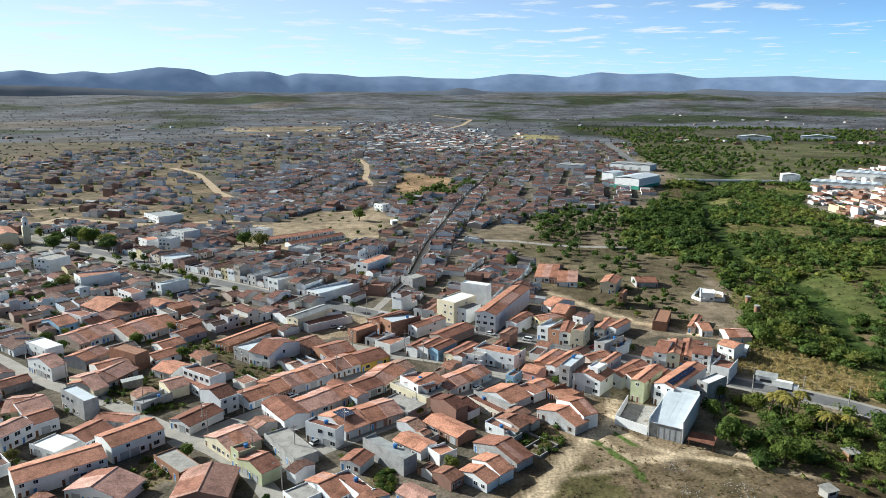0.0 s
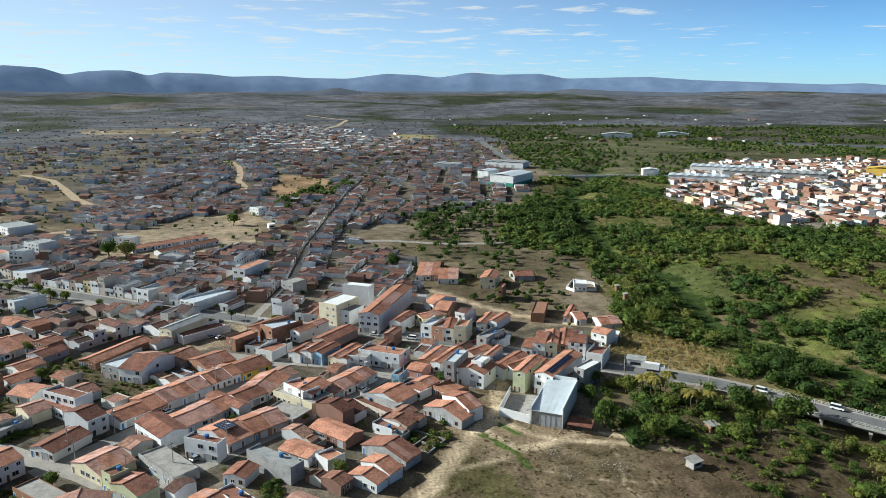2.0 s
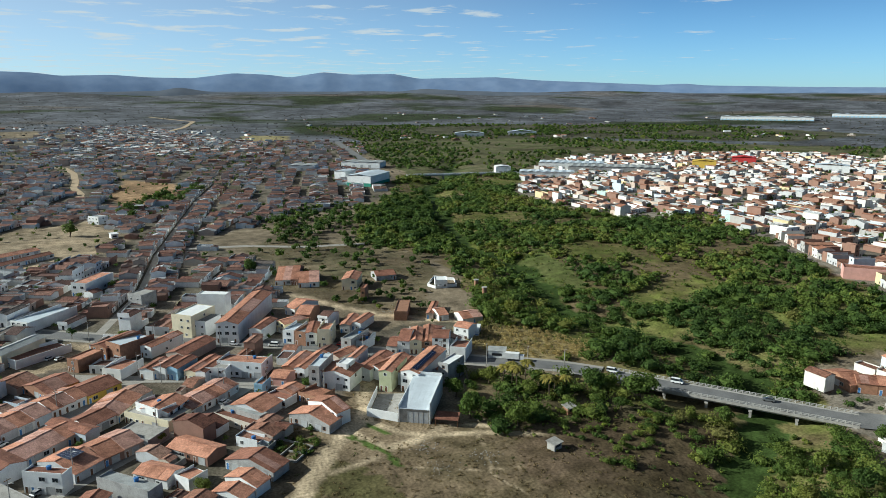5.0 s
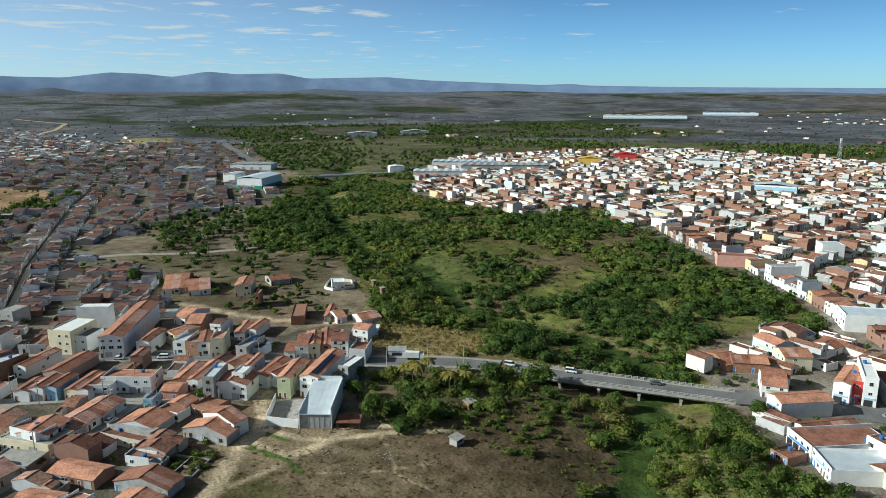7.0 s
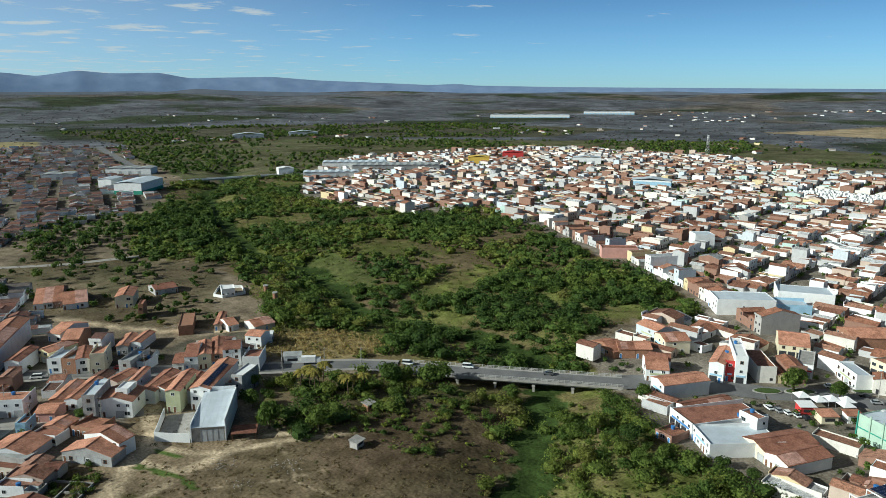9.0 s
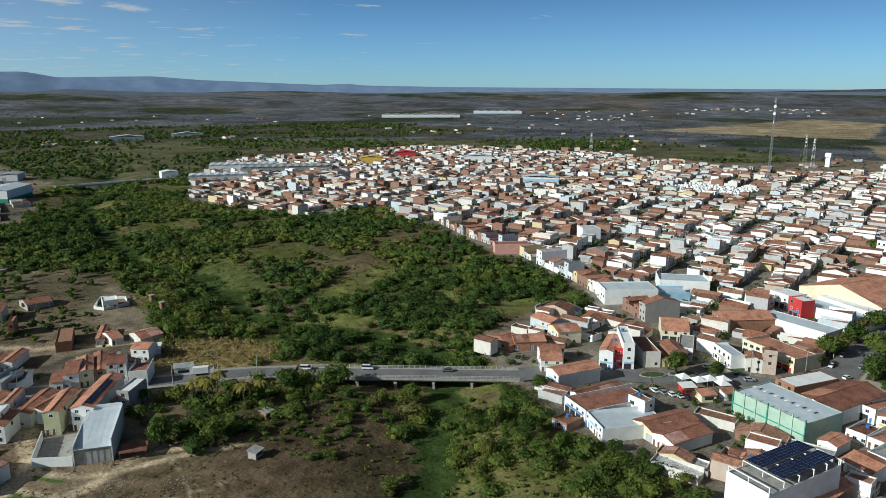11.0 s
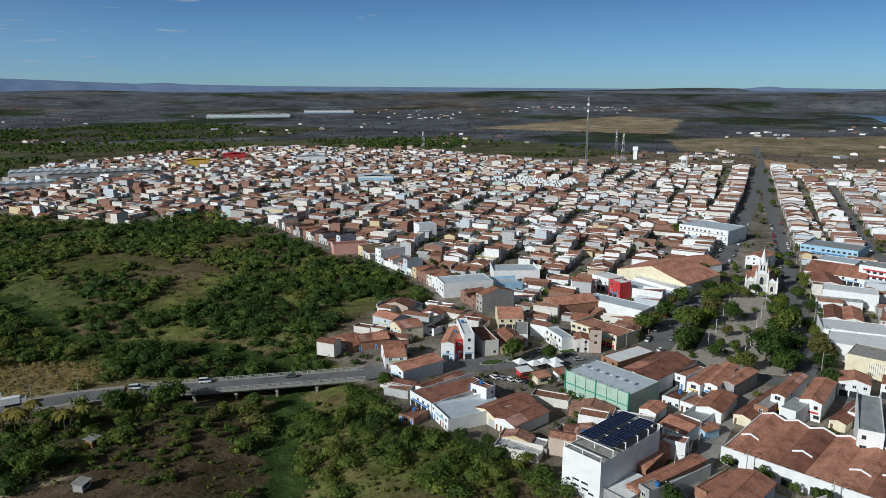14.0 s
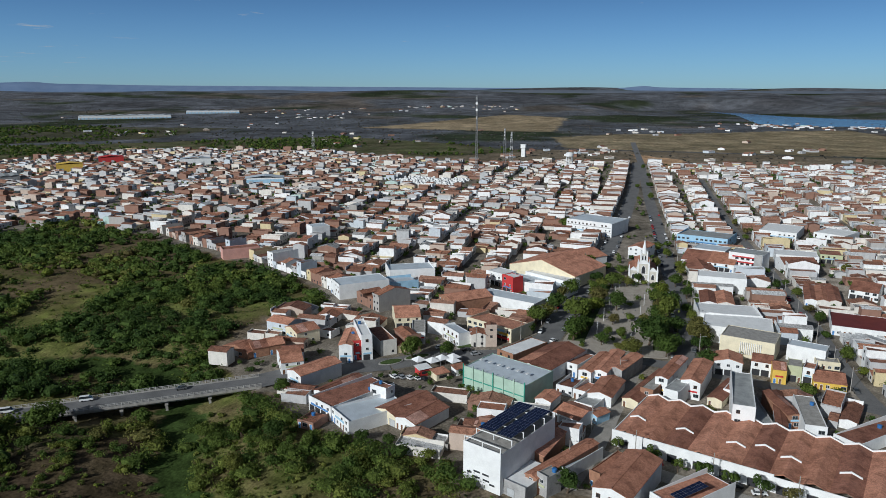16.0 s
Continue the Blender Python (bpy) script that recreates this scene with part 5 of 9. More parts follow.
house(3.6, 241.7, 42, 5.6, 11.0, 1, "ridge", "near", M["near", "wall", False], TILE, "single-storey plastered row house under orange clay tiles", height=3.0)
house(7.9, 245.5, 42, 5.6, 11.0, 1, "ridge", "near", M["near", "wall", False], TILE_PALE, "single-storey plastered row house under faded pale clay tiles", height=3.2)
house(12.2, 249.7, 45, 6.4, 11.3, 1, "ridge", "near", M["near", "wall", False], TILE, "single-storey plastered row house under orange clay tiles", height=3.0)
house(16.8, 254.3, 45, 6.4, 11.3, 1, "ridge", "near", M["near", "wall", False], TILE_PALE, "single-storey plastered row house under faded pale clay tiles", height=3.2)
house(29.8, 239.5, -51, 9.5, 6.3, 1, "shed", "near", WHITE, TILE_DARK, "single-storey white house under dark red-brown tiles", height=3.0)
house(33.6, 243.8, -50, 7.9, 7.3, 1, "gable", "near", M["near", "wall", False], TILE, "single-storey plastered house under orange clay tiles", height=3.0)
house(40.9, 237.1, -54, 9.0, 9.8, 1, "shed", "near", BRICK, TILE, "single-storey bare brick house under orange clay tiles", height=3.0)
house(43.1, 221.9, -63, 15.1, 6.0, 2, "gable", "near", WHITE, TILE, "white gabled house with bright clay tiles by the track", height=5.0)
house(37.7, 217.5, -50, 16.8, 6.8, 1, "gable", "near", GREY, TILE, "single-storey grey rendered house under orange clay tiles", height=3.4)
house(15.8, 195.0, -46, 17.6, 7.4, 1, "gable", "near", GREY, TILE_DARK, "old grey house with a mottled rust-brown tile roof", height=3.0)
house(8.6, 181.2, -42, 10.3, 5.2, 1, "gable", "near", WHITE, TILE, "single-storey white house under orange clay tiles", height=3.0)
house(12.6, 186.4, -49, 11.7, 5.5, 1, "gable", "near", WHITE, TILE, "single-storey white house under orange clay tiles", height=3.3)
house(1.4, 327.2, -39, 10.4, 18.0, 3, "flat", "near", CREAM, WHITE, "four-storey cream building with brown balconies", height=10.0)
house(15.8, 349.8, -27, 14.3, 7.1, 4, "flat", "near", WHITE, WHITE, "tall blank white block above the roofs", height=12.0, plain=True)
house(8.4, 325.0, -37, 7.4, 12.5, 2, "flat", "near", WHITE, CONCRETE, "two-storey white house under a bare concrete roof", height=7.0)
house(19.8, 311.8, -25, 10.0, 50.0, 3, "gable", "near", WHITE, TILE, "long white three-storey building with orange tile roof", height=9.0)
house(31.5, 308.9, -35, 5.6, 16.1, 2, "gable", "near", WHITE, TILE_DARK, "two-storey white house under dark red-brown tiles", height=6.0)
house(43.6, 316.9, -65, 7.4, 14.4, 2, "gable", "near", M["near", "wall", False], TILE, "two-storey plastered house under orange clay tiles", height=5.0)
house(52.2, 341.5, -55, 7.0, 16.7, 1, "ridge", "near", WHITE, TILE, "single-storey white house under orange clay tiles", height=4.0)
house(54.8, 320.8, -30, 7.1, 15.0, 2, "ridge", "near", BRICK, TILE, "two-storey bare brick house under orange clay tiles", height=6.5)
house(44.9, 301.1, -35, 5.3, 14.4, 2, "shed", "near", WHITE, METAL, "two-storey white house under a pale sheet-metal roof", height=6.0)
house(49.3, 296.9, -42, 5.6, 12.2, 2, "shed", "near", BRICK, METAL_GREY, "two-storey bare brick house under a grey sheet roof", height=6.0)
house(53.7, 294.3, -17, 4.9, 15.4, 2, "gable", "near", WHITE, TILE_DARK, "two-storey white house under dark red-brown tiles", height=6.0)
house(58.2, 290.4, -25, 5.2, 13.8, 3, "shed", "near", CREAM, TILE, "three-storey cream house under orange clay tiles", height=8.0)
house(71.3, 305.6, -30, 4.7, 16.2, 1, "gable", "near", M["near", "wall", False], TILE, "single-storey plastered house under orange clay tiles", height=4.0)
house(76.9, 306.8, -41, 4.8, 14.6, 1, "gable", "near", M["near", "wall", False], TILE, "single-storey plastered house under orange clay tiles", height=4.0)
house(65.9, 281.2, -44, 4.9, 15.7, 2, "shed", "near", GREY, METAL_GREY, "two-storey grey rendered house under a grey sheet roof", height=6.0)
house(71.3, 281.8, -50, 4.4, 9.5, 1, "shed", "near", M["near", "wall", False], TILE_DARK, "single-storey plastered house under dark red-brown tiles", height=4.0)
house(20.7, 270.2, -31, 18.4, 11.0, 2, "shed", "near", WHITE, TILE, "large white two-storey building with red tile roof", height=6.0)
house(11.7, 269.3, -28, 8.1, 10.3, 2, "flat", "near", WHITE, CONCRETE, "two-storey white house under a bare concrete roof", height=5.0)
house(-13.0, 281.2, -34, 5.9, 12.6, 1, "gable", "near", WHITE, TILE_DARK, "single-storey white house under dark red-brown tiles", height=4.0)
house(-8.3, 279.3, -36, 5.6, 12.2, 2, "gable", "near", WHITE, TILE_DARK, "two-storey white house under dark red-brown tiles", height=5.0)
house(-3.9, 277.3, -38, 5.4, 12.8, 2, "gable", "near", PALE_BLUE, TILE_DARK, "two-storey pale blue house under dark red-brown tiles", height=5.0)
house(2.6, 273.4, -37, 5.2, 17.3, 1, "gable", "near", CREAM, TILE_DARK, "single-storey cream house under dark red-brown tiles", height=4.0)
house(6.3, 269.3, -36, 4.2, 15.6, 2, "gable", "near", WHITE, TILE_DARK, "two-storey white house under dark red-brown tiles", height=5.0)
house(-2.2, 294.8, -40, 9.1, 20.7, 1, "gable", "near", M["near", "wall", False], TILE_DARK, "single-storey plastered house under dark red-brown tiles", height=4.0)
house(-26.0, 308.1, -52, 9.3, 16.6, 2, "shed", "near", BRICK, METAL, "brick building with solar panels on a sheet roof", height=7.0)
house(-31.9, 312.8, -46, 9.1, 18.9, 2, "gable", "near", BRICK, TILE_DARK, "two-storey bare brick house under dark red-brown tiles", height=5.0)
house(-25.6, 286.0, -35, 8.4, 13.9, 1, "shed", "near", WHITE, TILE, "single-storey white house under orange clay tiles", height=4.0)
house(-40.3, 299.8, -42, 5.7, 12.8, 2, "flat", "near", BRICK, TILE, "two-storey bare brick house under orange clay tiles", height=5.0)
house(-13.5, 306.0, -43, 5.8, 19.1, 2, "gable", "near", WHITE, TILE, "two-storey white house under orange clay tiles", height=5.0)
house(-69.9, 315.2, -36, 7.2, 22.5, 2, "gable", "near", CREAM, METAL_GREY, "cream two-storey building with a pale sheet roof", height=6.0)
house(-65.1, 314.9, -52, 10.3, 23.7, 1, "shed", "near", WHITE, TILE_DARK, "white walled yard building beside a dirt lot", height=3.5)
house(-74.3, 270.6, -28, 10.8, 18.9, 2, "ridge", "near", WHITE, TILE_DARK, "white two-storey house with red-brown tiles above a field", height=5.5)
house(-82.9, 276.1, -35, 10.2, 20.3, 2, "shed", "near", GREY, METAL, "two-storey grey rendered house under a pale sheet-metal roof", height=5.0)
house(-51.1, 278.7, -50, 14.5, 13.0, 1, "gable", "near", BRICK, TILE_DARK, "single-storey bare brick house under dark red-brown tiles", height=3.0)
house(-95.0, 288.8, -33, 9.0, 29.7, 1, "gable", "near", BRICK, TILE, "single-storey bare brick house under orange clay tiles", height=3.0)
house(-135.2, 297.4, 54, 6.3, 21.0, 1, "ridge", "near", M["near", "wall", False], TILE, "single-storey plastered row house under orange clay tiles", height=3.0)
house(-131.5, 302.6, 54, 6.3, 21.0, 1, "ridge", "near", M["near", "wall", False], TILE_PALE, "single-storey plastered row house under faded pale clay tiles", height=3.2)
house(-127.8, 307.8, 54, 6.3, 21.0, 1, "ridge", "near", M["near", "wall", False], TILE, "single-storey plastered row house under orange clay tiles", height=3.5)
house(-124.1, 312.9, 54, 6.3, 21.0, 1, "ridge", "near", M["near", "wall", False], TILE, "single-storey plastered row house under orange clay tiles", height=3.0)
house(-154.5, 290.0, 58, 5.1, 18.8, 1, "ridge", "near", M["near", "wall", False], TILE_PALE, "single-storey plastered row house under faded pale clay tiles", height=3.0)
house(-151.8, 294.4, 58, 5.1, 18.8, 1, "ridge", "near", M["near", "wall", False], TILE, "single-storey plastered row house under orange clay tiles", height=3.2)
house(-149.1, 298.9, 58, 5.1, 18.8, 1, "ridge", "near", M["near", "wall", False], TILE_PALE, "single-storey plastered row house under faded pale clay tiles", height=3.5)
house(-146.4, 303.3, 58, 5.1, 18.8, 1, "ridge", "near", M["near", "wall", False], TILE_PALE, "single-storey plastered row house under faded pale clay tiles", height=3.0)
house(-143.7, 307.7, 58, 5.1, 18.8, 1, "ridge", "near", M["near", "wall", False], TILE, "single-storey plastered row house under orange clay tiles", height=3.2)
house(-161.8, 317.0, 58, 7.2, 15.1, 1, "ridge", "near", M["near", "wall", False], TILE, "single-storey plastered row house under orange clay tiles", height=3.0)
house(-157.9, 323.2, 58, 7.2, 15.1, 1, "ridge", "near", M["near", "wall", False], TILE_PALE, "single-storey plastered row house under faded pale clay tiles", height=3.2)
house(-154.0, 329.4, 58, 7.2, 15.1, 1, "ridge", "near", M["near", "wall", False], TILE, "single-storey plastered row house under orange clay tiles", height=3.5)
house(-150.1, 335.6, 58, 7.2, 15.1, 1, "ridge", "near", M["near", "wall", False], TILE, "single-storey plastered row house under orange clay tiles", height=3.0)
house(-146.2, 341.8, 58, 7.2, 15.1, 1, "ridge", "near", M["near", "wall", False], TILE_PALE, "single-storey plastered row house under faded pale clay tiles", height=3.2)
house(-128.8, 268.4, -30, 16.2, 6.8, 2, "flat", "near", BRICK, BRICK, "unfinished bare brick house with an open top", height=7.0, plain=True)
house(-141.3, 268.7, 66, 6.1, 11.9, 1, "ridge", "near", M["near", "wall", False], TILE, "single-storey plastered row house under orange clay tiles", height=4.0)
house(-138.8, 274.3, 66, 6.1, 11.9, 1, "ridge", "near", M["near", "wall", False], TILE_PALE, "single-storey plastered row house under faded pale clay tiles", height=4.2)
house(-128.1, 256.1, 43, 6.1, 15.2, 1, "ridge", "near", M["near", "wall", False], TILE, "single-storey plastered row house under orange clay tiles", height=3.0)
house(-123.6, 260.3, 43, 6.1, 15.2, 1, "ridge", "near", M["near", "wall", False], TILE_PALE, "single-storey plastered row house under faded pale clay tiles", height=3.2)
house(-175.1, 319.6, -31, 14.9, 8.6, 2, "shed", "near", WHITE, TILE_DARK, "two-storey white house under dark red-brown tiles", height=6.0)
house(-182.0, 313.1, -34, 16.2, 8.7, 1, "gable", "near", PALE_BLUE, TILE, "pale blue gabled hall with an arched front", height=4.0)
house(-172.6, 332.9, -36, 18.7, 18.5, 2, "ridge", "near", M["near", "wall", False], TILE, "two-storey plastered house under orange clay tiles", height=5.0)
house(-165.2, 354.3, -40, 14.6, 7.4, 2, "flat", "near", WHITE, TILE_DARK, "two-storey white house under dark red-brown tiles", height=7.0)
house(-146.5, 342.6, -39, 12.1, 9.4, 1, "ridge", "near", M["near", "wall", False], TILE, "single-storey plastered house under orange clay tiles", height=4.0)
house(-135.7, 338.4, -41, 10.0, 8.7, 1, "gable", "near", BRICK, TILE, "single-storey bare brick house under orange clay tiles", height=4.0)
house(-119.5, 309.3, -35, 9.7, 7.3, 2, "gable", "near", BRICK, TILE, "two-storey bare brick house under orange clay tiles", height=5.0)
house(-118.3, 299.2, -35, 10.3, 12.1, 1, "gable", "near", M["near", "wall", False], TILE_DARK, "single-storey plastered house under dark red-brown tiles", height=3.0)
house(-121.4, 285.7, -41, 10.5, 10.4, 1, "gable", "near", M["near", "wall", False], TILE, "single-storey plastered house under orange clay tiles", height=3.0)
house(-119.5, 272.7, -41, 9.5, 11.2, 1, "gable", "near", WHITE, TILE, "single-storey white house under orange clay tiles", height=3.0)
house(69.9, 236.8, -38, 4.9, 17.4, 3, "gable", "near", LIME, TILE, "narrow pale green three-storey house", height=8.0)
house(69.2, 249.6, -60, 5.0, 17.8, 2, "gable", "near", M["near", "wall", False], TILE_DARK, "two-storey plastered house under dark red-brown tiles", height=5.0)
house(78.1, 232.8, -43, 7.2, 27.4, 3, "gable", "near", WHITE, TILE, "long narrow white house with orange tiles and solar panels", height=8.0)
house(75.8, 241.2, -39, 3.2, 16.8, 2, "gable", "near", M["near", "wall", False], TILE_DARK, "two-storey plastered house under dark red-brown tiles", height=5.0)
house(92.8, 236.2, -53, 4.3, 12.4, 3, "flat", "near", GREY, WHITE, "grey block with a white roof beside the road", height=7.5)
house(89.6, 240.9, -56, 6.1, 12.8, 1, "shed", "near", M["near", "wall", False], TILE_DARK, "single-storey plastered house under dark red-brown tiles", height=4.0)
house(88.2, 270.4, -29, 5.2, 16.0, 2, "ridge", "near", WHITE, TILE_DARK, "two-storey white house under dark red-brown tiles", height=6.0)
house(93.0, 268.8, -22, 5.0, 17.4, 2, "gable", "near", CREAM, TILE, "two-storey cream house under orange clay tiles", height=6.0)
house(98.0, 268.3, -23, 4.8, 21.6, 2, "gable", "near", BRICK, TILE, "two-storey bare brick house under orange clay tiles", height=5.0)
house(102.6, 264.3, -26, 7.0, 10.7, 3, "ridge", "near", WHITE, TILE_DARK, "white three-storey house with balconies by the road", height=7.5)
house(106.3, 254.5, -36, 6.7, 13.4, 2, "shed", "near", WHITE, TILE_DARK, "white corner house with a blue front", height=5.8)
house(117.7, 277.8, -52, 7.6, 8.0, 2, "ridge", "near", WHITE, TILE, "two-storey white house under orange clay tiles", height=6.0)
house(83.3, 271.8, -33, 4.6, 11.6, 1, "ridge", "near", M["near", "wall", False], TILE_DARK, "single-storey plastered house under dark red-brown tiles", height=4.0)
house(101.0, 313.6, -23, 6.3, 21.4, 1, "flat", "near", BRICK, BRICK, "roofless brick shell on waste ground", height=4.0, plain=True)
house(114.8, 310.5, -29, 3.3, 19.6, 1, "gable", "near", M["near", "wall", False], TILE, "single-storey plastered house under orange clay tiles", height=3.0)
house(120.5, 305.7, -0, 5.1, 12.0, 1, "ridge", "near", WHITE, TILE, "single-storey white house under orange clay tiles", height=3.0)
house(129.3, 296.7, -0, 5.2, 11.3, 1, "ridge", "near", M["near", "wall", False], TILE, "single-storey plastered row house under orange clay tiles", height=3.0)
house(134.5, 296.7, -0, 5.2, 11.3, 1, "ridge", "near", M["near", "wall", False], TILE_PALE, "single-storey plastered row house under faded pale clay tiles", height=3.2)
house(140.5, 360.5, -18, 7.0, 10.6, 1, "flat", "near", WHITE, WHITE, "bright white pump house with a flat roof", height=4.0)
house(92.1, 350.8, -26, 2.3, 9.9, 2, "flat", "near", BRICK, TILE, "narrow brick house standing alone", height=7.0)
house(90.9, 375.1, -24, 8.6, 17.6, 2, "gable", "near", CREAM, TILE, "two-storey cream house under orange clay tiles", height=6.0)
house(55.7, 399.5, -17, 4.3, 31.1, 1, "ridge", "near", M["near", "wall", False], TILE, "single-storey plastered row house under orange clay tiles", height=3.0)
house(59.9, 398.3, -17, 4.3, 31.1, 1, "ridge", "near", M["near", "wall", False], TILE_PALE, "single-storey plastered row house under faded pale clay tiles", height=3.2)
house(64.1, 397.0, -17, 4.3, 31.1, 1, "ridge", "near", M["near", "wall", False], TILE, "single-storey plastered row house under orange clay tiles", height=3.5)
house(68.1, 389.6, -12, 5.8, 24.8, 1, "ridge", "near", M["near", "wall", False], TILE, "single-storey plastered row house under orange clay tiles", height=3.0)
house(73.8, 388.4, -12, 5.8, 24.8, 1, "ridge", "near", M["near", "wall", False], TILE_PALE, "single-storey plastered row house under faded pale clay tiles", height=3.2)
house(116.4, 387.7, -0, 12.2, 12.4, 1, "ridge", "near", GREY, TILE_DARK, "single-storey grey rendered house under dark red-brown tiles", height=3.0)
house(45.5, 247.5, -33, 4.1, 15.1, 3, "flat", "near", GREY, METAL, "three-storey grey house with a white sheet roof", height=9.0)
house(52.7, 245.4, -39, 12.6, 11.9, 2, "gable", "near", WHITE, TILE, "white two-storey house with balcony and tile roof", height=6.0)
house(56.0, 247.4, -40, 4.2, 7.1, 3, "flat", "near", WHITE, WHITE, "three-storey white house under a bright white flat roof", height=8.5)
house(62.5, 257.3, -38, 2.8, 12.8, 2, "gable", "near", WHITE, TILE, "two-storey white house under orange clay tiles", height=7.0)
house(64.8, 249.6, -45, 6.1, 19.4, 2, "gable", "near", M["near", "wall", False], TILE_DARK, "two-storey plastered house under dark red-brown tiles", height=5.0)
house(57.8, 269.3, -58, 5.8, 11.9, 1, "gable", "near", M["near", "wall", False], TILE_DARK, "single-storey plastered house under dark red-brown tiles", height=4.0)
house(38.6, 264.2, -36, 5.1, 16.6, 1, "gable", "near", BRICK, TILE, "single-storey bare brick house under orange clay tiles", height=4.0)
house(42.4, 261.2, -39, 4.6, 19.7, 1, "gable", "near", M["near", "wall", False], TILE, "single-storey plastered house under orange clay tiles", height=4.0)
house(33.4, 256.4, -35, 6.9, 8.0, 1, "ridge", "near", PINK, TILE, "single-storey pink house under orange clay tiles", height=3.4)
house(25.4, 250.6, -32, 3.1, 7.8, 1, "shed", "near", PALE_BLUE, TILE, "single-storey pale blue house under orange clay tiles", height=4.0)
house(240.8, 132.9, -70, 5.5, 20.0, 3, "gable", "east", WHITE, TILE, "white three-storey house with orange roof and dark panels", height=7.8)
house(245.7, 130.0, -57, 3.6, 14.0, 3, "flat", "east", RED, TILE, "narrow red and white three-storey house", height=7.8)
house(246.8, 126.1, -54, 4.4, 22.7, 3, "flat", "east", WHITE, WHITE, "tall white building with black window strips", height=10.6)
house(223.9, 147.3, -50, 8.8, 15.6, 2, "ridge", "east", WHITE, TILE, "white two-storey house with brown tile roof", height=5.0)
house(271.5, 113.5, -68, 5.9, 18.7, 2, "flat", "east", WHITE, CONCRETE, "white two-storey corner shop house", height=5.0)
house(289.6, 126.2, -61, 12.1, 19.0, 2, "ridge", "east", CREAM, TILE, "cream two-storey shop with orange tile roof", height=5.4)
house(323.4, 183.6, -134, 15.2, 28.3, 3, "flat", "east", WHITE, METAL, "white three-storey block beside the river trees", height=7.8)
house(231.1, 67.4, -110, 27.8, 18.4, 2, "flat", "east", GREEN, METAL, "large pale green hall with grey metal roof", height=7.8, plain=True)
house(173.4, 4.4, -127, 9.1, 23.5, 2, "shed", "east", WHITE, TILE, "tile-roofed building with solar panels", height=5.8)
house(262.3, 71.7, -116, 8.6, 22.0, 2, "flat", "east", BRICK, WHITE, "brick walled hall with a bright white sheet roof", height=5.0)
house(373.2, 295.6, -133, 9.0, 24.0, 2, "flat", "east", PINK, TILE_DARK, "pink blank-walled commercial building", height=6.8, plain=True)
house(448.9, 274.9, -128, 12.0, 14.0, 4, "flat", "east", WHITE, METAL, "tall white blank-walled building", height=9.6, plain=True)
house(366.2, 156.5, -58, 26.5, 21.8, 2, "shed", "east", WHITE, METAL, "white warehouse with big pale metal roof", height=6.8, plain=True)
house(342.6, 168.4, -137, 12.7, 22.7, 2, "shed", "east", PALE_BLUE, METAL, "long shed with pale blue metal roof", height=5.0)
house(248.5, 58.5, -109, 14.8, 30.1, 2, "gable", "east", WHITE, TILE_DARK, "long hall with a dark tile roof and white terrace", height=5.8)
house(259.7, 44.4, -109, 5.5, 17.7, 2, "shed", "east", WHITE, TILE, "narrow white house with an orange lean-to roof", height=5.0)
house(253.1, 38.0, -103, 5.0, 21.9, 2, "gable", "east", WHITE, TILE, "white two-storey terrace house with a roof balcony", height=5.8)
house(254.6, 32.7, -99, 5.5, 24.7, 2, "gable", "east", WHITE, TILE, "white two-storey terrace house with patched tiles", height=5.8)
house(259.2, 27.4, -108, 5.3, 19.3, 2, "gable", "east", GREY, TILE, "grey-sided corner terrace house with orange tiles", height=5.8)
house(241.3, 43.5, -103, 6.3, 12.7, 1, "shed", "east", WHITE, TILE_DARK, "low rear building with dark tiles", height=3.2)
house(239.6, 37.7, -106, 4.9, 12.6, 1, "shed", "east", WHITE, TILE, "low rear building with orange tiles", height=3.2)
house(237.2, 30.1, -99, 8.6, 17.4, 1, "gable", "east", WHITE, TILE, "white rear house with an orange gabled roof", height=4.0)
house(238.8, 19.7, -108, 5.9, 33.5, 1, "gable", "east", CREAM, TILE_DARK, "deep narrow house with an old dark tile roof", height=3.2)
house(245.0, 14.7, -107, 4.8, 28.7, 2, "flat", "east", BRICK, CONCRETE, "unfinished brick house with open concrete beams", height=5.0)
house(251.7, 10.3, -104, 4.5, 24.8, 3, "gable", "east", WHITE, TILE, "narrow white three-storey house with orange tiles", height=7.8)
house(244.8, 6.6, -108, 5.3, 12.8, 2, "flat", "east", WHITE, METAL_GREY, "white rear block with a grey roof", height=5.8)
house(254.2, 0.3, -100, 6.9, 23.5, 2, "gable", "east", WHITE, TILE, "white house with balconies and orange tiles", height=6.8)
house(249.9, -8.1, -109, 5.1, 21.9, 1, "gable", "east", CREAM, TILE_DARK, "cream back building with a brown tile roof", height=3.2)
house(256.9, -12.7, -107, 3.9, 20.6, 1, "shed", "east", WHITE, TILE_DARK, "low deep house with a brown lean-to roof", height=4.0)
house(281.6, -12.9, -89, 10.2, 10.5, 2, "gable", "east", WHITE, TILE, "white two-storey shop house with a red sign", height=5.8)
house(286.2, -25.1, -96, 7.7, 9.5, 2, "ridge", "east", WHITE, TILE_DARK, "white two-storey shop house with a brown roof", height=5.8)
house(280.2, -31.0, -89, 4.9, 9.5, 2, "ridge", "east", YELLOW, TILE, "yellow two-storey shop house with an arcade", height=5.8)
house(284.4, -36.5, -96, 5.0, 9.7, 2, "flat", "east", LIME, CONCRETE, "pale green two-storey shop house", height=5.8)
house(284.4, -41.2, -103, 4.0, 11.2, 2, "shed", "east", WHITE, TILE, "white two-storey house with a sloping orange roof", height=5.8)
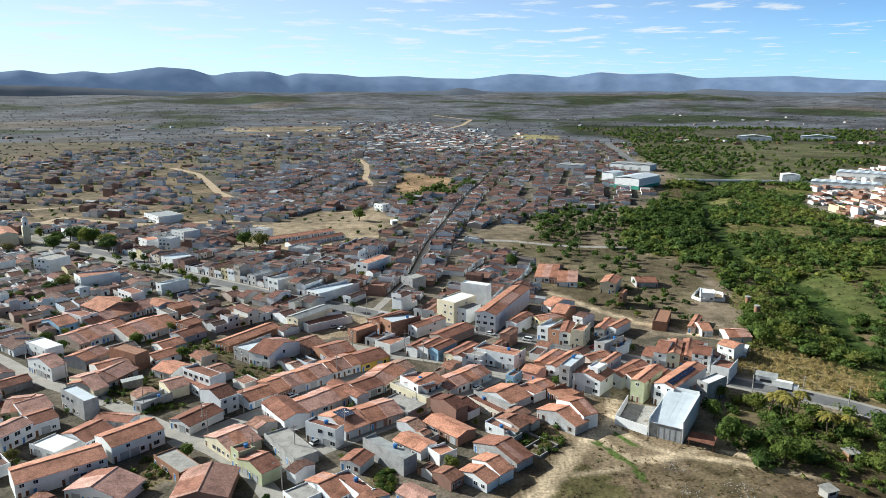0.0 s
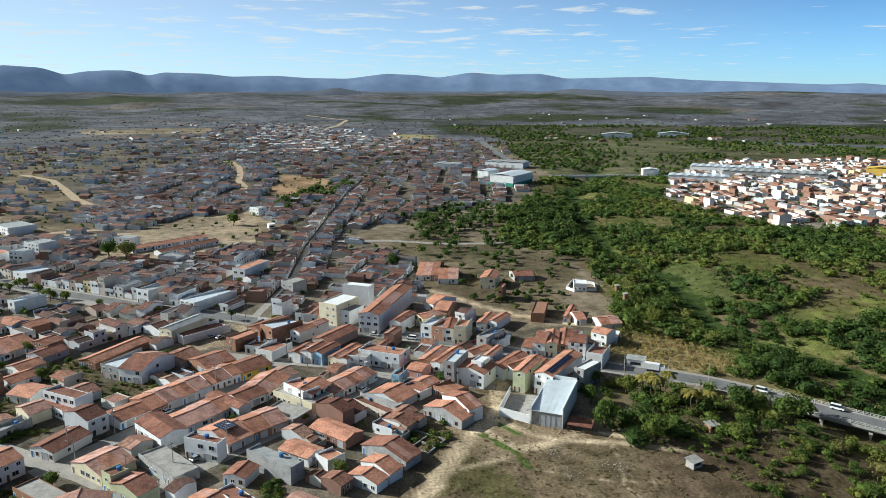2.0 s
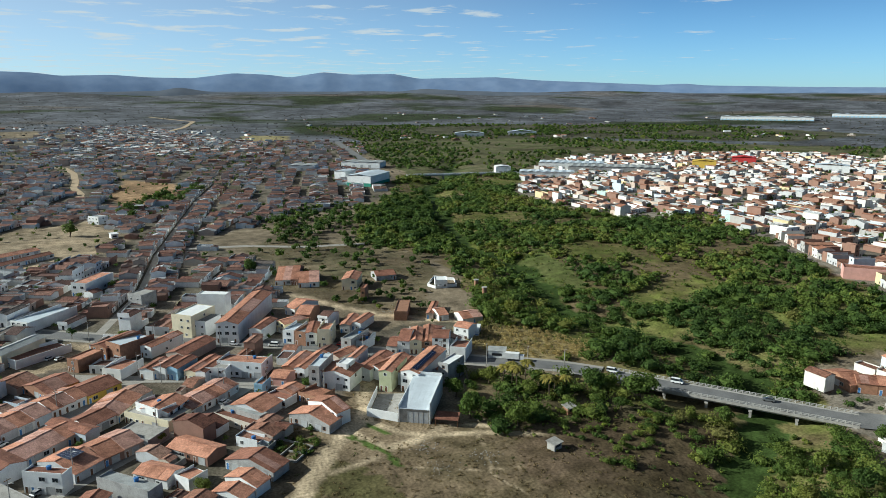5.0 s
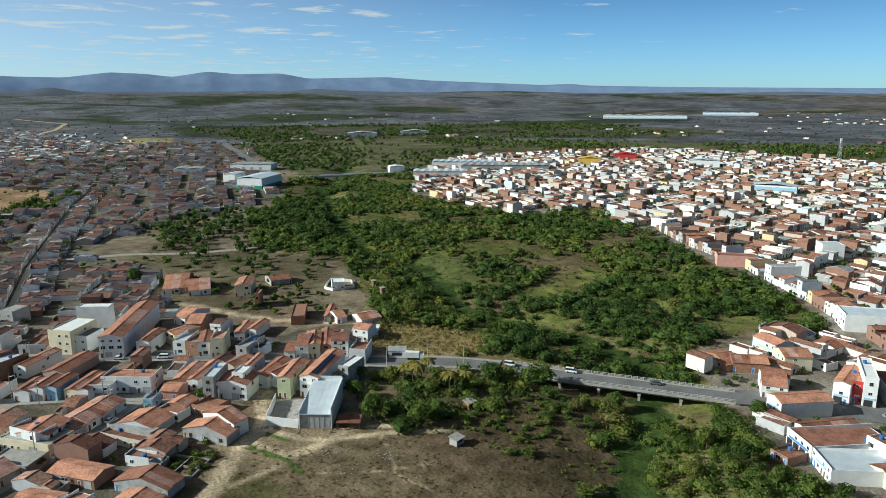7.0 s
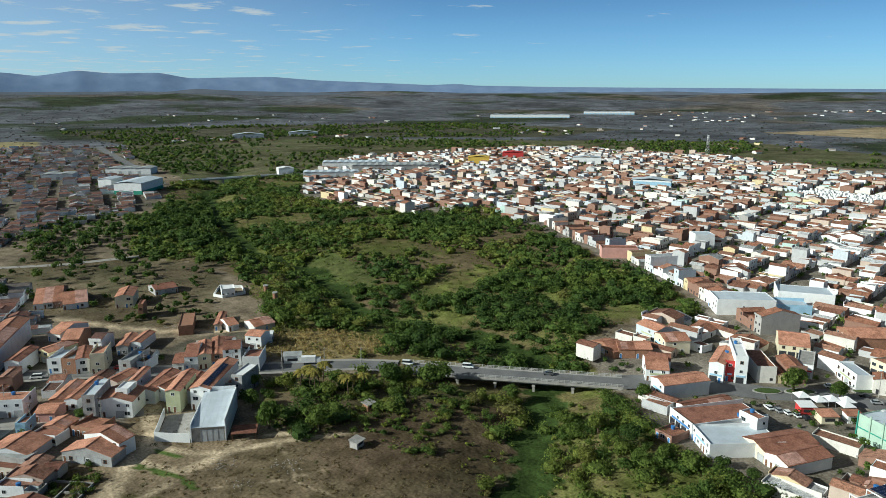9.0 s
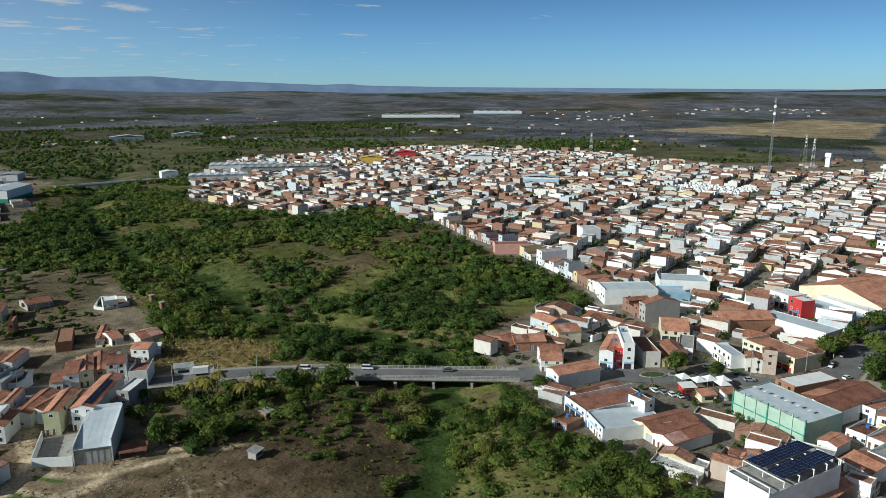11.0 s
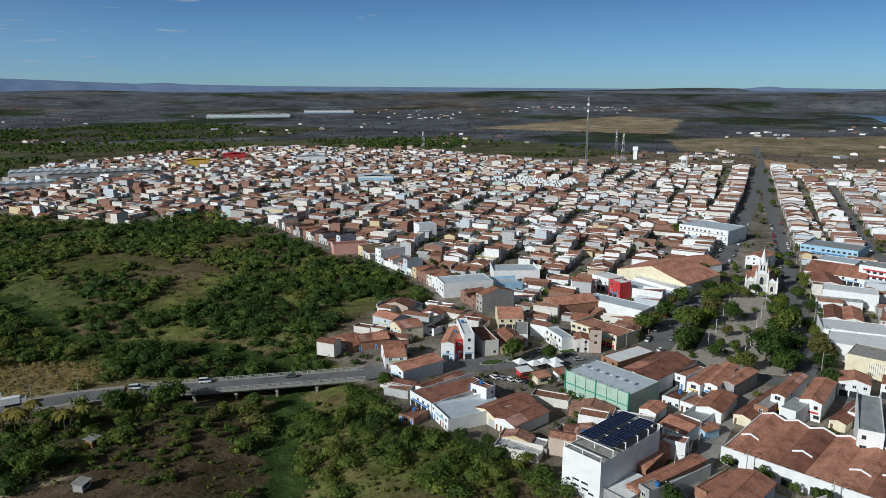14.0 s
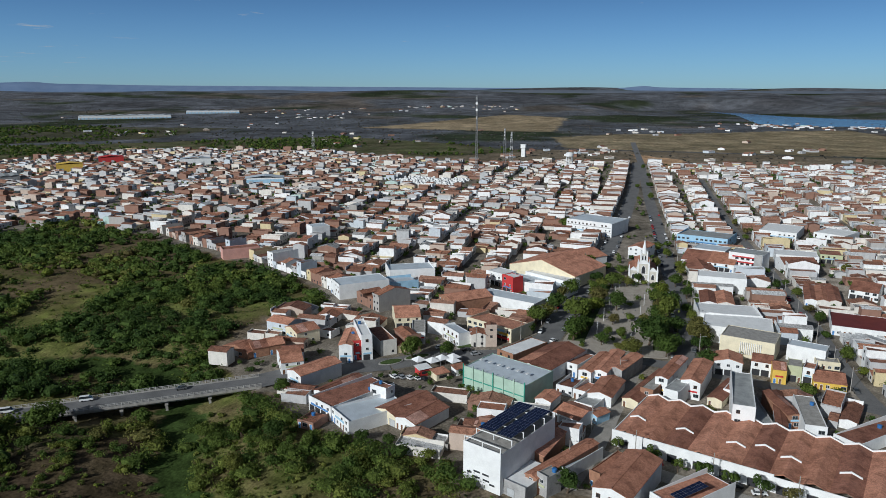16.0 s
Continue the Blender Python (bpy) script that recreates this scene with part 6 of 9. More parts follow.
house(279.9, -48.2, -91, 11.2, 13.2, 1, "ridge", "east", YELLOW, TILE, "cream-yellow bungalow with an orange tile roof", height=3.2)
house(301.0, -50.3, -89, 8.6, 6.7, 1, "flat", "east", CREAM, CONCRETE, "long beige walled store", height=3.2)
house(171.8, 53.1, -108, 12.7, 29.6, 4, "flat", "east", WHITE, CONCRETE, "white four-storey building with solar panels on the roof", height=12.0, plain=True)
house(348.0, -70.1, -95, 24.8, 29.4, 1, "shed", "east", WHITE, OXIDE, "large hall with a dark red sheet-metal roof", height=4.0)
house(231.6, 180.1, -103, 15.2, 7.8, 1, "gable", "east", BRICK, TILE, "single-storey bare brick house under orange clay tiles", height=3.0)
house(234.8, 169.6, -41, 6.9, 9.8, 1, "ridge", "east", BRICK, TILE_DARK, "single-storey plastered row house under dark red-brown tiles", height=4.0)
house(240.1, 165.0, -41, 6.9, 9.8, 1, "ridge", "east", BRICK, TILE, "single-storey plastered row house under orange clay tiles", height=4.2)
house(230.6, 151.4, -57, 8.9, 8.4, 2, "ridge", "east", WHITE, TILE_DARK, "two-storey white house under dark red-brown tiles", height=6.0)
house(260.1, 178.1, -99, 12.9, 9.3, 2, "ridge", "east", M["east", "wall", False], TILE, "two-storey plastered house under orange clay tiles", height=6.0)
house(253.6, 166.8, -122, 11.3, 11.1, 2, "gable", "east", CREAM, TILE, "two-storey cream house under orange clay tiles", height=6.0)
house(195.5, 118.7, -114, 12.7, 28.6, 2, "shed", "east", WHITE, TILE_DARK, "white riverside building with a stained brown tile roof", height=5.0)
house(190.0, 107.9, -125, 13.1, 23.9, 2, "shed", "east", WHITE, METAL, "white riverside building with a pale blue sheet roof", height=4.6)
house(209.5, 103.2, -102, 7.1, 5.2, 2, "shed", "east", WHITE, TILE, "two-storey white house under orange clay tiles", height=7.0)
house(212.7, 139.6, -113, 8.6, 19.1, 2, "gable", "east", WHITE, TILE, "white two-storey riverside house with tile roof", height=5.8)
house(204.8, 124.5, -109, 5.2, 19.8, 1, "gable", "east", M["east", "wall", False], TILE_DARK, "single-storey plastered house under dark red-brown tiles", height=4.0)
house(198.3, 95.1, -113, 9.8, 19.6, 1, "gable", "east", CREAM, TILE_DARK, "old crumbling house with a stained tile roof", height=4.0)
house(194.9, 86.4, -109, 8.8, 17.1, 1, "gable", "east", WHITE, TILE_DARK, "single-storey white house under dark red-brown tiles", height=4.0)
house(186.9, 41.3, -100, 5.2, 17.8, 2, "gable", "east", BRICK, TILE, "two-storey bare brick house under orange clay tiles", height=5.0)
house(174.6, 39.6, -116, 4.0, 29.3, 2, "gable", "east", BRICK, TILE, "two-storey bare brick house under orange clay tiles", height=5.0)
house(170.3, 43.7, -111, 8.6, 14.6, 1, "flat", "east", GREY, WHITE, "single-storey grey rendered house under a bright white flat roof", height=4.0)
house(183.5, 33.0, -116, 3.0, 18.9, 1, "shed", "east", WHITE, METAL, "single-storey white house under a pale sheet-metal roof", height=4.0)
house(174.0, 36.4, -120, 3.8, 6.0, 2, "flat", "east", GREY, CONCRETE, "two-storey grey rendered house under a bare concrete roof", height=6.0)
house(182.9, 23.4, -113, 3.5, 15.9, 1, "flat", "east", BRICK, TILE, "single-storey bare brick house under orange clay tiles", height=4.5)
house(170.8, 17.4, -105, 10.4, 24.6, 2, "gable", "east", WHITE, TILE, "large tiled shed with a glass strip in the roof", height=6.8)
house(218.1, 38.1, -114, 10.1, 10.9, 1, "ridge", "east", WHITE, TILE, "single-storey white house under orange clay tiles", height=3.4)
house(227.1, 48.1, -102, 6.0, 8.7, 1, "gable", "east", M["east", "wall", False], TILE, "single-storey plastered house under orange clay tiles", height=3.5)
house(228.9, 34.3, -106, 7.4, 10.0, 1, "shed", "east", WHITE, METAL_GREY, "single-storey white house under a grey sheet roof", height=3.2)
house(223.0, 30.3, -122, 4.2, 6.5, 1, "gable", "east", PALE_BLUE, TILE, "single-storey pale blue house under orange clay tiles", height=3.0)


house(-93.9, 379.3, -35, 8.3, 14.8, 2, "shed", "west", WHITE, METAL_GREY, "two-storey white house under a grey sheet roof", height=7.0)
house(-48.8, 416.4, -30, 8.5, 25.5, 2, "flat", "west", WHITE, TILE, "two-storey white house under orange clay tiles", height=7.0)
house(-19.8, 382.3, -43, 9.0, 10.5, 2, "flat", "west", GREY, CONCRETE, "two-storey grey rendered house under a bare concrete roof", height=7.0)
house(-245.7, 422.0, -24, 14.5, 14.5, 3, "flat", "west", WHITE, CONCRETE, "three-storey white house under a bare concrete roof", height=8.0)
house(-206.5, 387.4, -47, 12.0, 21.1, 2, "shed", "west", WHITE, TILE, "two-storey white house under orange clay tiles", height=7.0)
house(-283.4, 523.5, -45, 21.5, 16.9, 2, "flat", "west", WHITE, METAL_GREY, "two-storey white house under a grey sheet roof", height=6.0)
house(-212.0, 490.6, -44, 13.9, 10.2, 2, "flat", "west", WHITE, TILE, "two-storey white house under orange clay tiles", height=6.0)
house(-194.2, 483.9, -22, 10.1, 9.9, 3, "flat", "west", WHITE, METAL_GREY, "three-storey white house under a grey sheet roof", height=8.0)
house(-194.3, 510.1, -35, 14.8, 14.1, 3, "flat", "west", WHITE, METAL_GREY, "three-storey white house under a grey sheet roof", height=8.0)
house(-245.6, 589.4, -44, 27.4, 21.4, 2, "flat", "west", WHITE, METAL_GREY, "two-storey white house under a grey sheet roof", height=6.0)
house(-175.2, 438.1, -37, 12.7, 18.5, 2, "shed", "west", WHITE, METAL, "two-storey white house under a pale sheet-metal roof", height=5.0)
house(-155.0, 373.1, -38, 5.6, 16.7, 2, "shed", "west", WHITE, METAL, "two-storey white house under a pale sheet-metal roof", height=6.0)
house(-140.5, 527.6, -25, 14.0, 10.0, 2, "flat", "west", WHITE, METAL_GREY, "two-storey white house under a grey sheet roof", height=6.0)
house(-58.9, 646.8, -46, 12.0, 10.0, 2, "flat", "west", WHITE, METAL_GREY, "three-storey white house under a grey sheet roof", height=6.0)
house(391.6, 86.5, -111, 45.1, 34.9, 2, "gable", "east", CREAM, TILE, "long cream market hall with orange tiles", height=7.0, plain=True)
house(380.4, 81.9, -118, 29.1, 13.2, 2, "flat", "east", WHITE, WHITE, "two-storey white house under a bright white flat roof", height=6.0, plain=True)
house(366.7, 85.2, -106, 38.6, 15.8, 2, "flat", "east", WHITE, METAL, "long white warehouse with a grey parapet", height=5.0, plain=True)
house(363.2, 98.7, -123, 8.8, 7.4, 3, "flat", "east", RED, WHITE, "tall red and white shop front tower", height=9.0)
house(375.4, 110.2, -116, 12.2, 12.6, 2, "flat", "east", WHITE, WHITE, "two-storey white house under a bright white flat roof", height=7.0)
house(322.1, 119.8, -132, 14.4, 23.6, 2, "gable", "east", BRICK, TILE, "two-storey bare brick house under orange clay tiles", height=6.0)
house(333.0, 91.7, -105, 33.3, 13.0, 2, "flat", "east", WHITE, METAL, "white hall with a broad pale sheet roof", height=5.5, plain=True)
house(291.7, 87.6, -112, 25.5, 16.0, 2, "shed", "east", CREAM, TILE, "cream corner supermarket with bright signs", height=6.0)
house(278.7, 101.3, -130, 14.5, 6.7, 2, "shed", "east", WHITE, METAL, "two-storey white house under a pale sheet-metal roof", height=6.0)
house(536.8, 82.9, -107, 37.8, 30.5, 3, "flat", "east", WHITE, METAL, "long white hotel building with window bands", height=10.0)
house(440.3, 79.9, -126, 24.3, 22.2, 2, "gable", "east", WHITE, TILE, "two-storey white house under orange clay tiles", height=5.0)
house(466.0, 40.6, -107, 10.8, 18.5, 3, "gable", "east", WHITE, TILE, "white hall with orange tiles behind the church", height=8.0)
house(340.1, -14.7, -82, 27.6, 22.3, 2, "shed", "east", WHITE, WHITE, "long white commercial building on the avenue", height=7.0, plain=True)
house(319.3, -17.0, -92, 28.9, 22.2, 2, "flat", "east", WHITE, WHITE, "long white building with a flat white roof", height=7.0, plain=True)
house(404.0, -11.3, -89, 25.1, 15.8, 3, "flat", "east", WHITE, WHITE, "three-storey white house under a bright white flat roof", height=8.0, plain=True)
house(364.4, -5.1, -87, 7.9, 22.1, 2, "gable", "east", M["east", "wall", False], TILE_DARK, "two-storey plastered row house under dark red-brown tiles", height=5.0)
house(364.9, -13.0, -87, 7.9, 22.1, 2, "gable", "east", M["east", "wall", False], TILE, "two-storey plastered row house under orange clay tiles", height=5.2)
house(456.5, -24.7, -107, 19.6, 17.6, 4, "flat", "east", WHITE, METAL_GREY, "white apartment building with red balcony stripes", height=11.0, plain=True)
house(522.3, 1.2, -103, 34.8, 30.4, 2, "shed", "east", PALE_BLUE, METAL_GREY, "pale blue shop building with sloping dark roof", height=7.0)
house(488.7, -3.6, -103, 20.9, 19.1, 2, "flat", "east", WHITE, METAL, "two-storey white house under a pale sheet-metal roof", height=5.0)
house(456.4, 4.5, -102, 15.9, 28.2, 2, "ridge", "east", WHITE, TILE_DARK, "two-storey white row house under dark red-brown tiles", height=5.0)
house(452.9, -11.1, -102, 15.9, 28.2, 2, "ridge", "east", WHITE, TILE, "two-storey white row house under orange clay tiles", height=5.2)
house(433.0, -1.8, -79, 15.3, 25.5, 1, "gable", "east", WHITE, TILE_DARK, "single-storey white house under dark red-brown tiles", height=4.0)
house(462.6, -56.5, -77, 19.9, 18.3, 2, "ridge", "east", WHITE, TILE_DARK, "two-storey white house under dark red-brown tiles", height=6.0)
house(484.3, -56.2, -91, 24.7, 19.4, 2, "flat", "east", WHITE, WHITE, "two-storey white house under a bright white flat roof", height=6.0)
house(565.1, -50.6, -104, 25.7, 36.7, 2, "flat", "east", WHITE, WHITE, "two-storey white house under a bright white flat roof", height=6.0)
house(568.1, -84.7, -119, 21.3, 27.9, 2, "flat", "east", WHITE, WHITE, "two-storey white house under a bright white flat roof", height=6.0)
house(499.2, -77.5, -91, 12.8, 17.7, 2, "flat", "east", LIME, TILE_DARK, "two-storey pale green house under dark red-brown tiles", height=5.0)
house(391.6, -54.0, -94, 5.5, 30.4, 1, "gable", "east", M["east", "wall", False], TILE_DARK, "single-storey plastered row house under dark red-brown tiles", height=4.0)
house(391.2, -59.5, -94, 5.5, 30.4, 1, "gable", "east", M["east", "wall", False], TILE, "single-storey plastered row house under orange clay tiles", height=4.2)
house(390.9, -65.0, -94, 5.5, 30.4, 1, "gable", "east", M["east", "wall", False], TILE_DARK, "single-storey plastered row house under dark red-brown tiles", height=4.5)
house(414.9, -81.4, -108, 13.6, 20.4, 2, "ridge", "east", WHITE, TILE_DARK, "two-storey white house under dark red-brown tiles", height=5.0)
house(303.3, -20.2, -102, 21.2, 17.2, 3, "flat", "east", CREAM, CONCRETE, "ribbed cream building with a flat grey roof", height=8.0, plain=True)
house(307.0, -42.7, -105, 14.4, 9.7, 2, "flat", "east", WHITE, METAL, "long white wall building beside the avenue", height=6.0, plain=True)
house(230.8, -16.5, -90, 6.9, 34.0, 3, "shed", "east", WHITE, METAL_GREY, "tall narrow white apartment block with grey sheet roof", height=10.0)
house(231.7, -23.9, -78, 5.3, 30.8, 1, "shed", "east", GREY, METAL_GREY, "shed with a dark grey patched sheet roof", height=4.0)
house(230.3, -28.2, -91, 3.1, 32.8, 1, "gable", "east", M["east", "wall", False], TILE_DARK, "single-storey plastered house under dark red-brown tiles", height=4.0)
house(241.8, -32.8, -69, 4.6, 19.1, 2, "gable", "east", BRICK, TILE_DARK, "two-storey bare brick house under dark red-brown tiles", height=5.0)
house(232.1, -37.8, -87, 6.4, 24.9, 2, "flat", "east", WHITE, CONCRETE, "white house with a stepped concrete roof terrace", height=6.0)
house(230.5, -45.9, -131, 8.1, 27.6, 1, "shed", "east", WHITE, TILE_DARK, "single-storey white house under dark red-brown tiles", height=4.0)


# ---- landmarks ----
def labelled(text):
    return next(o for o in scene.objects if o.get("label") == text)


def arch(w, h, deep=.12):
    """A pointed arch: a dark opening in a white surround."""
    s = Shape()
    for k, (ww, hh, d) in enumerate(((w + .5, h + .35, 0.0), (w, h, deep))):
        pts = [(-ww / 2, -d - .05, 0), (ww / 2, -d - .05, 0), (ww / 2, -d - .05, hh * .62), (ww * .3, -d - .05, hh * .84), (0, -d - .05, hh),
               (-ww * .3, -d - .05, hh * .84), (-ww / 2, -d - .05, hh * .62)]
        s.face(pts, k)
        back = [(x, .02, z) for x, _, z in pts]
        for i in range(len(pts)):
            j = (i + 1) % len(pts)
            s.face([pts[j], pts[i], back[i], back[j]], k)
    return s


def prism(w, h, y0, y1, z):
    s = Shape()
    a, b = [(-w / 2, y0, z), (w / 2, y0, z), (0, y0, z + h)], [(-w / 2, y1, z), (w / 2, y1, z), (0, y1, z + h)]
    s.face(a)
    s.face(b[::-1])
    s.face([a[1], b[1], b[2], a[2]])
    s.face([b[0], a[0], a[2], b[2]])
    return s


def spike(r, z0, z1, n=4):
    s = Shape()
    s.tube(0, 0, z0, z1, r, .04, n)
    return s


def church():
    c = thing("church", "white and cream neo-gothic church with a tall pointed spire", "church", pose(410, 31, 0, 0, 0, -83))
    walls, roof = gable_pair(8.5, 26, 9, False)
    part("nave", walls, STONE, c, at=pose(0, 1.5, 0))
    part("nave_roof", roof, TILE, c, at=pose(0, 1.5, 0))
    for s in (-1, 1):
        part("aisle", Shape().box(-1.7, 1.5, 0, 1.7, 26, 5.6), STONE, c, at=pose(s * 5.9, 0, 0))
        hi, lo = (7.4, 5.7) if s < 0 else (7.4, 5.7)
        q = [(-2.0, 1.4, lo), (1.75, 1.4, hi), (1.75, 26.2, hi), (-2.0, 26.2, lo)] if s < 0 else [(-1.75, 1.4, hi), (2.0, 1.4, lo), (2.0, 26.2, lo), (-1.75, 26.2, hi)]
        part("aisle_roof", Shape().slab(q, .15), TILE, c, at=pose(s * 5.9, 0, 0))
        part("side_bay", Shape().box(-2.4, 0, 0, 2.4, 1.5, 7.0), STONE, c, at=pose(s * 5.4, 0, 0))
        part("side_gable", prism(4.8, 2.2, -.05, 1.5, 7.0), WHITE, c, at=pose(s * 5.4, 0, 0))
        part("side_window", arch(1.5, 3.2), [WHITE, DARK], c, at=pose(s * 5.4, -.02, 2.0))
        for x in (3.0, 7.8):
            part("buttress", Shape().box(-.45, -.5, 0, .45, .4, 8.0 if x > 4 else 11.5), WHITE, c, at=pose(s * x, 0, 0))
            part("pinnacle", spike(.5, 8.0 if x > 4 else 11.5, 10.6 if x > 4 else 14.2), WHITE, c, at=pose(s * x, -.05, 0))
    part("facade", Shape().box(-3.0, -.3, 0, 3.0, 2.6, 11.2), STONE, c)
    part("facade_gable", prism(6.0, 3.2, -.35, 2.6, 11.2), WHITE, c)
    part("door", arch(2.2, 4.4), [WHITE, DARK], c, at=pose(0, -.32, 0))
    part("rose_window", arch(2.0, 4.6), [WHITE, DARK], c, at=pose(0, -.32, 5.6))
    part("cornice", Shape().box(-3.15, -.42, 5.0, 3.15, -.3, 5.35), WHITE, c)
    part("tower", Shape().box(-1.8, -.2, 11.2, 1.8, 3.4, 17.2), STONE, c)
    for x in (-1.8, 1.8):
        for y in (-.2, 3.4):
            part("tower_pilaster", Shape().box(-.28, -.28, 11.2, .28, .28, 17.8), WHITE, c, at=pose(x, y, 0))
            part("tower_pinnacle", spike(.36, 17.8, 19.6), WHITE, c, at=pose(x, y, 0))
    for x in (-.75, .75):
        part("belfry_window", arch(.8, 3.0), [WHITE, DARK], c, at=pose(x, -.22, 13.4))
    part("spire", spike(1.75, 17.2, 25.2, 8), WHITE, c, at=pose(0, 1.6, 0))
    part("cross", Shape().box(-.07, 1.53, 25.0, .07, 1.67, 26.4).box(-.45, 1.53, 25.8, .45, 1.67, 25.95), STEEL, c)
    part("steps", Shape().box(-5, -3.0, 0, 5, -.5, .3).box(-4.2, -2.2, .3, 4.2, -.5, .6), CONCRETE, c)


def west_church():
    c = thing("church", "cream church with a domed bell tower and red roof", "church", pose(-303, 506, 0, 0, 0, 40))
    walls, roof = gable_pair(14, 34, 8, False)
    part("nave", walls, CREAM, c, at=pose(-12, 0, 0))
    part("nave_roof", roof, TILE, c, at=pose(-12, 0, 0))
    part("tower", Shape().box(-2.3, -2.3, 0, 2.3, 2.3, 13), CREAM, c)
    part("belfry", Shape().box(-1.8, -1.8, 13, 1.8, 1.8, 17), WHITE, c)
    for t in (0, 90, 180, 270):
        part("belfry_window", arch(1.0, 2.6), [WHITE, DARK], c, at=pose(0, 0, 13.6, 0, 0, t) @ pose(0, -1.82, 0))
    dome = Shape()
    for z0, z1, r0, r1 in ((17, 17.8, 1.6, 1.9), (17.8, 18.9, 1.9, 1.5), (18.9, 19.7, 1.5, .5), (19.7, 21.2, .12, .08)):
        dome.tube(0, 0, z0, z1, r0, r1, 10)
    part("dome", dome, WHITE, c)
    for k in range(5):
        part("pane", PANES[WINDOW_WOOD], None, part("window", WINDOW_WOOD, None, c, at=pose(-5, 4 + 6 * k, 3.2, 0, 0, 90)))


church()
west_church()
claim(62, 214, -56, 13, 20)
claim(410, 29, -83, 18, 30)
claim(-308, 500, 40, 34, 40)
claim(781, 270, 0, 72, 88)
claim(248, 116, -42, 20, 8)


def market_hall():
    """A long hall: seven gabled bays side by side behind one white street wall."""
    m = thing("market_hall", "long hall of tiled gabled bays behind a white wall", "hall", pose(210.0, 22.2, 0, 0, 0, -104.4))
    L, D, n = 76.0, 32.0, 10
    bay = L / n
    part("front_wall", Shape().box(0, 0, 0, L * .62, .3, 5.4), WHITE, m)
    part("front_wall", Shape().box(L * .62, 0, 0, L, .3, 4.7), WHITE, m)
    for x in (0, L - .3):
        part("side_wall", Shape().box(x, .3, 0, x + .3, D, 4.8), WHITE, m)
    for k in range(n):
        x0, x1 = k * bay + (.32 if k == 0 else 0), (k + 1) * bay - (.32 if k == n - 1 else 0)
        xm = (x0 + x1) / 2
        z, zt = 4.55, 4.55 + .36 * bay / 2
        s = Shape()
        s.slab([(x0, .35, z), (xm, .35, zt), (xm, D, zt), (x0, D, z)], .15)
        s.slab([(xm, .35, zt), (x1, .35, z), (x1, D, z), (xm, D, zt)], .15)
        part("roof_bay", s, TILE_DARK if k % 3 == 2 else TILE, m)
        g0 = Shape()
        g0.v = [(x0, D, 0), (x1, D, 0), (x1, D, z + .5), (xm, D, zt + .5), (x0, D, z + .5)]
        g0.v += [(x, D + .35, h) for x, _, h in g0.v]
        g0.f = [(0, 1, 2, 3, 4), (9, 8, 7, 6, 5)] + [(j, 5 + j, 5 + (j + 1) % 5, (j + 1) % 5) for j in range(5)]
        g0.s = [0] * 7
        part("rear_gable", g0, WHITE, m)
        if k in (0, 2, 4, 5, 6, 8):
            h = Shape()
            ym = 12 + 3 * (k % 2)
            for a, b in (((x0 + 1, z + .36), (xm, zt)), ((xm, zt), (x1 - 1, z + .36))):
                h.slab([(a[0], ym, a[1] + .5), (b[0], ym, b[1] + .5), (b[0], ym + .3, b[1] + .5), (a[0], ym + .3, a[1] + .5)], .6)
            part("fire_wall", h, WHITE, m)
        if k < 9:
            part("shutter", SHOP, None, m, at=pose(xm, -.01, 0))
    claim(210.0 + math.cos(radians(-104.4)) * L / 2, 22.2 + math.sin(radians(-104.4)) * L / 2, -104.4, L, D)


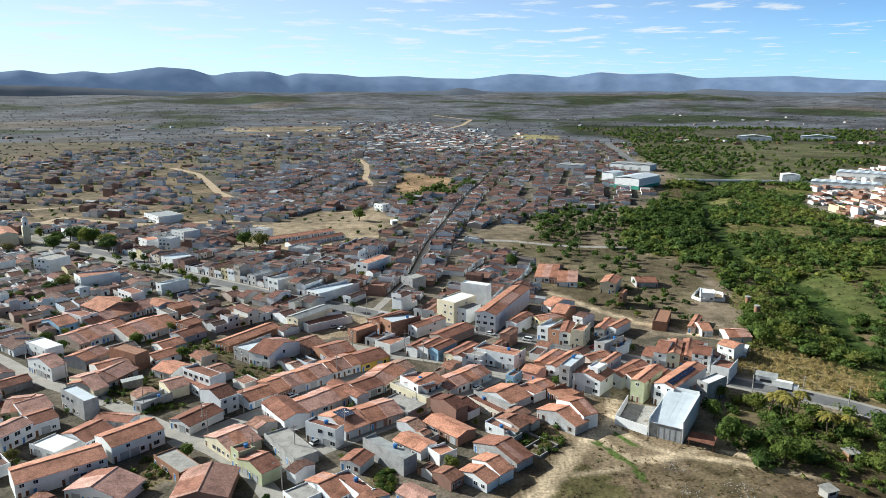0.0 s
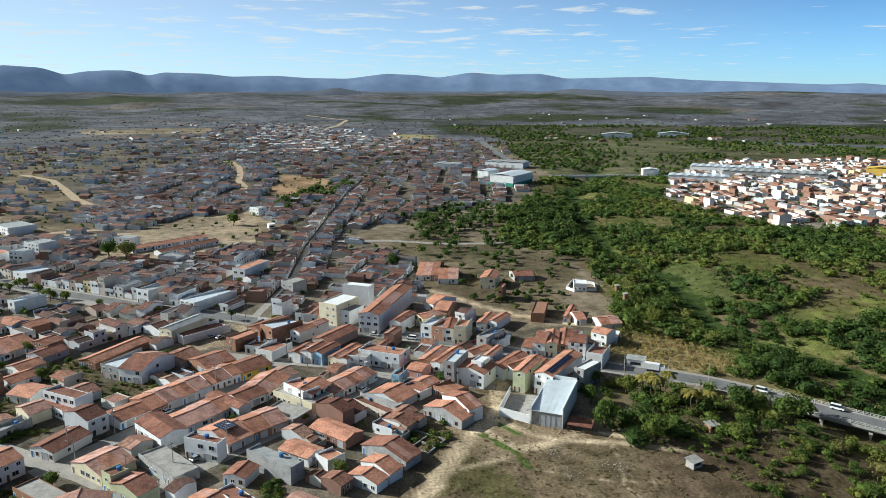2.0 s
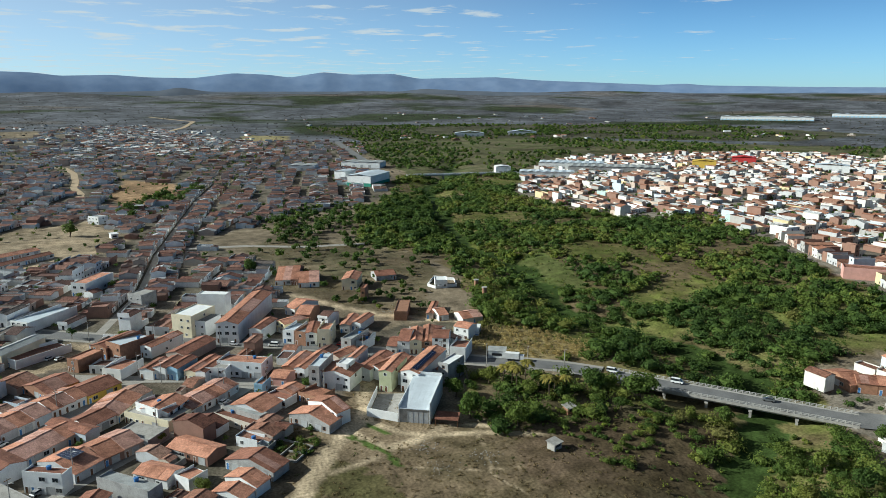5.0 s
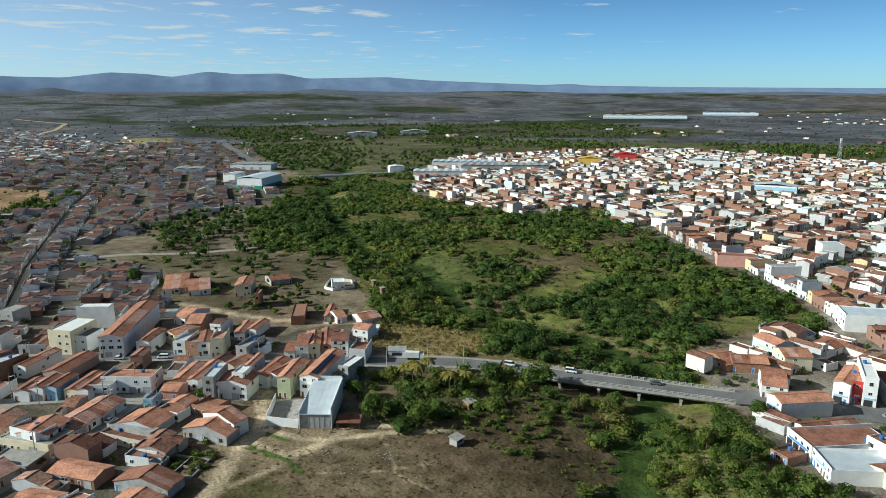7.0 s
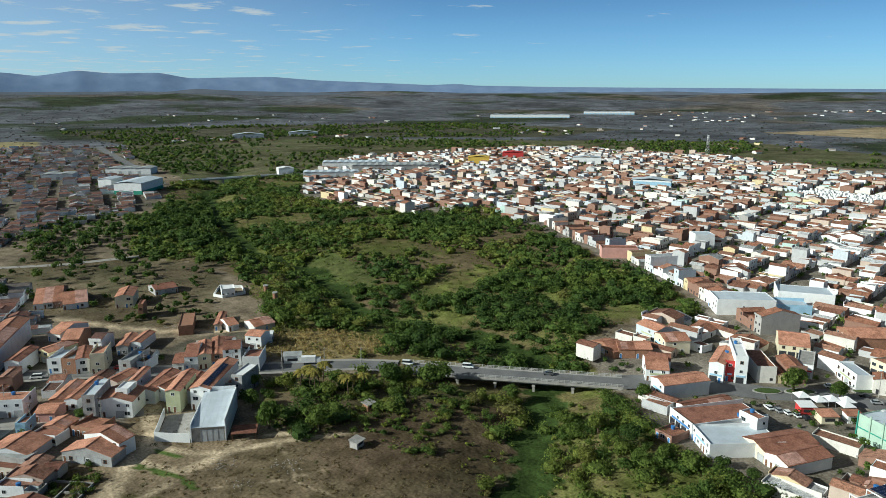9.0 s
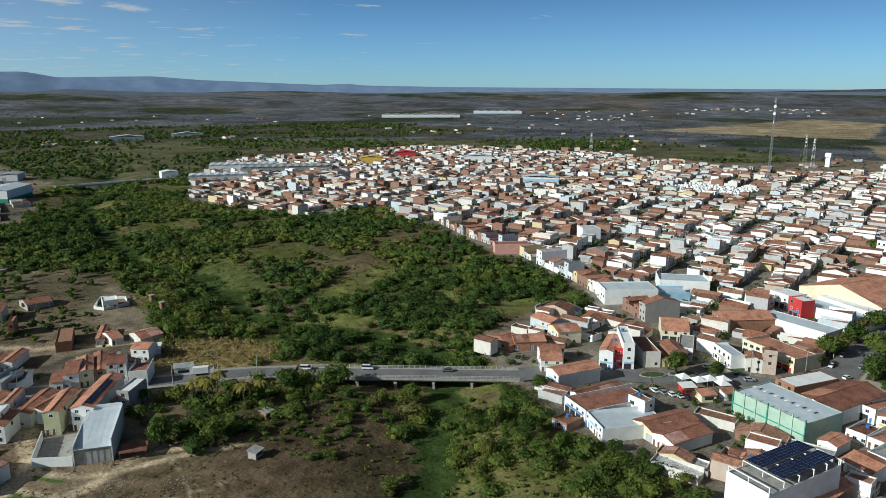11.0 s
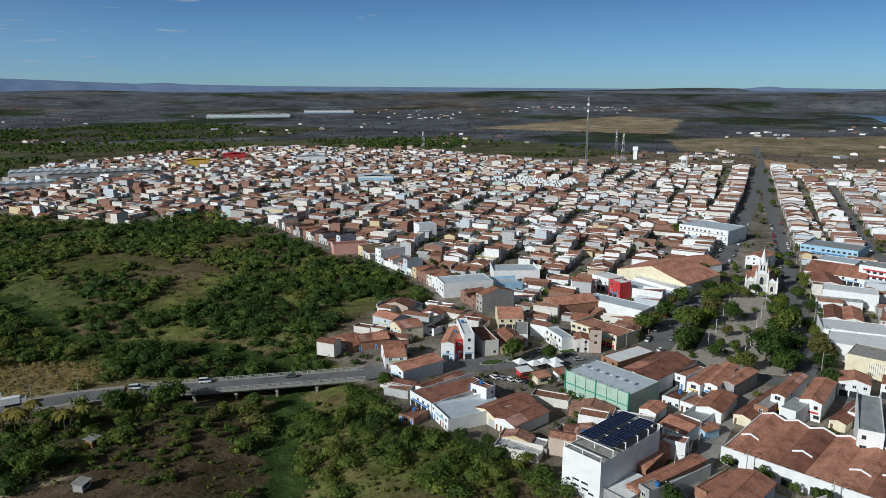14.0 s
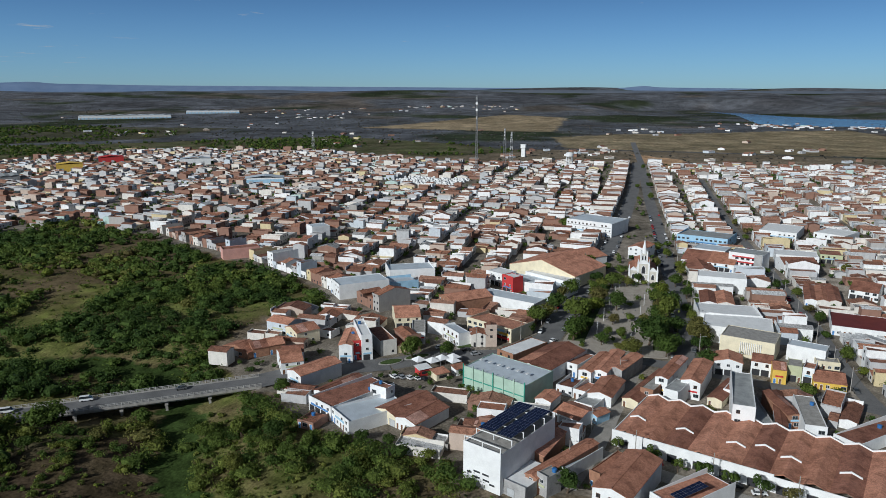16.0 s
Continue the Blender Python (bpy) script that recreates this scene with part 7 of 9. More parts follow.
def blue_warehouse():
    w = thing("warehouse", "warehouse with a pale blue sheet-metal roof and white walls", "warehouse", pose(66.8, 211.3, 0, 0, 0, -31))
    W, D = 10.9, 25
    part("side_wall", Shape().box(W - .25, 0, 0, W, D, 7.6), WHITE, w)
    part("side_wall", Shape().box(0, 0, 0, .25, D, 6.4), WHITE, w)
    part("rear_wall", Shape().box(.25, D - .25, 0, W - .25, D, 8.2), WHITE, w)
    part("front_wall", Shape().box(.25, .4, 0, W - .25, .65, 4.9), CONCRETE, w)
    part("roof", Shape().slab([(.27, 0, 5.1), (W - .27, 0, 5.1), (W - .27, D - .3, 7.0), (.27, D - .3, 7.0)], .12), METAL, w)
    for k in range(5):
        x = 1.4 + k * 1.9
        part("roof_rib", Shape().slab([(x, 0, 5.13), (x + .05, 0, 5.13), (x + .05, D - .3, 7.03), (x, D - .3, 7.03)], .03), METAL, w)
    part("gate", Shape().box(3.0, .32, 0, 10.2, .4, 4.0), SHUTTER, w)
    for k in range(5):
        part("gate_rail", Shape().box(3.0 + k * 1.76, .26, 0, 3.15 + k * 1.76, .32, 4.0), GREY, w)
    claim(66.8 + math.cos(radians(-31)) * W / 2, 211.3 + math.sin(radians(-31)) * W / 2, -31, W, D)
    yard = thing("yard_wall", "white rendered wall round a paved yard", "wall", pose(0, 0, 0))
    for (x0, y0), (x1, y1), nm in (((58.1, 219.6), (66.6, 211.6), "front"), ((58.1, 219.6), (66.5, 236.0), "side")):
        d = Vector((x1 - x0, y1 - y0, 0))
        part("panel", Shape().box(0, -.1, 0, d.length, .1, 3.1), WHITE, yard, at=pose(x0, y0, 0, 0, 0, math.degrees(math.atan2(d.y, d.x))))
    part("floor", Shape().slab([(58.6, 219.6, .12), (66.6, 212.0, .12), (78.0, 231.5, .12), (66.8, 235.6, .12)], .1), CONCRETE, yard)
    shed = thing("open_shed", "low open shed with a brown tile roof beside the warehouse", "shed", pose(77, 204, 0, 0, 0, -31))
    part("roof", Shape().slab([(0, 0, 2.6), (8, 0, 2.6), (8, 5, 3.3), (0, 5, 3.3)], .12), TILE_DARK, shed)
    for x in (.2, 7.6):
        for y in (.3, 4.6):
            part("post", Shape().box(x, y, 0, x + .2, y + .2, 2.6 + .13 * y), WOOD, shed)


def low_walls(name, label, lines, height, thick, mat):
    """Low walls along bent lines, one panel to a stretch."""
    t = thing(name, label, "wall", pose(0, 0, 0))
    for line in lines:
        for (x0, y0), (x1, y1) in zip(line, line[1:]):
            part("panel", Shape().box(0, -thick / 2, -.1, math.hypot(x1 - x0, y1 - y0), thick / 2, height), mat, t, at=pose(x0, y0, 0, 0, 0, math.degrees(math.atan2(y1 - y0, x1 - x0))))


low_walls("yard_wall", "low bright white wall round the pump house", [[(134.4, 366.5), (137.0, 360.3), (149.9, 360.3), (153.3, 373.0), (144.1, 381.9), (134.4, 366.5)]], 1.6, .25, WHITE)
low_walls("foundation", "low grey foundation walls of an unbuilt house", [[(27.3, 213.5), (31.9, 208.8), (36.4, 204.4), (29.7, 197.0), (25.0, 201.5), (21.1, 206.2), (27.3, 213.5)], [(31.9, 208.8), (25.0, 201.5)], [(28.8, 204.4), (33.2, 200.8)]], .7, .3, CONCRETE)


def panels(owner_label, name, x0, y0, z, cols, rows_, pitch, label, m, slope=0.0):
    """A field of dark solar panels, each its own sheet in a thin frame."""
    a = thing(name, label, "solar panels", m)
    p = Shape().box(.03, .03, 0, .97, 1.92, .05, 1).box(0, 0, -.03, 1.0, 1.95, .02, 0).mesh("panel", STEEL, SOLAR)
    for i in range(cols):
        for j in range(rows_):
            part("panel", p, None, a, at=pose(x0 + i * 1.04, y0 + j * pitch, z + slope * i, 0, -math.degrees(math.atan(slope)), 0))
    return a


def solar_roof():
    m = pose(171.8, 53.1, 0, 0, 0, -108)
    for x0, sl in ((-5.8, .04), (.35, .04)):
        panels("", "solar_array", x0, 6.4, 14.3, 5, 11, 1.98, "dark blue rows of solar panels on a white roof", m, sl)
    f = thing("roof_frame", "white steel frame carrying panels over a roof", "frame", m)
    for y in (.4, 6.0, 12, 18, 23.5, 28.8):
        part("beam", Shape().box(-6.2, y - .12, 13.9, 6.2, y + .12, 14.15), WHITE, f)
        for x in (-6.05, 0, 6.05):
            part("post", Shape().box(x - .12, y - .12, 12.4, x + .12, y + .12, 13.9), WHITE, f)
    b = labelled("white four-storey building with solar panels on the roof")
    for x, z, w in ((-1.6, 2.6, 2.2), (1.6, 2.6, 2.2), (-1.6, 4.3, 2.2), (1.4, 4.3, 2.2), (-4.2, 3.4, 1.6), (3.6, 1.9, 1.8)):
        part("window_strip", Shape().box(x - w / 2, -.05, z, x + w / 2, .02, z + .55), DARK, b)


def hall_ribs():
    b = labelled("large pale green hall with grey metal roof")
    for k in range(7):
        part("rib", Shape().box(-13.75 + k * 4.58 - .18, -.35, 0, -13.75 + k * 4.58 + .18, -.02, 9.4), TEAL if k % 3 == 0 else GREEN, b)
    part("band", Shape().box(-13.7, -.12, 3.7, 13.7, -.02, 4.1), TEAL, b)
    for k in range(6):
        part("skylight", Shape().box(-12 + 4.2 * k, 7, 9.06, -11 + 4.2 * k, 8.6, 9.2), WHITE, b)


def window_rows(label, w, rows_, n, y=-.05):
    """Dark window strips over a plain front, row by row."""
    b = labelled(label)
    step = w / n
    for z in rows_:
        for k in range(n):
            part("window_strip", Shape().box(-w / 2 + step * (k + .2), y, z, -w / 2 + step * (k + .8), .02, z + 1.2), DARK, b)
    return b


def facades():
    b = window_rows("white apartment building with red balcony stripes", 13.0, (1.2, 4.4, 7.6), 4)
    for z in (3.3, 6.5, 9.7):
        part("balcony_band", Shape().box(-7.5, -.9, z - .55, 5.0, -.02, z), RED, b)
    part("stair_tower", Shape().box(5.2, -.6, 0, 9.6, -.02, 11.6), GREY, b)
    b = labelled("cream corner supermarket with bright signs")
    for x, z, w, hh, mat in ((6.0, 4.2, 6.0, 1.0, PALE_BLUE), (8.6, 3.0, 5.0, 1.0, YELLOW), (5.5, 3.0, 1.0, 1.0, LIME), (8.2, 1.0, 7.0, 1.0, RED)):
        part("shop_sign", Shape().box(x - w / 2, -.2, z, x + w / 2, -.04, z + hh), mat, b)
    b = labelled("ribbed cream building with a flat grey roof")
    for k in range(12):
        part("fin", Shape().box(-2.6 + k * .72, -.5, 2.2, -2.35 + k * .72, -.02, 7.2), WHITE, b)
    b = labelled("long white hotel building with window bands")
    for z in (3.6, 7.0):
        part("window_band", Shape().box(-18.5, -.08, z - .35, 18.5, -.03, z + .05), GREY, b)


market_hall()
facades()
blue_warehouse()
solar_roof()
hall_ribs()
panels("", "solar_array", .25, 1.5, 9.09, 2, 10, 1.98, "dark solar panels along an orange tile roof", pose(78.1, 232.8, 0, 0, 0, -43), -.27)
panels("", "solar_array", -2.6, 4.9, 5.4, 5, 3, 1.98, "dark solar panels laid over a row house roof", pose(-27.3, 211.4, 0, 0, 0, 43), 0.0)
panels("", "solar_array", -1.5, 4, 6.9, 3, 6, 1.98, "dark solar panels on a tiled roof", pose(171.4, 4.3, 0, 0, 0, -127), 0.0)


def lattice(name, label, x, y, height, base, top, mats, bays, group=""):
    """A steel tower: four leaning legs with crossed braces, banded in two colours."""
    z = float(relief(x, y))
    t = thing(name, label, "tower", pose(x, y, z), group)
    for k in range(bays):
        z0, z1 = height * k / bays, height * (k + 1) / bays
        r0, r1 = base + (top - base) * k / bays, base + (top - base) * (k + 1) / bays
        s = Shape()
        c = [(1, 1), (-1, 1), (-1, -1), (1, -1)]
        th = max(.12, height * .0016)
        for i in range(4):
            (a, b), (e, f) = c[i], c[(i + 1) % 4]
            s.rod((a * r0, b * r0, z0), (a * r1, b * r1, z1), th)
            s.rod((a * r0, b * r0, z0), (e * r1, f * r1, z1), th * .6)
            s.rod((e * r0, f * r0, z0), (a * r1, b * r1, z1), th * .6)
            s.rod((a * r1, b * r1, z1), (e * r1, f * r1, z1), th * .6)
        part("section", s, mats[k % len(mats)], t)
    for k, f in enumerate((.72, .82, .9, .96)):
        part("dish", Shape().tube(0, 0, -.2, .2, height * .014 + .3, height * .014 + .3, 10), WHITE, t, at=pose(-top - .4, 0, height * f, 0, 90, 40 * k - 60))
    return t


lattice("radio_tower", "red and white steel lattice radio tower above roofs", 1078, 645, 36, 2.6, 1.0, (WHITE, STEEL), 7)
lattice("radio_mast", "tall slim steel lattice mast above the town", 879, 284, 100, 1.3, .6, (STEEL,), 16)
lattice("radio_tower", "grey steel lattice radio tower beside a mast", 992, 278, 53, 2.4, .8, (STEEL,), 9)
lattice("radio_tower", "white steel lattice radio tower with dishes", 1010, 273, 47, 2.4, .9, (WHITE, STEEL), 9)


def water_tower(x, y, h):
    t = thing("water_tower", "white concrete water tower with a round tank on legs", "water tower", pose(x, y, 0))
    part("tank", Shape().tube(0, 0, h * .68, h * .74, 4.2, 5.6, 16).tube(0, 0, h * .74, h * .94, 5.6, 5.6, 16).tube(0, 0, h * .94, h, 5.6, 2.2, 16), WHITE, t)
    for k in range(8):
        a = math.pi * k / 4
        part("leg", Shape().rod((5.2 * math.cos(a), 5.2 * math.sin(a), 0), (4.2 * math.cos(a), 4.2 * math.sin(a), h * .7), .35, 6), WHITE, t)
    for f in (.2, .42):
        part("ring", Shape().tube(0, 0, h * f, h * f + .5, 5.0, 4.9, 16), WHITE, t)


water_tower(1002, 186, 21)
tank = thing("water_tower", "white rectangular concrete water tower among trees", "water tower", pose(1130, 285, 0))
part("shaft", Shape().box(-3, -3, 0, 3, 3, 14), WHITE, tank)
part("tank", Shape().box(-4, -4, 14, 4, 4, 20), WHITE, tank)


def long_shed(x, y, turn, w, d, h, wall, roof, label, bands=(), bays=1):
    """A large shed: walls, a low-pitched roof to each bay and coloured bands."""
    z = float(relief(x, y)) if math.hypot(x, y) > 1700 else 0.0
    t = thing("warehouse", label, "warehouse", pose(x, y, z, 0, 0, turn))
    part("wall", Shape().box(-w / 2, 0, -8 if z else 0, w / 2, d, h), wall, t)
    for k in range(bays):
        x0, x1 = -w / 2 + w * k / bays, -w / 2 + w * (k + 1) / bays
        xm, zt = (x0 + x1) / 2, h + .3 + (x1 - x0) * .06
        s = Shape().slab([(x0, -.6, h + .15), (xm, -.6, zt), (xm, d + .6, zt), (x0, d + .6, h + .15)], .14)
        s.slab([(xm, -.6, zt), (x1, -.6, h + .15), (x1, d + .6, h + .15), (xm, d + .6, zt)], .14)
        part("roof", s, roof, t)
    for z0, z1, mat in bands:
        part("band", Shape().box(-w / 2 - .05, -.05, z0, w / 2 + .05, d + .05, z1), mat, t)
    for k in range(int(w / 12)):
        part("gate", Shape().box(-w / 2 + 5 + 12 * k, -.1, 0, -w / 2 + 9 + 12 * k, -.02, min(4.5, h * .55)), SHUTTER, t)
    claim(x, y, turn, w, d)
    return t


long_shed(208, 796, -42, 30, 52, 12, WHITE, METAL, "large white warehouse with green base and metal roof", ((0, 3.8, TEAL),))
long_shed(198, 848, -42, 15, 26, 12, WHITE, METAL, "white office block beside the green warehouse")
long_shed(260, 985, -35, 58, 28, 8, WHITE, METAL_GREY, "long grey-roofed row of shops by the highway", (), 3)
long_shed(175, 980, -25, 36, 26, 7, WHITE, METAL_GREY, "grey-roofed shed near the highway", (), 2)
long_shed(560, 800, -34, 120, 34, 8, GREY, METAL_GREY, "very long grey sheet-roofed shed at the town edge", (), 12)
long_shed(530, 860, -34, 90, 30, 9, WHITE, METAL, "long pale sheet-roofed warehouse at the town edge", (), 9)
long_shed(452, 790, -30, 70, 24, 7, WHITE, METAL, "white sheds with pale metal roofs by the road", (), 7)
long_shed(416, 842, -15, 20, 14, 10, WHITE, WHITE, "white three-storey block beside the road")
long_shed(812, 830, -45, 34, 24, 9, RED, RED, "hall with a red arched metal roof")
long_shed(711, 800, -42, 32, 20, 10, YELLOW, YELLOW, "bright yellow commercial block above the roofs")
long_shed(840, 700, -50, 42, 18, 9, WHITE, METAL, "white block with a pale metal roof above houses")
long_shed(690, 480, -60, 44, 20, 8, WHITE, METAL, "white hall with blue front and metal roof", ((2.5, 6.5, PALE_BLUE),))
long_shed(1880, 1840, -46, 285, 60, 11, WHITE, METAL, "very long white factory with blue gates far off", ((0, 4, PALE_BLUE),), 8)
long_shed(2230, 1760, -50, 190, 50, 10, WHITE, METAL, "long white and blue factory hall on the far plain", ((0, 5, PALE_BLUE),), 6)
long_shed(680, 1560, -22, 70, 24, 8, WHITE, METAL, "white shed among green trees")
long_shed(820, 1560, -26, 70, 24, 8, WHITE, METAL, "white and pale blue shed among trees")
far_bridge = thing("bridge", "long low grey road bridge far across the valley", "bridge", pose(288, 860, 0, 0, 0, math.degrees(math.atan2(834 - 860, 460 - 288))))
part("deck", Shape().box(0, -5, 1.0, 174, 5, 2.2), CONCRETE, far_bridge)
for y in (-4.8, 4.8):
    part("parapet", Shape().box(0, y - .2, 2.2, 174, y + .2, 3.2), WHITE, far_bridge)
for k in range(9):
    part("pier", Shape().box(9 + 19 * k, -3, -5, 10.4 + 19 * k, 3, 1.0), CONCRETE, far_bridge)


for p0, p1, depth, k in (((-84, 217), (-30, 277), 15, 11), ((-19, 270), (-66, 218), 13, 12), ((-40, 208), (16, 261), 13, 13), ((18, 249), (-38, 193), 15, 14), ((30, 232), (-14, 185), 12, 15)):
    frontage([p0, p1], 0, depth, "west", .06, 400, (1,), k, lambda x, y: not any(bool(in_poly(x, y, p)) for p in VACANT), density=1.0, even=True)
west_avoid = (TREE_SQUARE, SCHOOL_YARD, DIRT_LOT, BROWN_FIELD, WASTE, *VACANT)


def west_density(x, y):
    k = .25 * math.sin(x / 60 + 2 * math.sin(y / 90)) * math.sin(y / 70)
    if in_poly(x, y, DRY_SLOPE):
        return .24 + k * .5
    if x < -200 and math.hypot(x, y) > 1000:
        return .16 + k * .5
    if x < -230 and y > 560:
        return .32 + k
    if math.hypot(x, y) > 1000:
        return .55 + k
    return .86 + k


NEAR_WEST = [(-260, 120), (10, 168), (38, 220), (60, 245), (81, 262), (104, 262), (134, 302), (100, 292), (56, 300), (-23, 340), (-93, 378), (-223, 474), (-420, 600), (-500, 300)]
outside = lambda x, y: not any(bool(in_poly(x, y, p)) for p in west_avoid) and bool(in_poly(x, y, WEST_TOWN))
frontage(MAIN_ROAD[8:], 6.6, 16, "west", .4, 420, (1, -1), 41, outside)
frontage(STREET_D, 4.6, 13, "west", .15, 400, (1, -1), 42, outside)
frontage(STREET_C, 4.6, 15, "west", .1, 320, (1, -1), 43, outside)
frontage(STREET_E, 3.4, 14, "west", .1, 0, (1, -1), 44, outside)
fill(NEAR_WEST, 43, "west", (60, 27), (5, 6.5), .10, 285, None, 21, west_avoid)
MID_WEST = [(-420, 600), (-223, 474), (-93, 378), (-23, 340), (56, 300), (79, 302), (63, 345), (50, 378), (53, 438), (42, 479), (18, 537), (50, 575), (105, 640), (69, 726), (-100, 760), (-420, 800)]
fill(MID_WEST, 22, "west", (70, 28), (5, 6.5), .08, 0, west_density, 22, west_avoid, 5)
FAR_WEST = [(-900, 500), (-420, 560), (-420, 800), (-100, 760), (69, 726), (105, 640), (130, 640), (204, 689), (268, 865), (300, 1100), (388, 1455), (150, 1623), (27, 1961), (-49, 2350), (-230, 2350),
            (-337, 1624), (-556, 1456), (-653, 1205), (-900, 1000)]
fill(FAR_WEST, 12, "west", (70, 30), (7, 8), .08, 0, west_density, 23, west_avoid, 9)

# ---- the town east of the river ----
PLAZA_AREA = [(275, 70), (300, 56), (400, 56), (560, 56), (560, 38), (419, 20), (325, 8), (292, 10)]
in_east = lambda x, y: bool(in_poly(x, y, EAST_TOWN)) and not bool(in_poly(x, y, PLAZA_AREA))
frontage(RIVER_STREET, 3, 20, "east", .5, 330, (-1,), 51, in_east)
frontage(AVENUE_N, 9.5, 22, "east", .5, 330, (1,), 52, in_east)
frontage(AVENUE_S, 8.5, 22, "east", .5, 330, (-1,), 53, in_east)
frontage(STREET_F, 6.5, 18, "east", .4, 330, (1, -1), 54, in_east)
frontage(PLAZA_WEST, 5.5, 18, "east", .55, 400, (-1,), 55, in_east)
frontage(PLAZA_WEST[2:], 5.5, 16, "east", .4, 400, (1,), 57, in_east)
frontage(STREET_G, 4.2, 14, "east", .3, 400, (1, -1), 56, in_east)
fill(EAST_TOWN, 84, "east", (70, 30), (4, 4.5), .3, 285, lambda x, y: .62 if y > 420 else .9 if y > 260 else .98, 31, (PLAZA_AREA, [(200, 160), (225, 160), (275, 100), (260, 70), (225, 95)]), 7)
SQUARE = [(205, 160), (225, 158), (275, 100), (262, 74), (238, 84), (226, 118)]
infill(EAST_TOWN, 95, "east", 5000, 420, 71, (PLAZA_AREA, SQUARE))
infill(WEST_TOWN, 43, "near", 9000, 420, 72, west_avoid)
fr = random.Random(77)
for cx, cy, n, sp in ((2920, 1150, 22, 140), (2960, 860, 14, 90), (1840, 150, 12, 60), (2190, -130, 26, 90), (2180, -260, 22, 70), (2150, -420, 18, 60), (2500, 1500, 18, 160), (2320, 1330, 14, 150),
                      (-70, 1480, 18, 80), (10, 1640, 26, 90), (-30, 1880, 24, 110), (-330, 1700, 14, 90), (-260, 2250, 10, 80), (-880, 2000, 8, 90), (-1000, 1600, 6, 60), (640, 1560, 10, 90), (900, 1480, 8, 90), (1500, 1300, 14, 260), (1400, 700, 10, 150), (-300, 1900, 14, 200),
                      (1150, 250, 14, 50), (1240, 200, 10, 50), (1300, -100, 16, 110), (1150, -260, 20, 90), (600, 2300, 10, 300), (1200, 2300, 10, 300), (-700, 1000, 16, 130)):
    for _ in range(n):
        far_house(fr.gauss(cx, sp), fr.gauss(cy, sp * .6), fr.uniform(0, 360), fr.uniform(7, 18), fr.uniform(7, 13), 1, fr.choice(("ridge", "gable", "shed", "flat", "flat")), "pale" if abs(cx) < 120 else "east", 0, fr)
for z in ("west", "near", "east", "pale"):
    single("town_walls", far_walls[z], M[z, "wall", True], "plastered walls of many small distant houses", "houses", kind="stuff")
    single("town_roofs", far_roofs[z], M[z, "roof", True], "clay tile roofs of many small distant houses", "roofs", kind="stuff")
far_dark.t = []
single("town_openings", far_dark, DARK, "dark doors and windows of distant houses", "windows", kind="stuff")

# ---- the bridge ----
A, B = Vector((161, 215.5)), Vector((213, 155))
d = (B - A).normalized()
L = (B - A).length
bridge = thing("bridge", "long grey concrete road bridge with white railings over the river", "bridge", pose(A.x, A.y, 0, 0, 0, math.degrees(math.atan2(d.y, d.x))))
part("deck", Shape().box(-6, -5.2, -.75, L, 5.2, -.05), CONCRETE, bridge)
part("roadway", Shape().box(-6, -4.0, -.05, L, 4.0, .1), ASPHALT, bridge)
for y in (-3.2, 3.2):
    part("girder", Shape().box(-6, y - .35, -1.9, L, y + .35, -.75), CONCRETE, bridge)
for s in (-1, 1):
    part("kerb", Shape().box(-6, s * 4.0 if s > 0 else -5.2, -.05, L, 5.2 if s > 0 else -4.0, .22), CONCRETE, bridge)
    for z in (.62, 1.12):
        part("rail", Shape().box(-6, s * 5.0 - .07, z - .07, L, s * 5.0 + .07, z + .07), PALE_CONCRETE, bridge)
post = Shape().box(-.13, -.13, 0, .13, .13, 1.1).mesh("post", PALE_CONCRETE)
for s in (-1, 1):
    for k in range(int((L + 6) / 2.2) + 1):
        part("post", post, None, bridge, at=pose(-6 + 2.2 * k, s * 5.0, .2))
pier = Shape()
for y in (-3.2, 3.2):
    pier.box(-.45, y - .5, -7, .45, y + .5, -2.6)
pier.box(-.6, -4.4, -2.6, .6, 4.4, -1.9)
pier = pier.mesh("pier", CONCRETE)
for k in (16, 31, 46, 61):
    part("pier", pier, None, bridge, at=pose(k, 0, 0))
part("abutment", Shape().box(L - 2, -5.4, -7, L + 3, 5.4, -.76), CONCRETE, bridge)
part("abutment", Shape().box(-8, -5.4, -7, -4, 5.4, -.76), CONCRETE, bridge)

# ---- woods and bushes ----
off_roads = lambda x, y: np.all([to_line(x, y, line) > half + 2.5 for line, half in ROADS[:1]], 0) & (to_line(x, y, RIVER) > 4) & (to_line(x, y, [(150, 230), (214, 154)]) > 10) & (to_line(x, y, [(166, 200), (198, 165)]) > 11)
dense = lambda x, y: off_roads(x, y) & ~in_poly(x, y, REEDS) & ~in_poly(x, y, OPEN_BROWN) & (~in_poly(x, y, EAST_TOWN) | (to_line(x, y, RIVER_STREET) < 2.5))
g = np.random.default_rng(5)
xy = scatter(VALLEY, 14500, 61, dense)
cover = grain(xy[:, 0], xy[:, 1], 46, 13)
within = lambda poly, share: ~in_poly(xy[:, 0], xy[:, 1], poly) | (g.uniform(0, 1, len(xy)) < share)
xy = xy[(cover + g.uniform(-.09, .09, len(xy)) > .43) & within(DRY_BANK, .2) & within([(84, 195), (104, 245), (150, 225), (180, 190), (150, 160), (118, 150)], .5) & within(MEADOW, .1) & within(MEADOW_B, .12)]

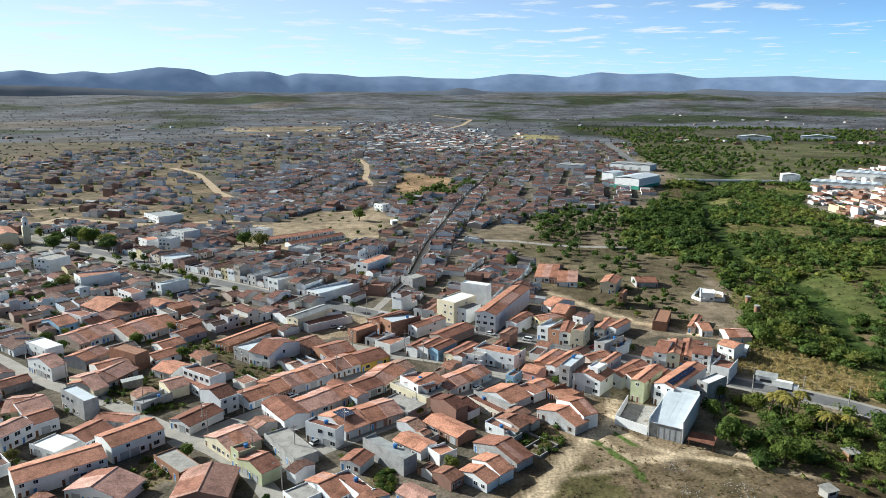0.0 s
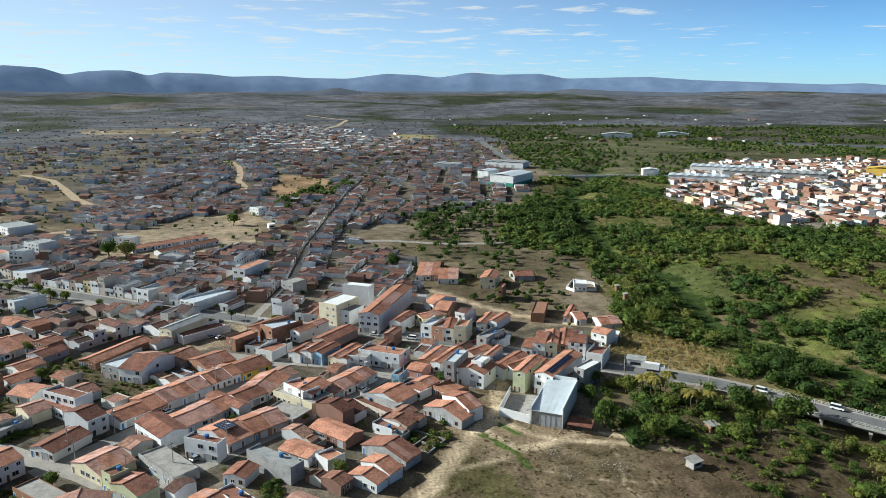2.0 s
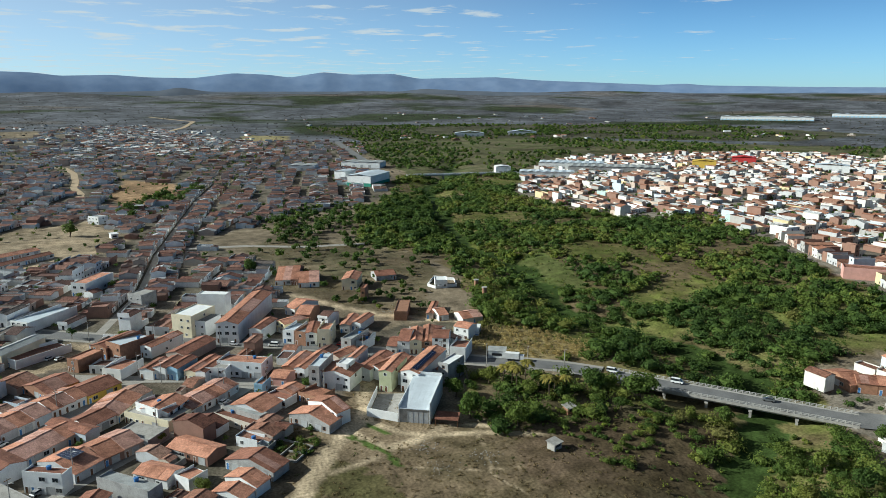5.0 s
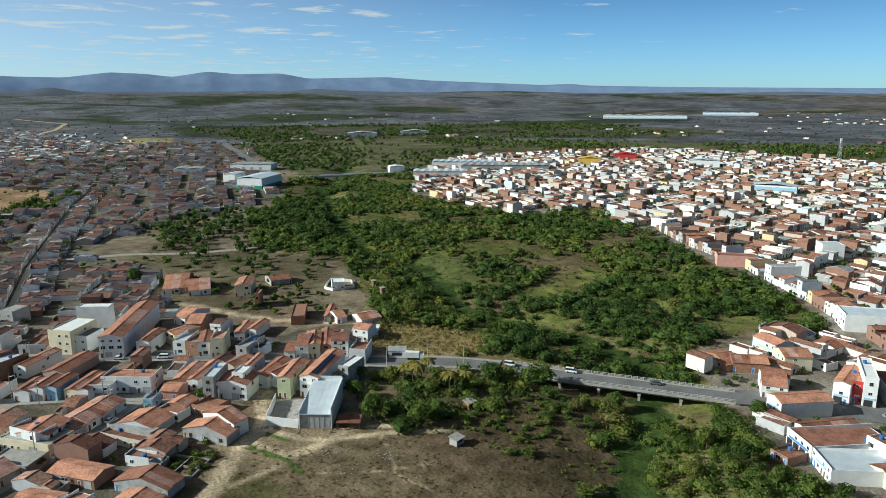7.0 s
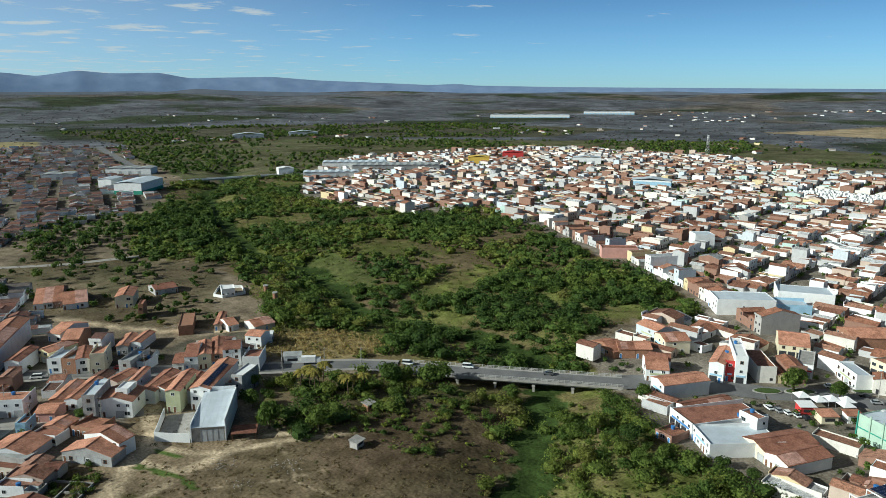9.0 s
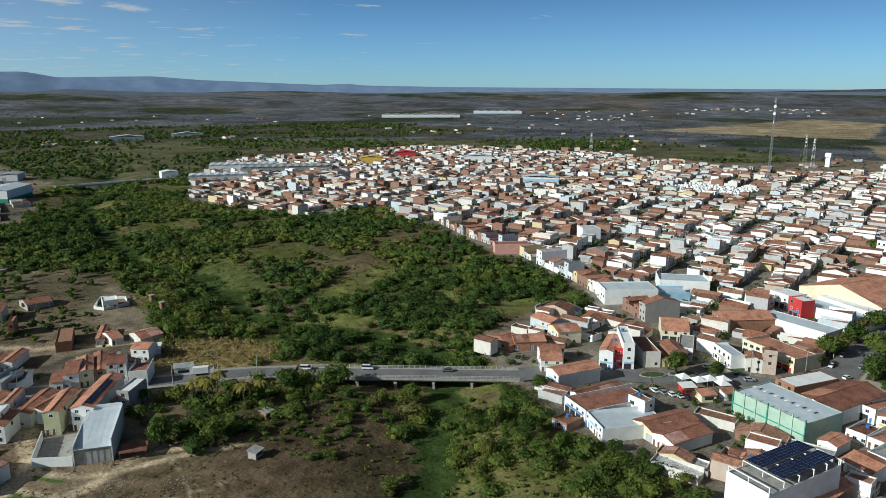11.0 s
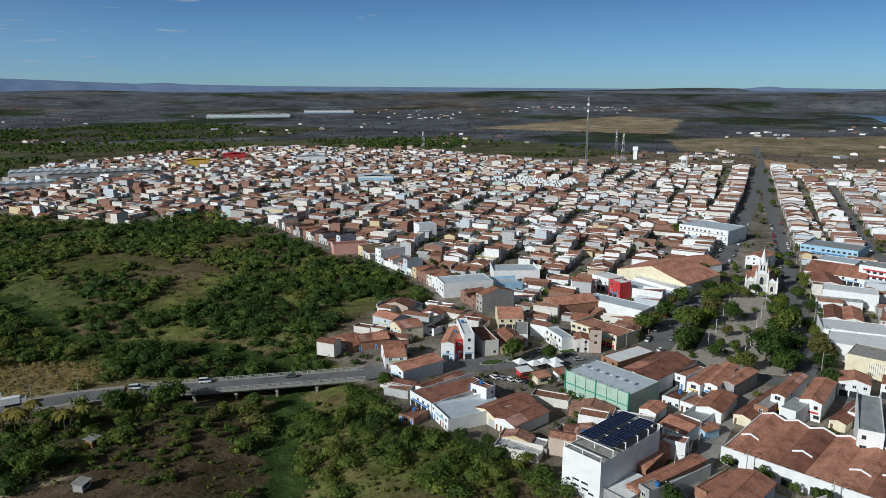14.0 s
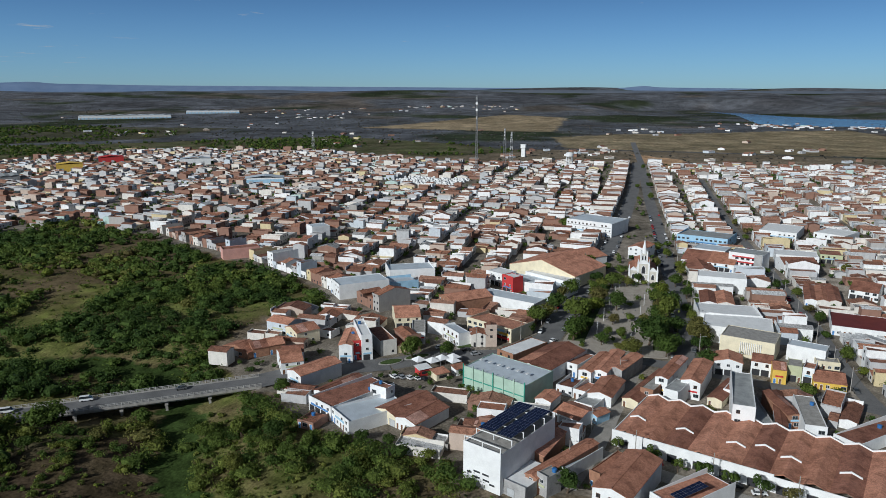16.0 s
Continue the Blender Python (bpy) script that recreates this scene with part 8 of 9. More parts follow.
n = len(xy)
tone = np.clip(1.5 * grain(xy[:, 0], xy[:, 1], 38, 15, 3) - .40 + g.normal(0, .16, n), 0, 1)
rad = 2.2 + 5.6 * g.uniform(0, 1, n) ** 1.9
away = np.hypot(xy[:, 0], xy[:, 1])
for k, (lo, hi, lobes, leaves, leaf) in enumerate(((0, 260, 9, 26, .235), (260, 400, 7, 16, .335), (400, 2000, 4, 10, .5))):
    q = (away >= lo) & (away < hi)
    rr = rad[q] * (.85 if k == 0 else 1)
    thicket("riverside_bushes", "dense green riverside thicket of small trees and bushes", xy[q], rr, rr * g.uniform(.45, .72, len(rr)), rr * .34, tone[q], LEAF_STUFF, lobes, leaves, leaf, 62 + 30 * k)
xy = scatter(VALLEY, 9500, 65, lambda x, y: off_roads(x, y) & ~in_poly(x, y, OPEN_BROWN) & ~in_poly(x, y, EAST_TOWN))
n = len(xy)
rad = g.uniform(.6, 1.7, n)
thicket("undergrowth", "low grass and undergrowth between the riverside trees", xy, rad, rad * .6, rad * .3, np.clip(g.normal(.55, .25, n), 0, 1), LEAF_STUFF, 3, 6, .4, 67, closed=False)
near = lambda x, y: off_roads(x, y) & (np.hypot(x, y) < 300) & ~in_poly(x, y, EAST_TOWN) & ~in_poly(x, y, REEDS) & ~in_poly(x, y, OPEN_BROWN)
xy = scatter(VALLEY, 12500, 68, near)
xy = xy[~in_poly(xy[:, 0], xy[:, 1], DRY_BANK) | (g.uniform(0, 1, len(xy)) < .3)]
n = len(xy)
rad = g.uniform(.7, 2.0, n)
thicket("undergrowth", "dry olive shrubs among the riverside trees", xy, rad, rad * .7, rad * .4, np.clip(g.normal(.72, .2, n), 0, 1), LEAF_STUFF, 3, 9, .24, 69)
xy = scatter(GREEN_BELT, 9000, 63)
xy = xy[grain(xy[:, 0], xy[:, 1], 150, 9) + g.uniform(-.1, .1, len(xy)) > .46]
n = len(xy)
rad = g.uniform(3, 6.5, n)
thicket("green_belt", "distant belt of green trees beyond the town", xy, rad, rad * .75, rad * .5, np.clip(g.normal(.3, .22, n), 0, 1), LEAF_STUFF, 2, 6, 1.3, 64, "woods")
xy = scatter(GREEN_FAR, 5200, 73)
xy = xy[grain(xy[:, 0], xy[:, 1], 210, 19) + g.uniform(-.06, .06, len(xy)) > .5]
n = len(xy)
rad = g.uniform(3, 7, n)
thicket("green_belt", "scattered far green trees along dry streams", xy, rad, rad * .7, rad * .45, np.clip(g.normal(.3, .22, n), 0, 1), LEAF_STUFF, 2, 5, 1.6, 74, "woods")
# dry scrub over the plain
a = radians(1) * g.uniform(-36, 106, 7500)
r = 900 * (4700 / 900) ** g.uniform(0, 1, 7500) ** .8
xy = np.c_[r * np.sin(a), r * np.cos(a)]
bad = in_poly(xy[:, 0], xy[:, 1], WEST_TOWN) | in_poly(xy[:, 0], xy[:, 1], EAST_TOWN) | in_poly(xy[:, 0], xy[:, 1], VALLEY)
for poly in (TAN_FIELD, TAN_FIELD_B, ORANGE_SOIL, GREEN_BELT):
    bad |= in_poly(xy[:, 0], xy[:, 1], poly)
xy = xy[~bad]
n = len(xy)
r = np.hypot(xy[:, 0], xy[:, 1])
swath = np.sin(xy[:, 0] / 160 + np.sin(xy[:, 1] / 210)) * np.sin(r / 130)
rad = g.uniform(1.6, 3.6, n) * np.clip(r / 1400, .5, 1.6) ** .5
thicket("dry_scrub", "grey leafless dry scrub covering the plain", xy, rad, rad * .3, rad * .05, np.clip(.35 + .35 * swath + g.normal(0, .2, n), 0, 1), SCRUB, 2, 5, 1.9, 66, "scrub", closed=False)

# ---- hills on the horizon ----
# Aerial haze is put into the hills as bluish base colour and faint emission.
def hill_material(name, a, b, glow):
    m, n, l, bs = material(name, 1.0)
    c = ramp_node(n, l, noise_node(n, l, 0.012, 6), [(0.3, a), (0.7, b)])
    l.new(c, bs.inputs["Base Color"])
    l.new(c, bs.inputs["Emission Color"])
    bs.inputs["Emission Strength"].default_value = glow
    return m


def hills(name, label, radius, crest, depth, mat, foot, seed, step=0.3):
    """A range of low hills along an arc: crest gives (bearing, degrees above eye level)."""
    az = np.arange(-46, 116, step)
    prof = np.interp(az, [b for b, _ in crest], [h for _, h in crest])
    ker = np.array([1, 2, 1]) / 4
    prof = np.convolve(np.pad(prof, 1, "edge"), ker, "valid")
    s = Shape()
    rows = []
    for dr, f, wob in ((0, 0.0, 0), (.22, .3, .16), (.45, .62, .14), (.7, .86, .08), (1, 1.0, 0)):
        ring = []
        for t, p in zip(az, prof):
            rr = radius + depth * dr
            fold = 1 - .35 * wob * (1 + math.sin(t * 1.7 + seed) * math.sin(t * .63 + 2 * seed))
            ring.append((rr * math.sin(radians(t)), rr * math.cos(radians(t)), EYE + rr * math.tan(radians(foot + (p - foot) * f * fold))))
        rows.append(ring)
    n = len(az)
    for ring in rows:
        s.v += ring
    for k in range(len(rows) - 1):
        s.f += [(k * n + i, k * n + i + 1, (k + 1) * n + i + 1, (k + 1) * n + i) for i in range(n - 1)]
    s.s = [0] * len(s.f)
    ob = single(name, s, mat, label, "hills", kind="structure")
    ob.data.polygons.foreach_set("use_smooth", np.ones(len(ob.data.polygons), bool))
    return ob


hills("backdrop", "range of low hills on the horizon, tinted blue for haze", 4640,
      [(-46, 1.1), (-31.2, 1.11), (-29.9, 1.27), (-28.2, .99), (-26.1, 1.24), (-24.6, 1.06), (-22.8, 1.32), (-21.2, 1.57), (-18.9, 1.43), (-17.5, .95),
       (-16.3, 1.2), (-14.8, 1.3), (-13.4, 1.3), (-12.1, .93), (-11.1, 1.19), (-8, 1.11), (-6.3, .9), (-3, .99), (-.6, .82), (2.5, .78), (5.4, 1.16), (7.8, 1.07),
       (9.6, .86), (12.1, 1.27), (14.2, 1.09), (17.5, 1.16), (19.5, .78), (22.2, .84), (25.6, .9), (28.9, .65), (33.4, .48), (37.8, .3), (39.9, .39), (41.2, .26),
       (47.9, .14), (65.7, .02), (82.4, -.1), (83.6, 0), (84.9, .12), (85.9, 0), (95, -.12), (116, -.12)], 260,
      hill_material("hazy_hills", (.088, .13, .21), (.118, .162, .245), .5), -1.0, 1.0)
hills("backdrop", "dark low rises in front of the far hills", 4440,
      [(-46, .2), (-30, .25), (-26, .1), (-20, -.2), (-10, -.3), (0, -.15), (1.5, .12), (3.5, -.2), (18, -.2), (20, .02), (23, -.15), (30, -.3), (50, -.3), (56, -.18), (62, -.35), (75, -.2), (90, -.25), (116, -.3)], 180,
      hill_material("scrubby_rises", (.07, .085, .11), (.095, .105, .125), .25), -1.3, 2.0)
lake = Shape()
LAKE = [(3452, 58), (3069, -76), (2346, -124), (2206, -204), (2250, -360), (2172, -600), (2648, -700), (2779, -427), (2927, -266), (3269, -102)]
lake.face([(x, y, 4.2) for x, y in LAKE][::-1])
single("water", lake, WATER, "blue lake behind an earth dam", "lake", kind="structure")
# ---- plaza, roundabout and street life ----
plaza = Shape()
plaza.slab([(292, 10, .16), (325, 11, .16), (404, 21, .16), (404, 54, .16), (300, 55, .16), (282, 55, .16)], .2)
single("pavement", plaza, PLAZA, "broad stone-paved town plaza with trees and benches", "plaza", kind="structure")
for x, y, a, b in ((248, 116, 5.5, 2.6), (257, 108, 6, 2.4), (276, 93, 5, 2.4)):
    isl = thing("traffic_island", "kerbed oval traffic island with grass", "traffic island", pose(x, y, .1, 0, 0, -42))
    for nm, f, z0, z1, mat in (("kerb", 1.0, 0, .3, CONCRETE), ("grass", .86, .3, .42, weathered("lawn", (.07, .11, .03), .6, 1.0))):
        s = Shape().tube(0, 0, z0, z1, 1, 1, 20)
        s.v = [(p[0] * a * f, p[1] * b * f, p[2]) for p in s.v]
        part(nm, s, mat, isl)
for x, y in ((249, 104), (250, 98.5), (254, 96), (253, 90.5), (257, 92)):
    t = thing("market_tent", "white pyramid market tent on four thin posts", "tent", pose(x, y, .1, 0, 0, -35), "white market tents")
    can = Shape()
    for k in range(4):
        c = [(-2.4, -2.4, 2.5), (2.4, -2.4, 2.5), (2.4, 2.4, 2.5), (-2.4, 2.4, 2.5)]
        can.face([c[k], c[(k + 1) % 4], (0, 0, 4.1)])
    can.face([(-2.4, -2.4, 2.45), (-2.4, 2.4, 2.45), (2.4, 2.4, 2.45), (2.4, -2.4, 2.45)])
    part("canopy", can, CANVAS, t)
    for sx in (-2.3, 2.3):
        for sy in (-2.3, 2.3):
            part("pole", Shape().tube(sx, sy, 0, 2.5, .05, .05, 6), STEEL, t)


def kiosk(x, y, turn, w, d, h, wall, roof, label):
    k = thing("kiosk", label, "kiosk", pose(x, y, .1, 0, 0, turn))
    part("wall", Shape().box(-w / 2, -d / 2, 0, w / 2, d / 2, h), wall, k)
    part("roof", Shape().slab([(-w / 2 - .4, -d / 2 - .4, h + .1), (w / 2 + .4, -d / 2 - .4, h + .1), (w / 2 + .4, d / 2 + .4, h + .5), (-w / 2 - .4, d / 2 + .4, h + .5)], .12), roof, k)
    part("hatch", Shape().box(-w * .3, -d / 2 - .04, 1.0, w * .3, -d / 2 + .02, 2.1), DARK, k)


kiosk(241, 99, -40, 5, 4, 3.0, RED, WHITE, "small red kiosk with white roof on the square")
kiosk(240, 91.5, -40, 5.5, 5, 2.8, CREAM, TILE, "small kiosk with a brown tile roof on the square")
kiosk(247, 86, -40, 5, 4, 2.8, WHITE, TILE, "small white kiosk with tile roof beside tents")
kiosk(124, 253.5, -30, 7, 4, 3.2, WHITE, METAL_GREY, "white roadside stand with a sheet roof")
kiosk(124.2, 196.3, 10, 3.6, 3, 2.4, BRICK, CONCRETE, "small brick hut among bushes")
kiosk(106.7, 176.2, 20, 3.6, 3, 2.2, CONCRETE, CONCRETE, "ruined grey hut on waste ground")
kiosk(-117, 250, -60, 3, 7, 3, CONCRETE, METAL_GREY, "grey box kiosk on a street corner")
kiosk(-40, 580, 20, 5, 5, 3.2, WHITE, WHITE, "small white kiosk on sandy ground")
for x, y in ((156.8, 348.7), (154.6, 333)):
    t = thing("well_shaft", "old round brick shaft standing on open ground", "shaft", pose(x, y, 0))
    part("shaft", Shape().tube(0, 0, 0, 6, 1.3, 1.2, 12), BRICK, t)
    part("cap", Shape().tube(0, 0, 6, 6.4, 1.5, 1.5, 12), CONCRETE, t)


# vehicles
def car_shape(kind):
    """Body, glass and wheels of a small car, nose along +x."""
    body, glass = Shape(), Shape()
    side = [(-2.05, .35), (-2.1, .75), (-1.95, .92), (1.0, .95), (1.95, .78), (2.1, .55), (2.05, .35)]
    cab = [(-1.75, .92), (-1.35, 1.42), (.25, 1.45), (1.05, .95)]
    if kind == "van":
        side = [(-2.3, .4), (-2.35, 1.0), (-2.3, 1.1), (1.5, 1.1), (2.2, .95), (2.3, .6), (2.25, .4)]
        cab = [(-2.28, 1.1), (-2.2, 1.95), (1.0, 1.95), (1.75, 1.08)]
    for pts, hw, sh, slot in ((side, .84, body, 0), (cab, .72, glass, 0)):
        n = len(pts)
        sh.v = [(x, -hw, z) for x, z in pts] + [(x, hw, z) for x, z in pts]
        sh.f = [tuple(range(n)), tuple(range(2 * n - 1, n - 1, -1))] + [(i, n + i, n + (i + 1) % n, (i + 1) % n) for i in range(n)]
        sh.s = [0] * (n + 2)
    top = cab[1:3]
    body.box(top[0][0] - .02, -.7, top[0][1] - .02, top[1][0] + .02, .7, top[1][1] + .05)
    return body, glass


CAR_PAINTS = {"white": weathered("white_car_paint", (.78, .78, .78), .95, .5, .3), "silver": weathered("silver_car_paint", (.45, .46, .48), .95, .5, .3, .4),
              "red": weathered("red_car_paint", (.42, .03, .03), .95, .5, .3), "black": weathered("black_car_paint", (.02, .02, .022), .95, .5, .3),
              "grey": weathered("grey_car_paint", (.14, .145, .15), .95, .5, .3, .3)}
WHEEL = Shape()
WHEEL.tube(0, 0, -.1, .1, .31, .31, 12)
WHEEL = WHEEL.mesh("wheel", RUBBER)
CAR_PARTS = {}
for kind in ("car", "van"):
    for paint, mat in CAR_PAINTS.items():
        b, gl_ = car_shape(kind)
        CAR_PARTS[kind, paint] = (b.mesh("body", mat), gl_.mesh("glasshouse", GLASS))


def car(x, y, heading, paint="white", kind="car", z=.16):
    """heading: the bearing of its nose."""
    c = thing("car" if kind == "car" else "van", f"{paint} small {kind} standing on the street", kind, pose(x, y, z, 0, 0, 90 - heading), "vehicles")
    b, gls = CAR_PARTS[kind, paint]
    part("body", b, None, c)
    part("glasshouse", gls, None, c)
    for wx in (-1.3, 1.3):
        for wy in (-.78, .78):
            part("wheel", WHEEL, None, c, at=pose(wx, wy, .31, 90, 0, 0))


def truck(x, y, heading):
    c = thing("truck", "white box truck driving on the road", "truck", pose(x, y, .16, 0, 0, 90 - heading), "vehicles")
    part("cargo_box", Shape().box(-4.2, -1.15, .9, 1.6, 1.15, 3.3), WHITE, c)
    part("cab", Shape().box(1.8, -1.05, .6, 3.6, 1.05, 2.5), CAR_PAINTS["white"], c)
    part("windscreen", Shape().box(3.6, -.95, 1.5, 3.64, .95, 2.3), GLASS, c)
    part("chassis", Shape().box(-4.1, -.5, .5, 3.4, .5, .9), DARK, c)
    for wx in (-2.8, 2.6):
        for wy in (-.95, .95):
            part("wheel", WHEEL, None, c, at=pose(wx, wy, .45, 90, 0, 0) @ Matrix.Scale(1.45, 4))


truck(129, 246.5, 123)
for x, y, h, paint, kind in ((176, 203, 140, "white", "van"), (122, 254.5, 300, "black", "car"), (159, 221, 140, "white", "van"), (99, 264.5, 125, "grey", "car"), (196, 178, 320, "grey", "car"),
                             (234, 108.5, 30, "white", "car"), (234.5, 105.5, 30, "silver", "car"), (235, 102.5, 30, "white", "car"), (235.6, 99.6, 30, "white", "car"), (236, 96.6, 30, "black", "car"),
                             (270, 103, 130, "white", "car"), (268, 86, 140, "silver", "car"), (224, 77, 340, "white", "car"), (223, 73, 340, "silver", "car"), (222.6, 69.5, 340, "black", "car"),
                             (221.8, 62, 340, "red", "car"), (226, 148, 130, "black", "car"), (66, 290, 125, "red", "car"), (22, 308, 120, "white", "car"), (38, 300, 300, "white", "van"),
                             (13, 248, 43, "white", "car"), (-55, 241, 43, "white", "car"), (-40, 206, 43, "silver", "car"), (64, 256, 50, "white", "car"), (-51, 318, 40, "white", "car"),
                             (-47, 316, 40, "silver", "car"), (197, -14, 166, "black", "car"), (195.5, -20, 166, "white", "car"), (199.5, -6, 166, "silver", "car"), (202, 8, 166, "red", "car")):
    car(x, y, h, paint, kind)
vr = random.Random(4)
for line, off, step in ((AVENUE_N, -4.6, 13), (AVENUE_N, 4.8, 15), (AVENUE_S, 4.0, 11), (AVENUE_S, -4.0, 14), (STREET_F, 2.4, 17)):
    for p, q in zip(line, line[1:]):
        p, q = Vector(p), Vector(q)
        d = (q - p).normalized()
        s = vr.uniform(0, step)
        while s < (q - p).length and p.x + d.x * s < 640:
            c = p + d * s + Vector((-d.y, d.x)) * off
            if c.x > 268 and vr.random() < .8:
                car(c.x, c.y, math.degrees(math.atan2(d.x, d.y)) + 180 * (off > 0), vr.choice(("white", "white", "silver", "red", "black", "grey")), "car", .14)
            s += step * vr.uniform(.6, 1.6)
bus = thing("bus", "white and blue parked bus on a dirt yard", "bus", pose(128, 283, .05, 0, 0, 60), "vehicles")
part("body", Shape().box(-5, -1.25, .5, 5, 1.25, 3.0), WHITE, bus)
part("window_band", Shape().box(-4.8, -1.28, 1.7, 4.9, 1.28, 2.5), GLASS, bus)
part("stripe", Shape().box(-5.02, -1.27, .8, 5.02, 1.27, 1.3), BLUE, bus)
for wx in (-3.2, 3.2):
    for wy in (-1.1, 1.1):
        part("wheel", WHEEL, None, bus, at=pose(wx, wy, .45, 90, 0, 0) @ Matrix.Scale(1.45, 4))


POLE = Shape().tube(0, 0, -.2, 9.5, .17, .11, 7).mesh("shaft", CONCRETE)
CROSSARM = Shape().box(-1.0, -.07, 8.9, 1.0, .07, 9.05).mesh("crossarm", WOOD)
LAMP_ARM = Shape().rod((0, 0, 8.0), (0, -2.0, 8.7), .05).box(-.12, -2.5, 8.62, .12, -1.9, 8.76).mesh("lamp_arm", STEEL)


def pole(x, y, turn):
    p = thing("utility_pole", "grey concrete utility pole with crossarm and street lamp", "pole", pose(x, y, 0, 0, 0, turn), "utility poles")
    part("shaft", POLE, None, p)
    part("crossarm", CROSSARM, None, p)
    part("lamp_arm", LAMP_ARM, None, p)


for line, off, step in ((MAIN_ROAD[4:14], 5.6, 27), (STREET_A, 3.8, 26), (STREET_B, 3.8, 26), (STREET_D, 4.2, 26), (STREET_C, 3.8, 30), (AVENUE_N[1:6], 6.8, 32), (AVENUE_S[:4], -6.0, 30),
                        (STREET_F[:4], 4.0, 30), (STREET_G, 3.2, 24), (STREET_H, 4, 22)):
    for p, q in zip(line, line[1:]):
        p, q = Vector(p), Vector(q)
        d = (q - p).normalized()
        for k in range(max(1, int((q - p).length / step))):
            c = p + d * (step * (k + .5)) + Vector((-d.y, d.x)) * off
            pole(c.x, c.y, math.degrees(math.atan2(d.y, d.x)))


# ---- single trees ----
tree(428.8, 65.7, 0, 1.78, "leafy dark green shade tree on the town plaza", "plaza trees")
tree(400.8, 56.3, 2, 1.14, "leafy dark green shade tree on the town plaza", "plaza trees")
tree(368.8, 65.0, 0, 1.71, "leafy dark green shade tree on the town plaza", "plaza trees")
tree(340.7, 66.9, 2, 1.43, "leafy dark green shade tree on the town plaza", "plaza trees")
tree(315.2, 71.0, 2, 1.45, "leafy dark green shade tree on the town plaza", "plaza trees")
tree(351.5, 38.3, 3, 1.70, "leafy dark green shade tree on the town plaza", "plaza trees")
tree(360.3, 48.6, 2, 1.50, "leafy dark green shade tree on the town plaza", "plaza trees")
tree(327.8, 54.5, 1, 2.74, "leafy dark green shade tree on the town plaza", "plaza trees")
tree(421.9, 44.5, 0, 1.39, "leafy dark green shade tree on the town plaza", "plaza trees")
tree(409.4, 33.4, 1, 1.46, "leafy dark green shade tree on the town plaza", "plaza trees")
tree(305.8, 18.6, 0, 2.72, "leafy dark green shade tree on the town plaza", "plaza trees")
tree(341.3, 13.7, 1, 2.81, "leafy dark green shade tree on the town plaza", "plaza trees")
tree(313.0, -0.3, 0, 2.11, "leafy dark green shade tree on the town plaza", "plaza trees")
tree(380.6, 18.3, 3, 1.40, "leafy dark green shade tree on the town plaza", "plaza trees")
tree(406.8, 12.8, 2, 1.28, "leafy dark green shade tree on the town plaza", "plaza trees")
tree(449.0, 11.9, 2, 0.98, "leafy dark green shade tree on the town plaza", "plaza trees")
tree(391.9, 45.5, 1, 2.21, "leafy dark green shade tree on the town plaza", "plaza trees")
tree(430.2, 53.9, 2, 0.95, "leafy dark green shade tree on the town plaza", "plaza trees")
tree(298.5, 38.2, 3, 1.02, "leafy dark green shade tree on the town plaza", "plaza trees")
tree(309.0, 31.0, 1, 1.29, "leafy dark green shade tree on the town plaza", "plaza trees")
tree(300.0, 50.8, 3, 1.83, "leafy dark green shade tree on the town plaza", "plaza trees")
tree(289.2, 24.0, 3, 1.42, "leafy dark green shade tree on the town plaza", "plaza trees")
tree(294.1, 10.8, 2, 1.43, "leafy dark green shade tree on the town plaza", "plaza trees")
tree(339.4, 18.7, 1, 1.92, "leafy dark green shade tree on the town plaza", "plaza trees")
tree(385.1, 6.2, 3, 1.06, "green street tree beside the avenue", "avenue trees")
tree(358.8, 5.3, 2, 0.85, "green street tree beside the avenue", "avenue trees")
tree(336.0, -0.8, 2, 0.96, "green street tree beside the avenue", "avenue trees")
tree(431.7, 10.8, 3, 1.02, "green street tree beside the avenue", "avenue trees")
tree(511.0, 23.2, 2, 0.79, "green street tree beside the avenue", "avenue trees")
tree(581.7, 26.1, 0, 0.94, "green street tree beside the avenue", "avenue trees")
tree(660.6, 30.2, 0, 0.93, "green street tree beside the avenue", "avenue trees")
tree(757.1, 40.1, 3, 0.81, "green street tree beside the avenue", "avenue trees")
tree(818.5, 60.8, 2, 1.13, "green street tree beside the avenue", "avenue trees")
tree(731.7, 52.6, 3, 1.18, "green street tree beside the avenue", "avenue trees")
tree(915.7, 70.2, 2, 0.98, "green street tree beside the avenue", "avenue trees")
tree(1006.1, 85.2, 3, 1.08, "green street tree beside the avenue", "avenue trees")
tree(813.6, 73.8, 0, 0.99, "green street tree beside the avenue", "avenue trees")
tree(719.6, 63.5, 1, 1.07, "green street tree beside the avenue", "avenue trees")
tree(306.2, -2.3, 2, 1.18, "green street tree beside the avenue", "avenue trees")
tree(286.6, -4.8, 3, 1.19, "green street tree beside the avenue", "avenue trees")
tree(420.3, -40.1, 3, 0.85, "round green street tree beside parked cars", "street trees")
tree(455.6, -37.4, 1, 1.04, "round green street tree beside parked cars", "street trees")
tree(490.8, -35.1, 3, 0.71, "round green street tree beside parked cars", "street trees")
tree(555.5, -29.0, 1, 1.11, "round green street tree beside parked cars", "street trees")
tree(613.0, -22.5, 0, 0.87, "round green street tree beside parked cars", "street trees")
tree(408.3, -49.5, 3, 0.98, "round green street tree beside parked cars", "street trees")
tree(380.3, -51.9, 2, 0.85, "round green street tree beside parked cars", "street trees")
tree(362.3, -54.3, 3, 0.95, "round green street tree beside parked cars", "street trees")
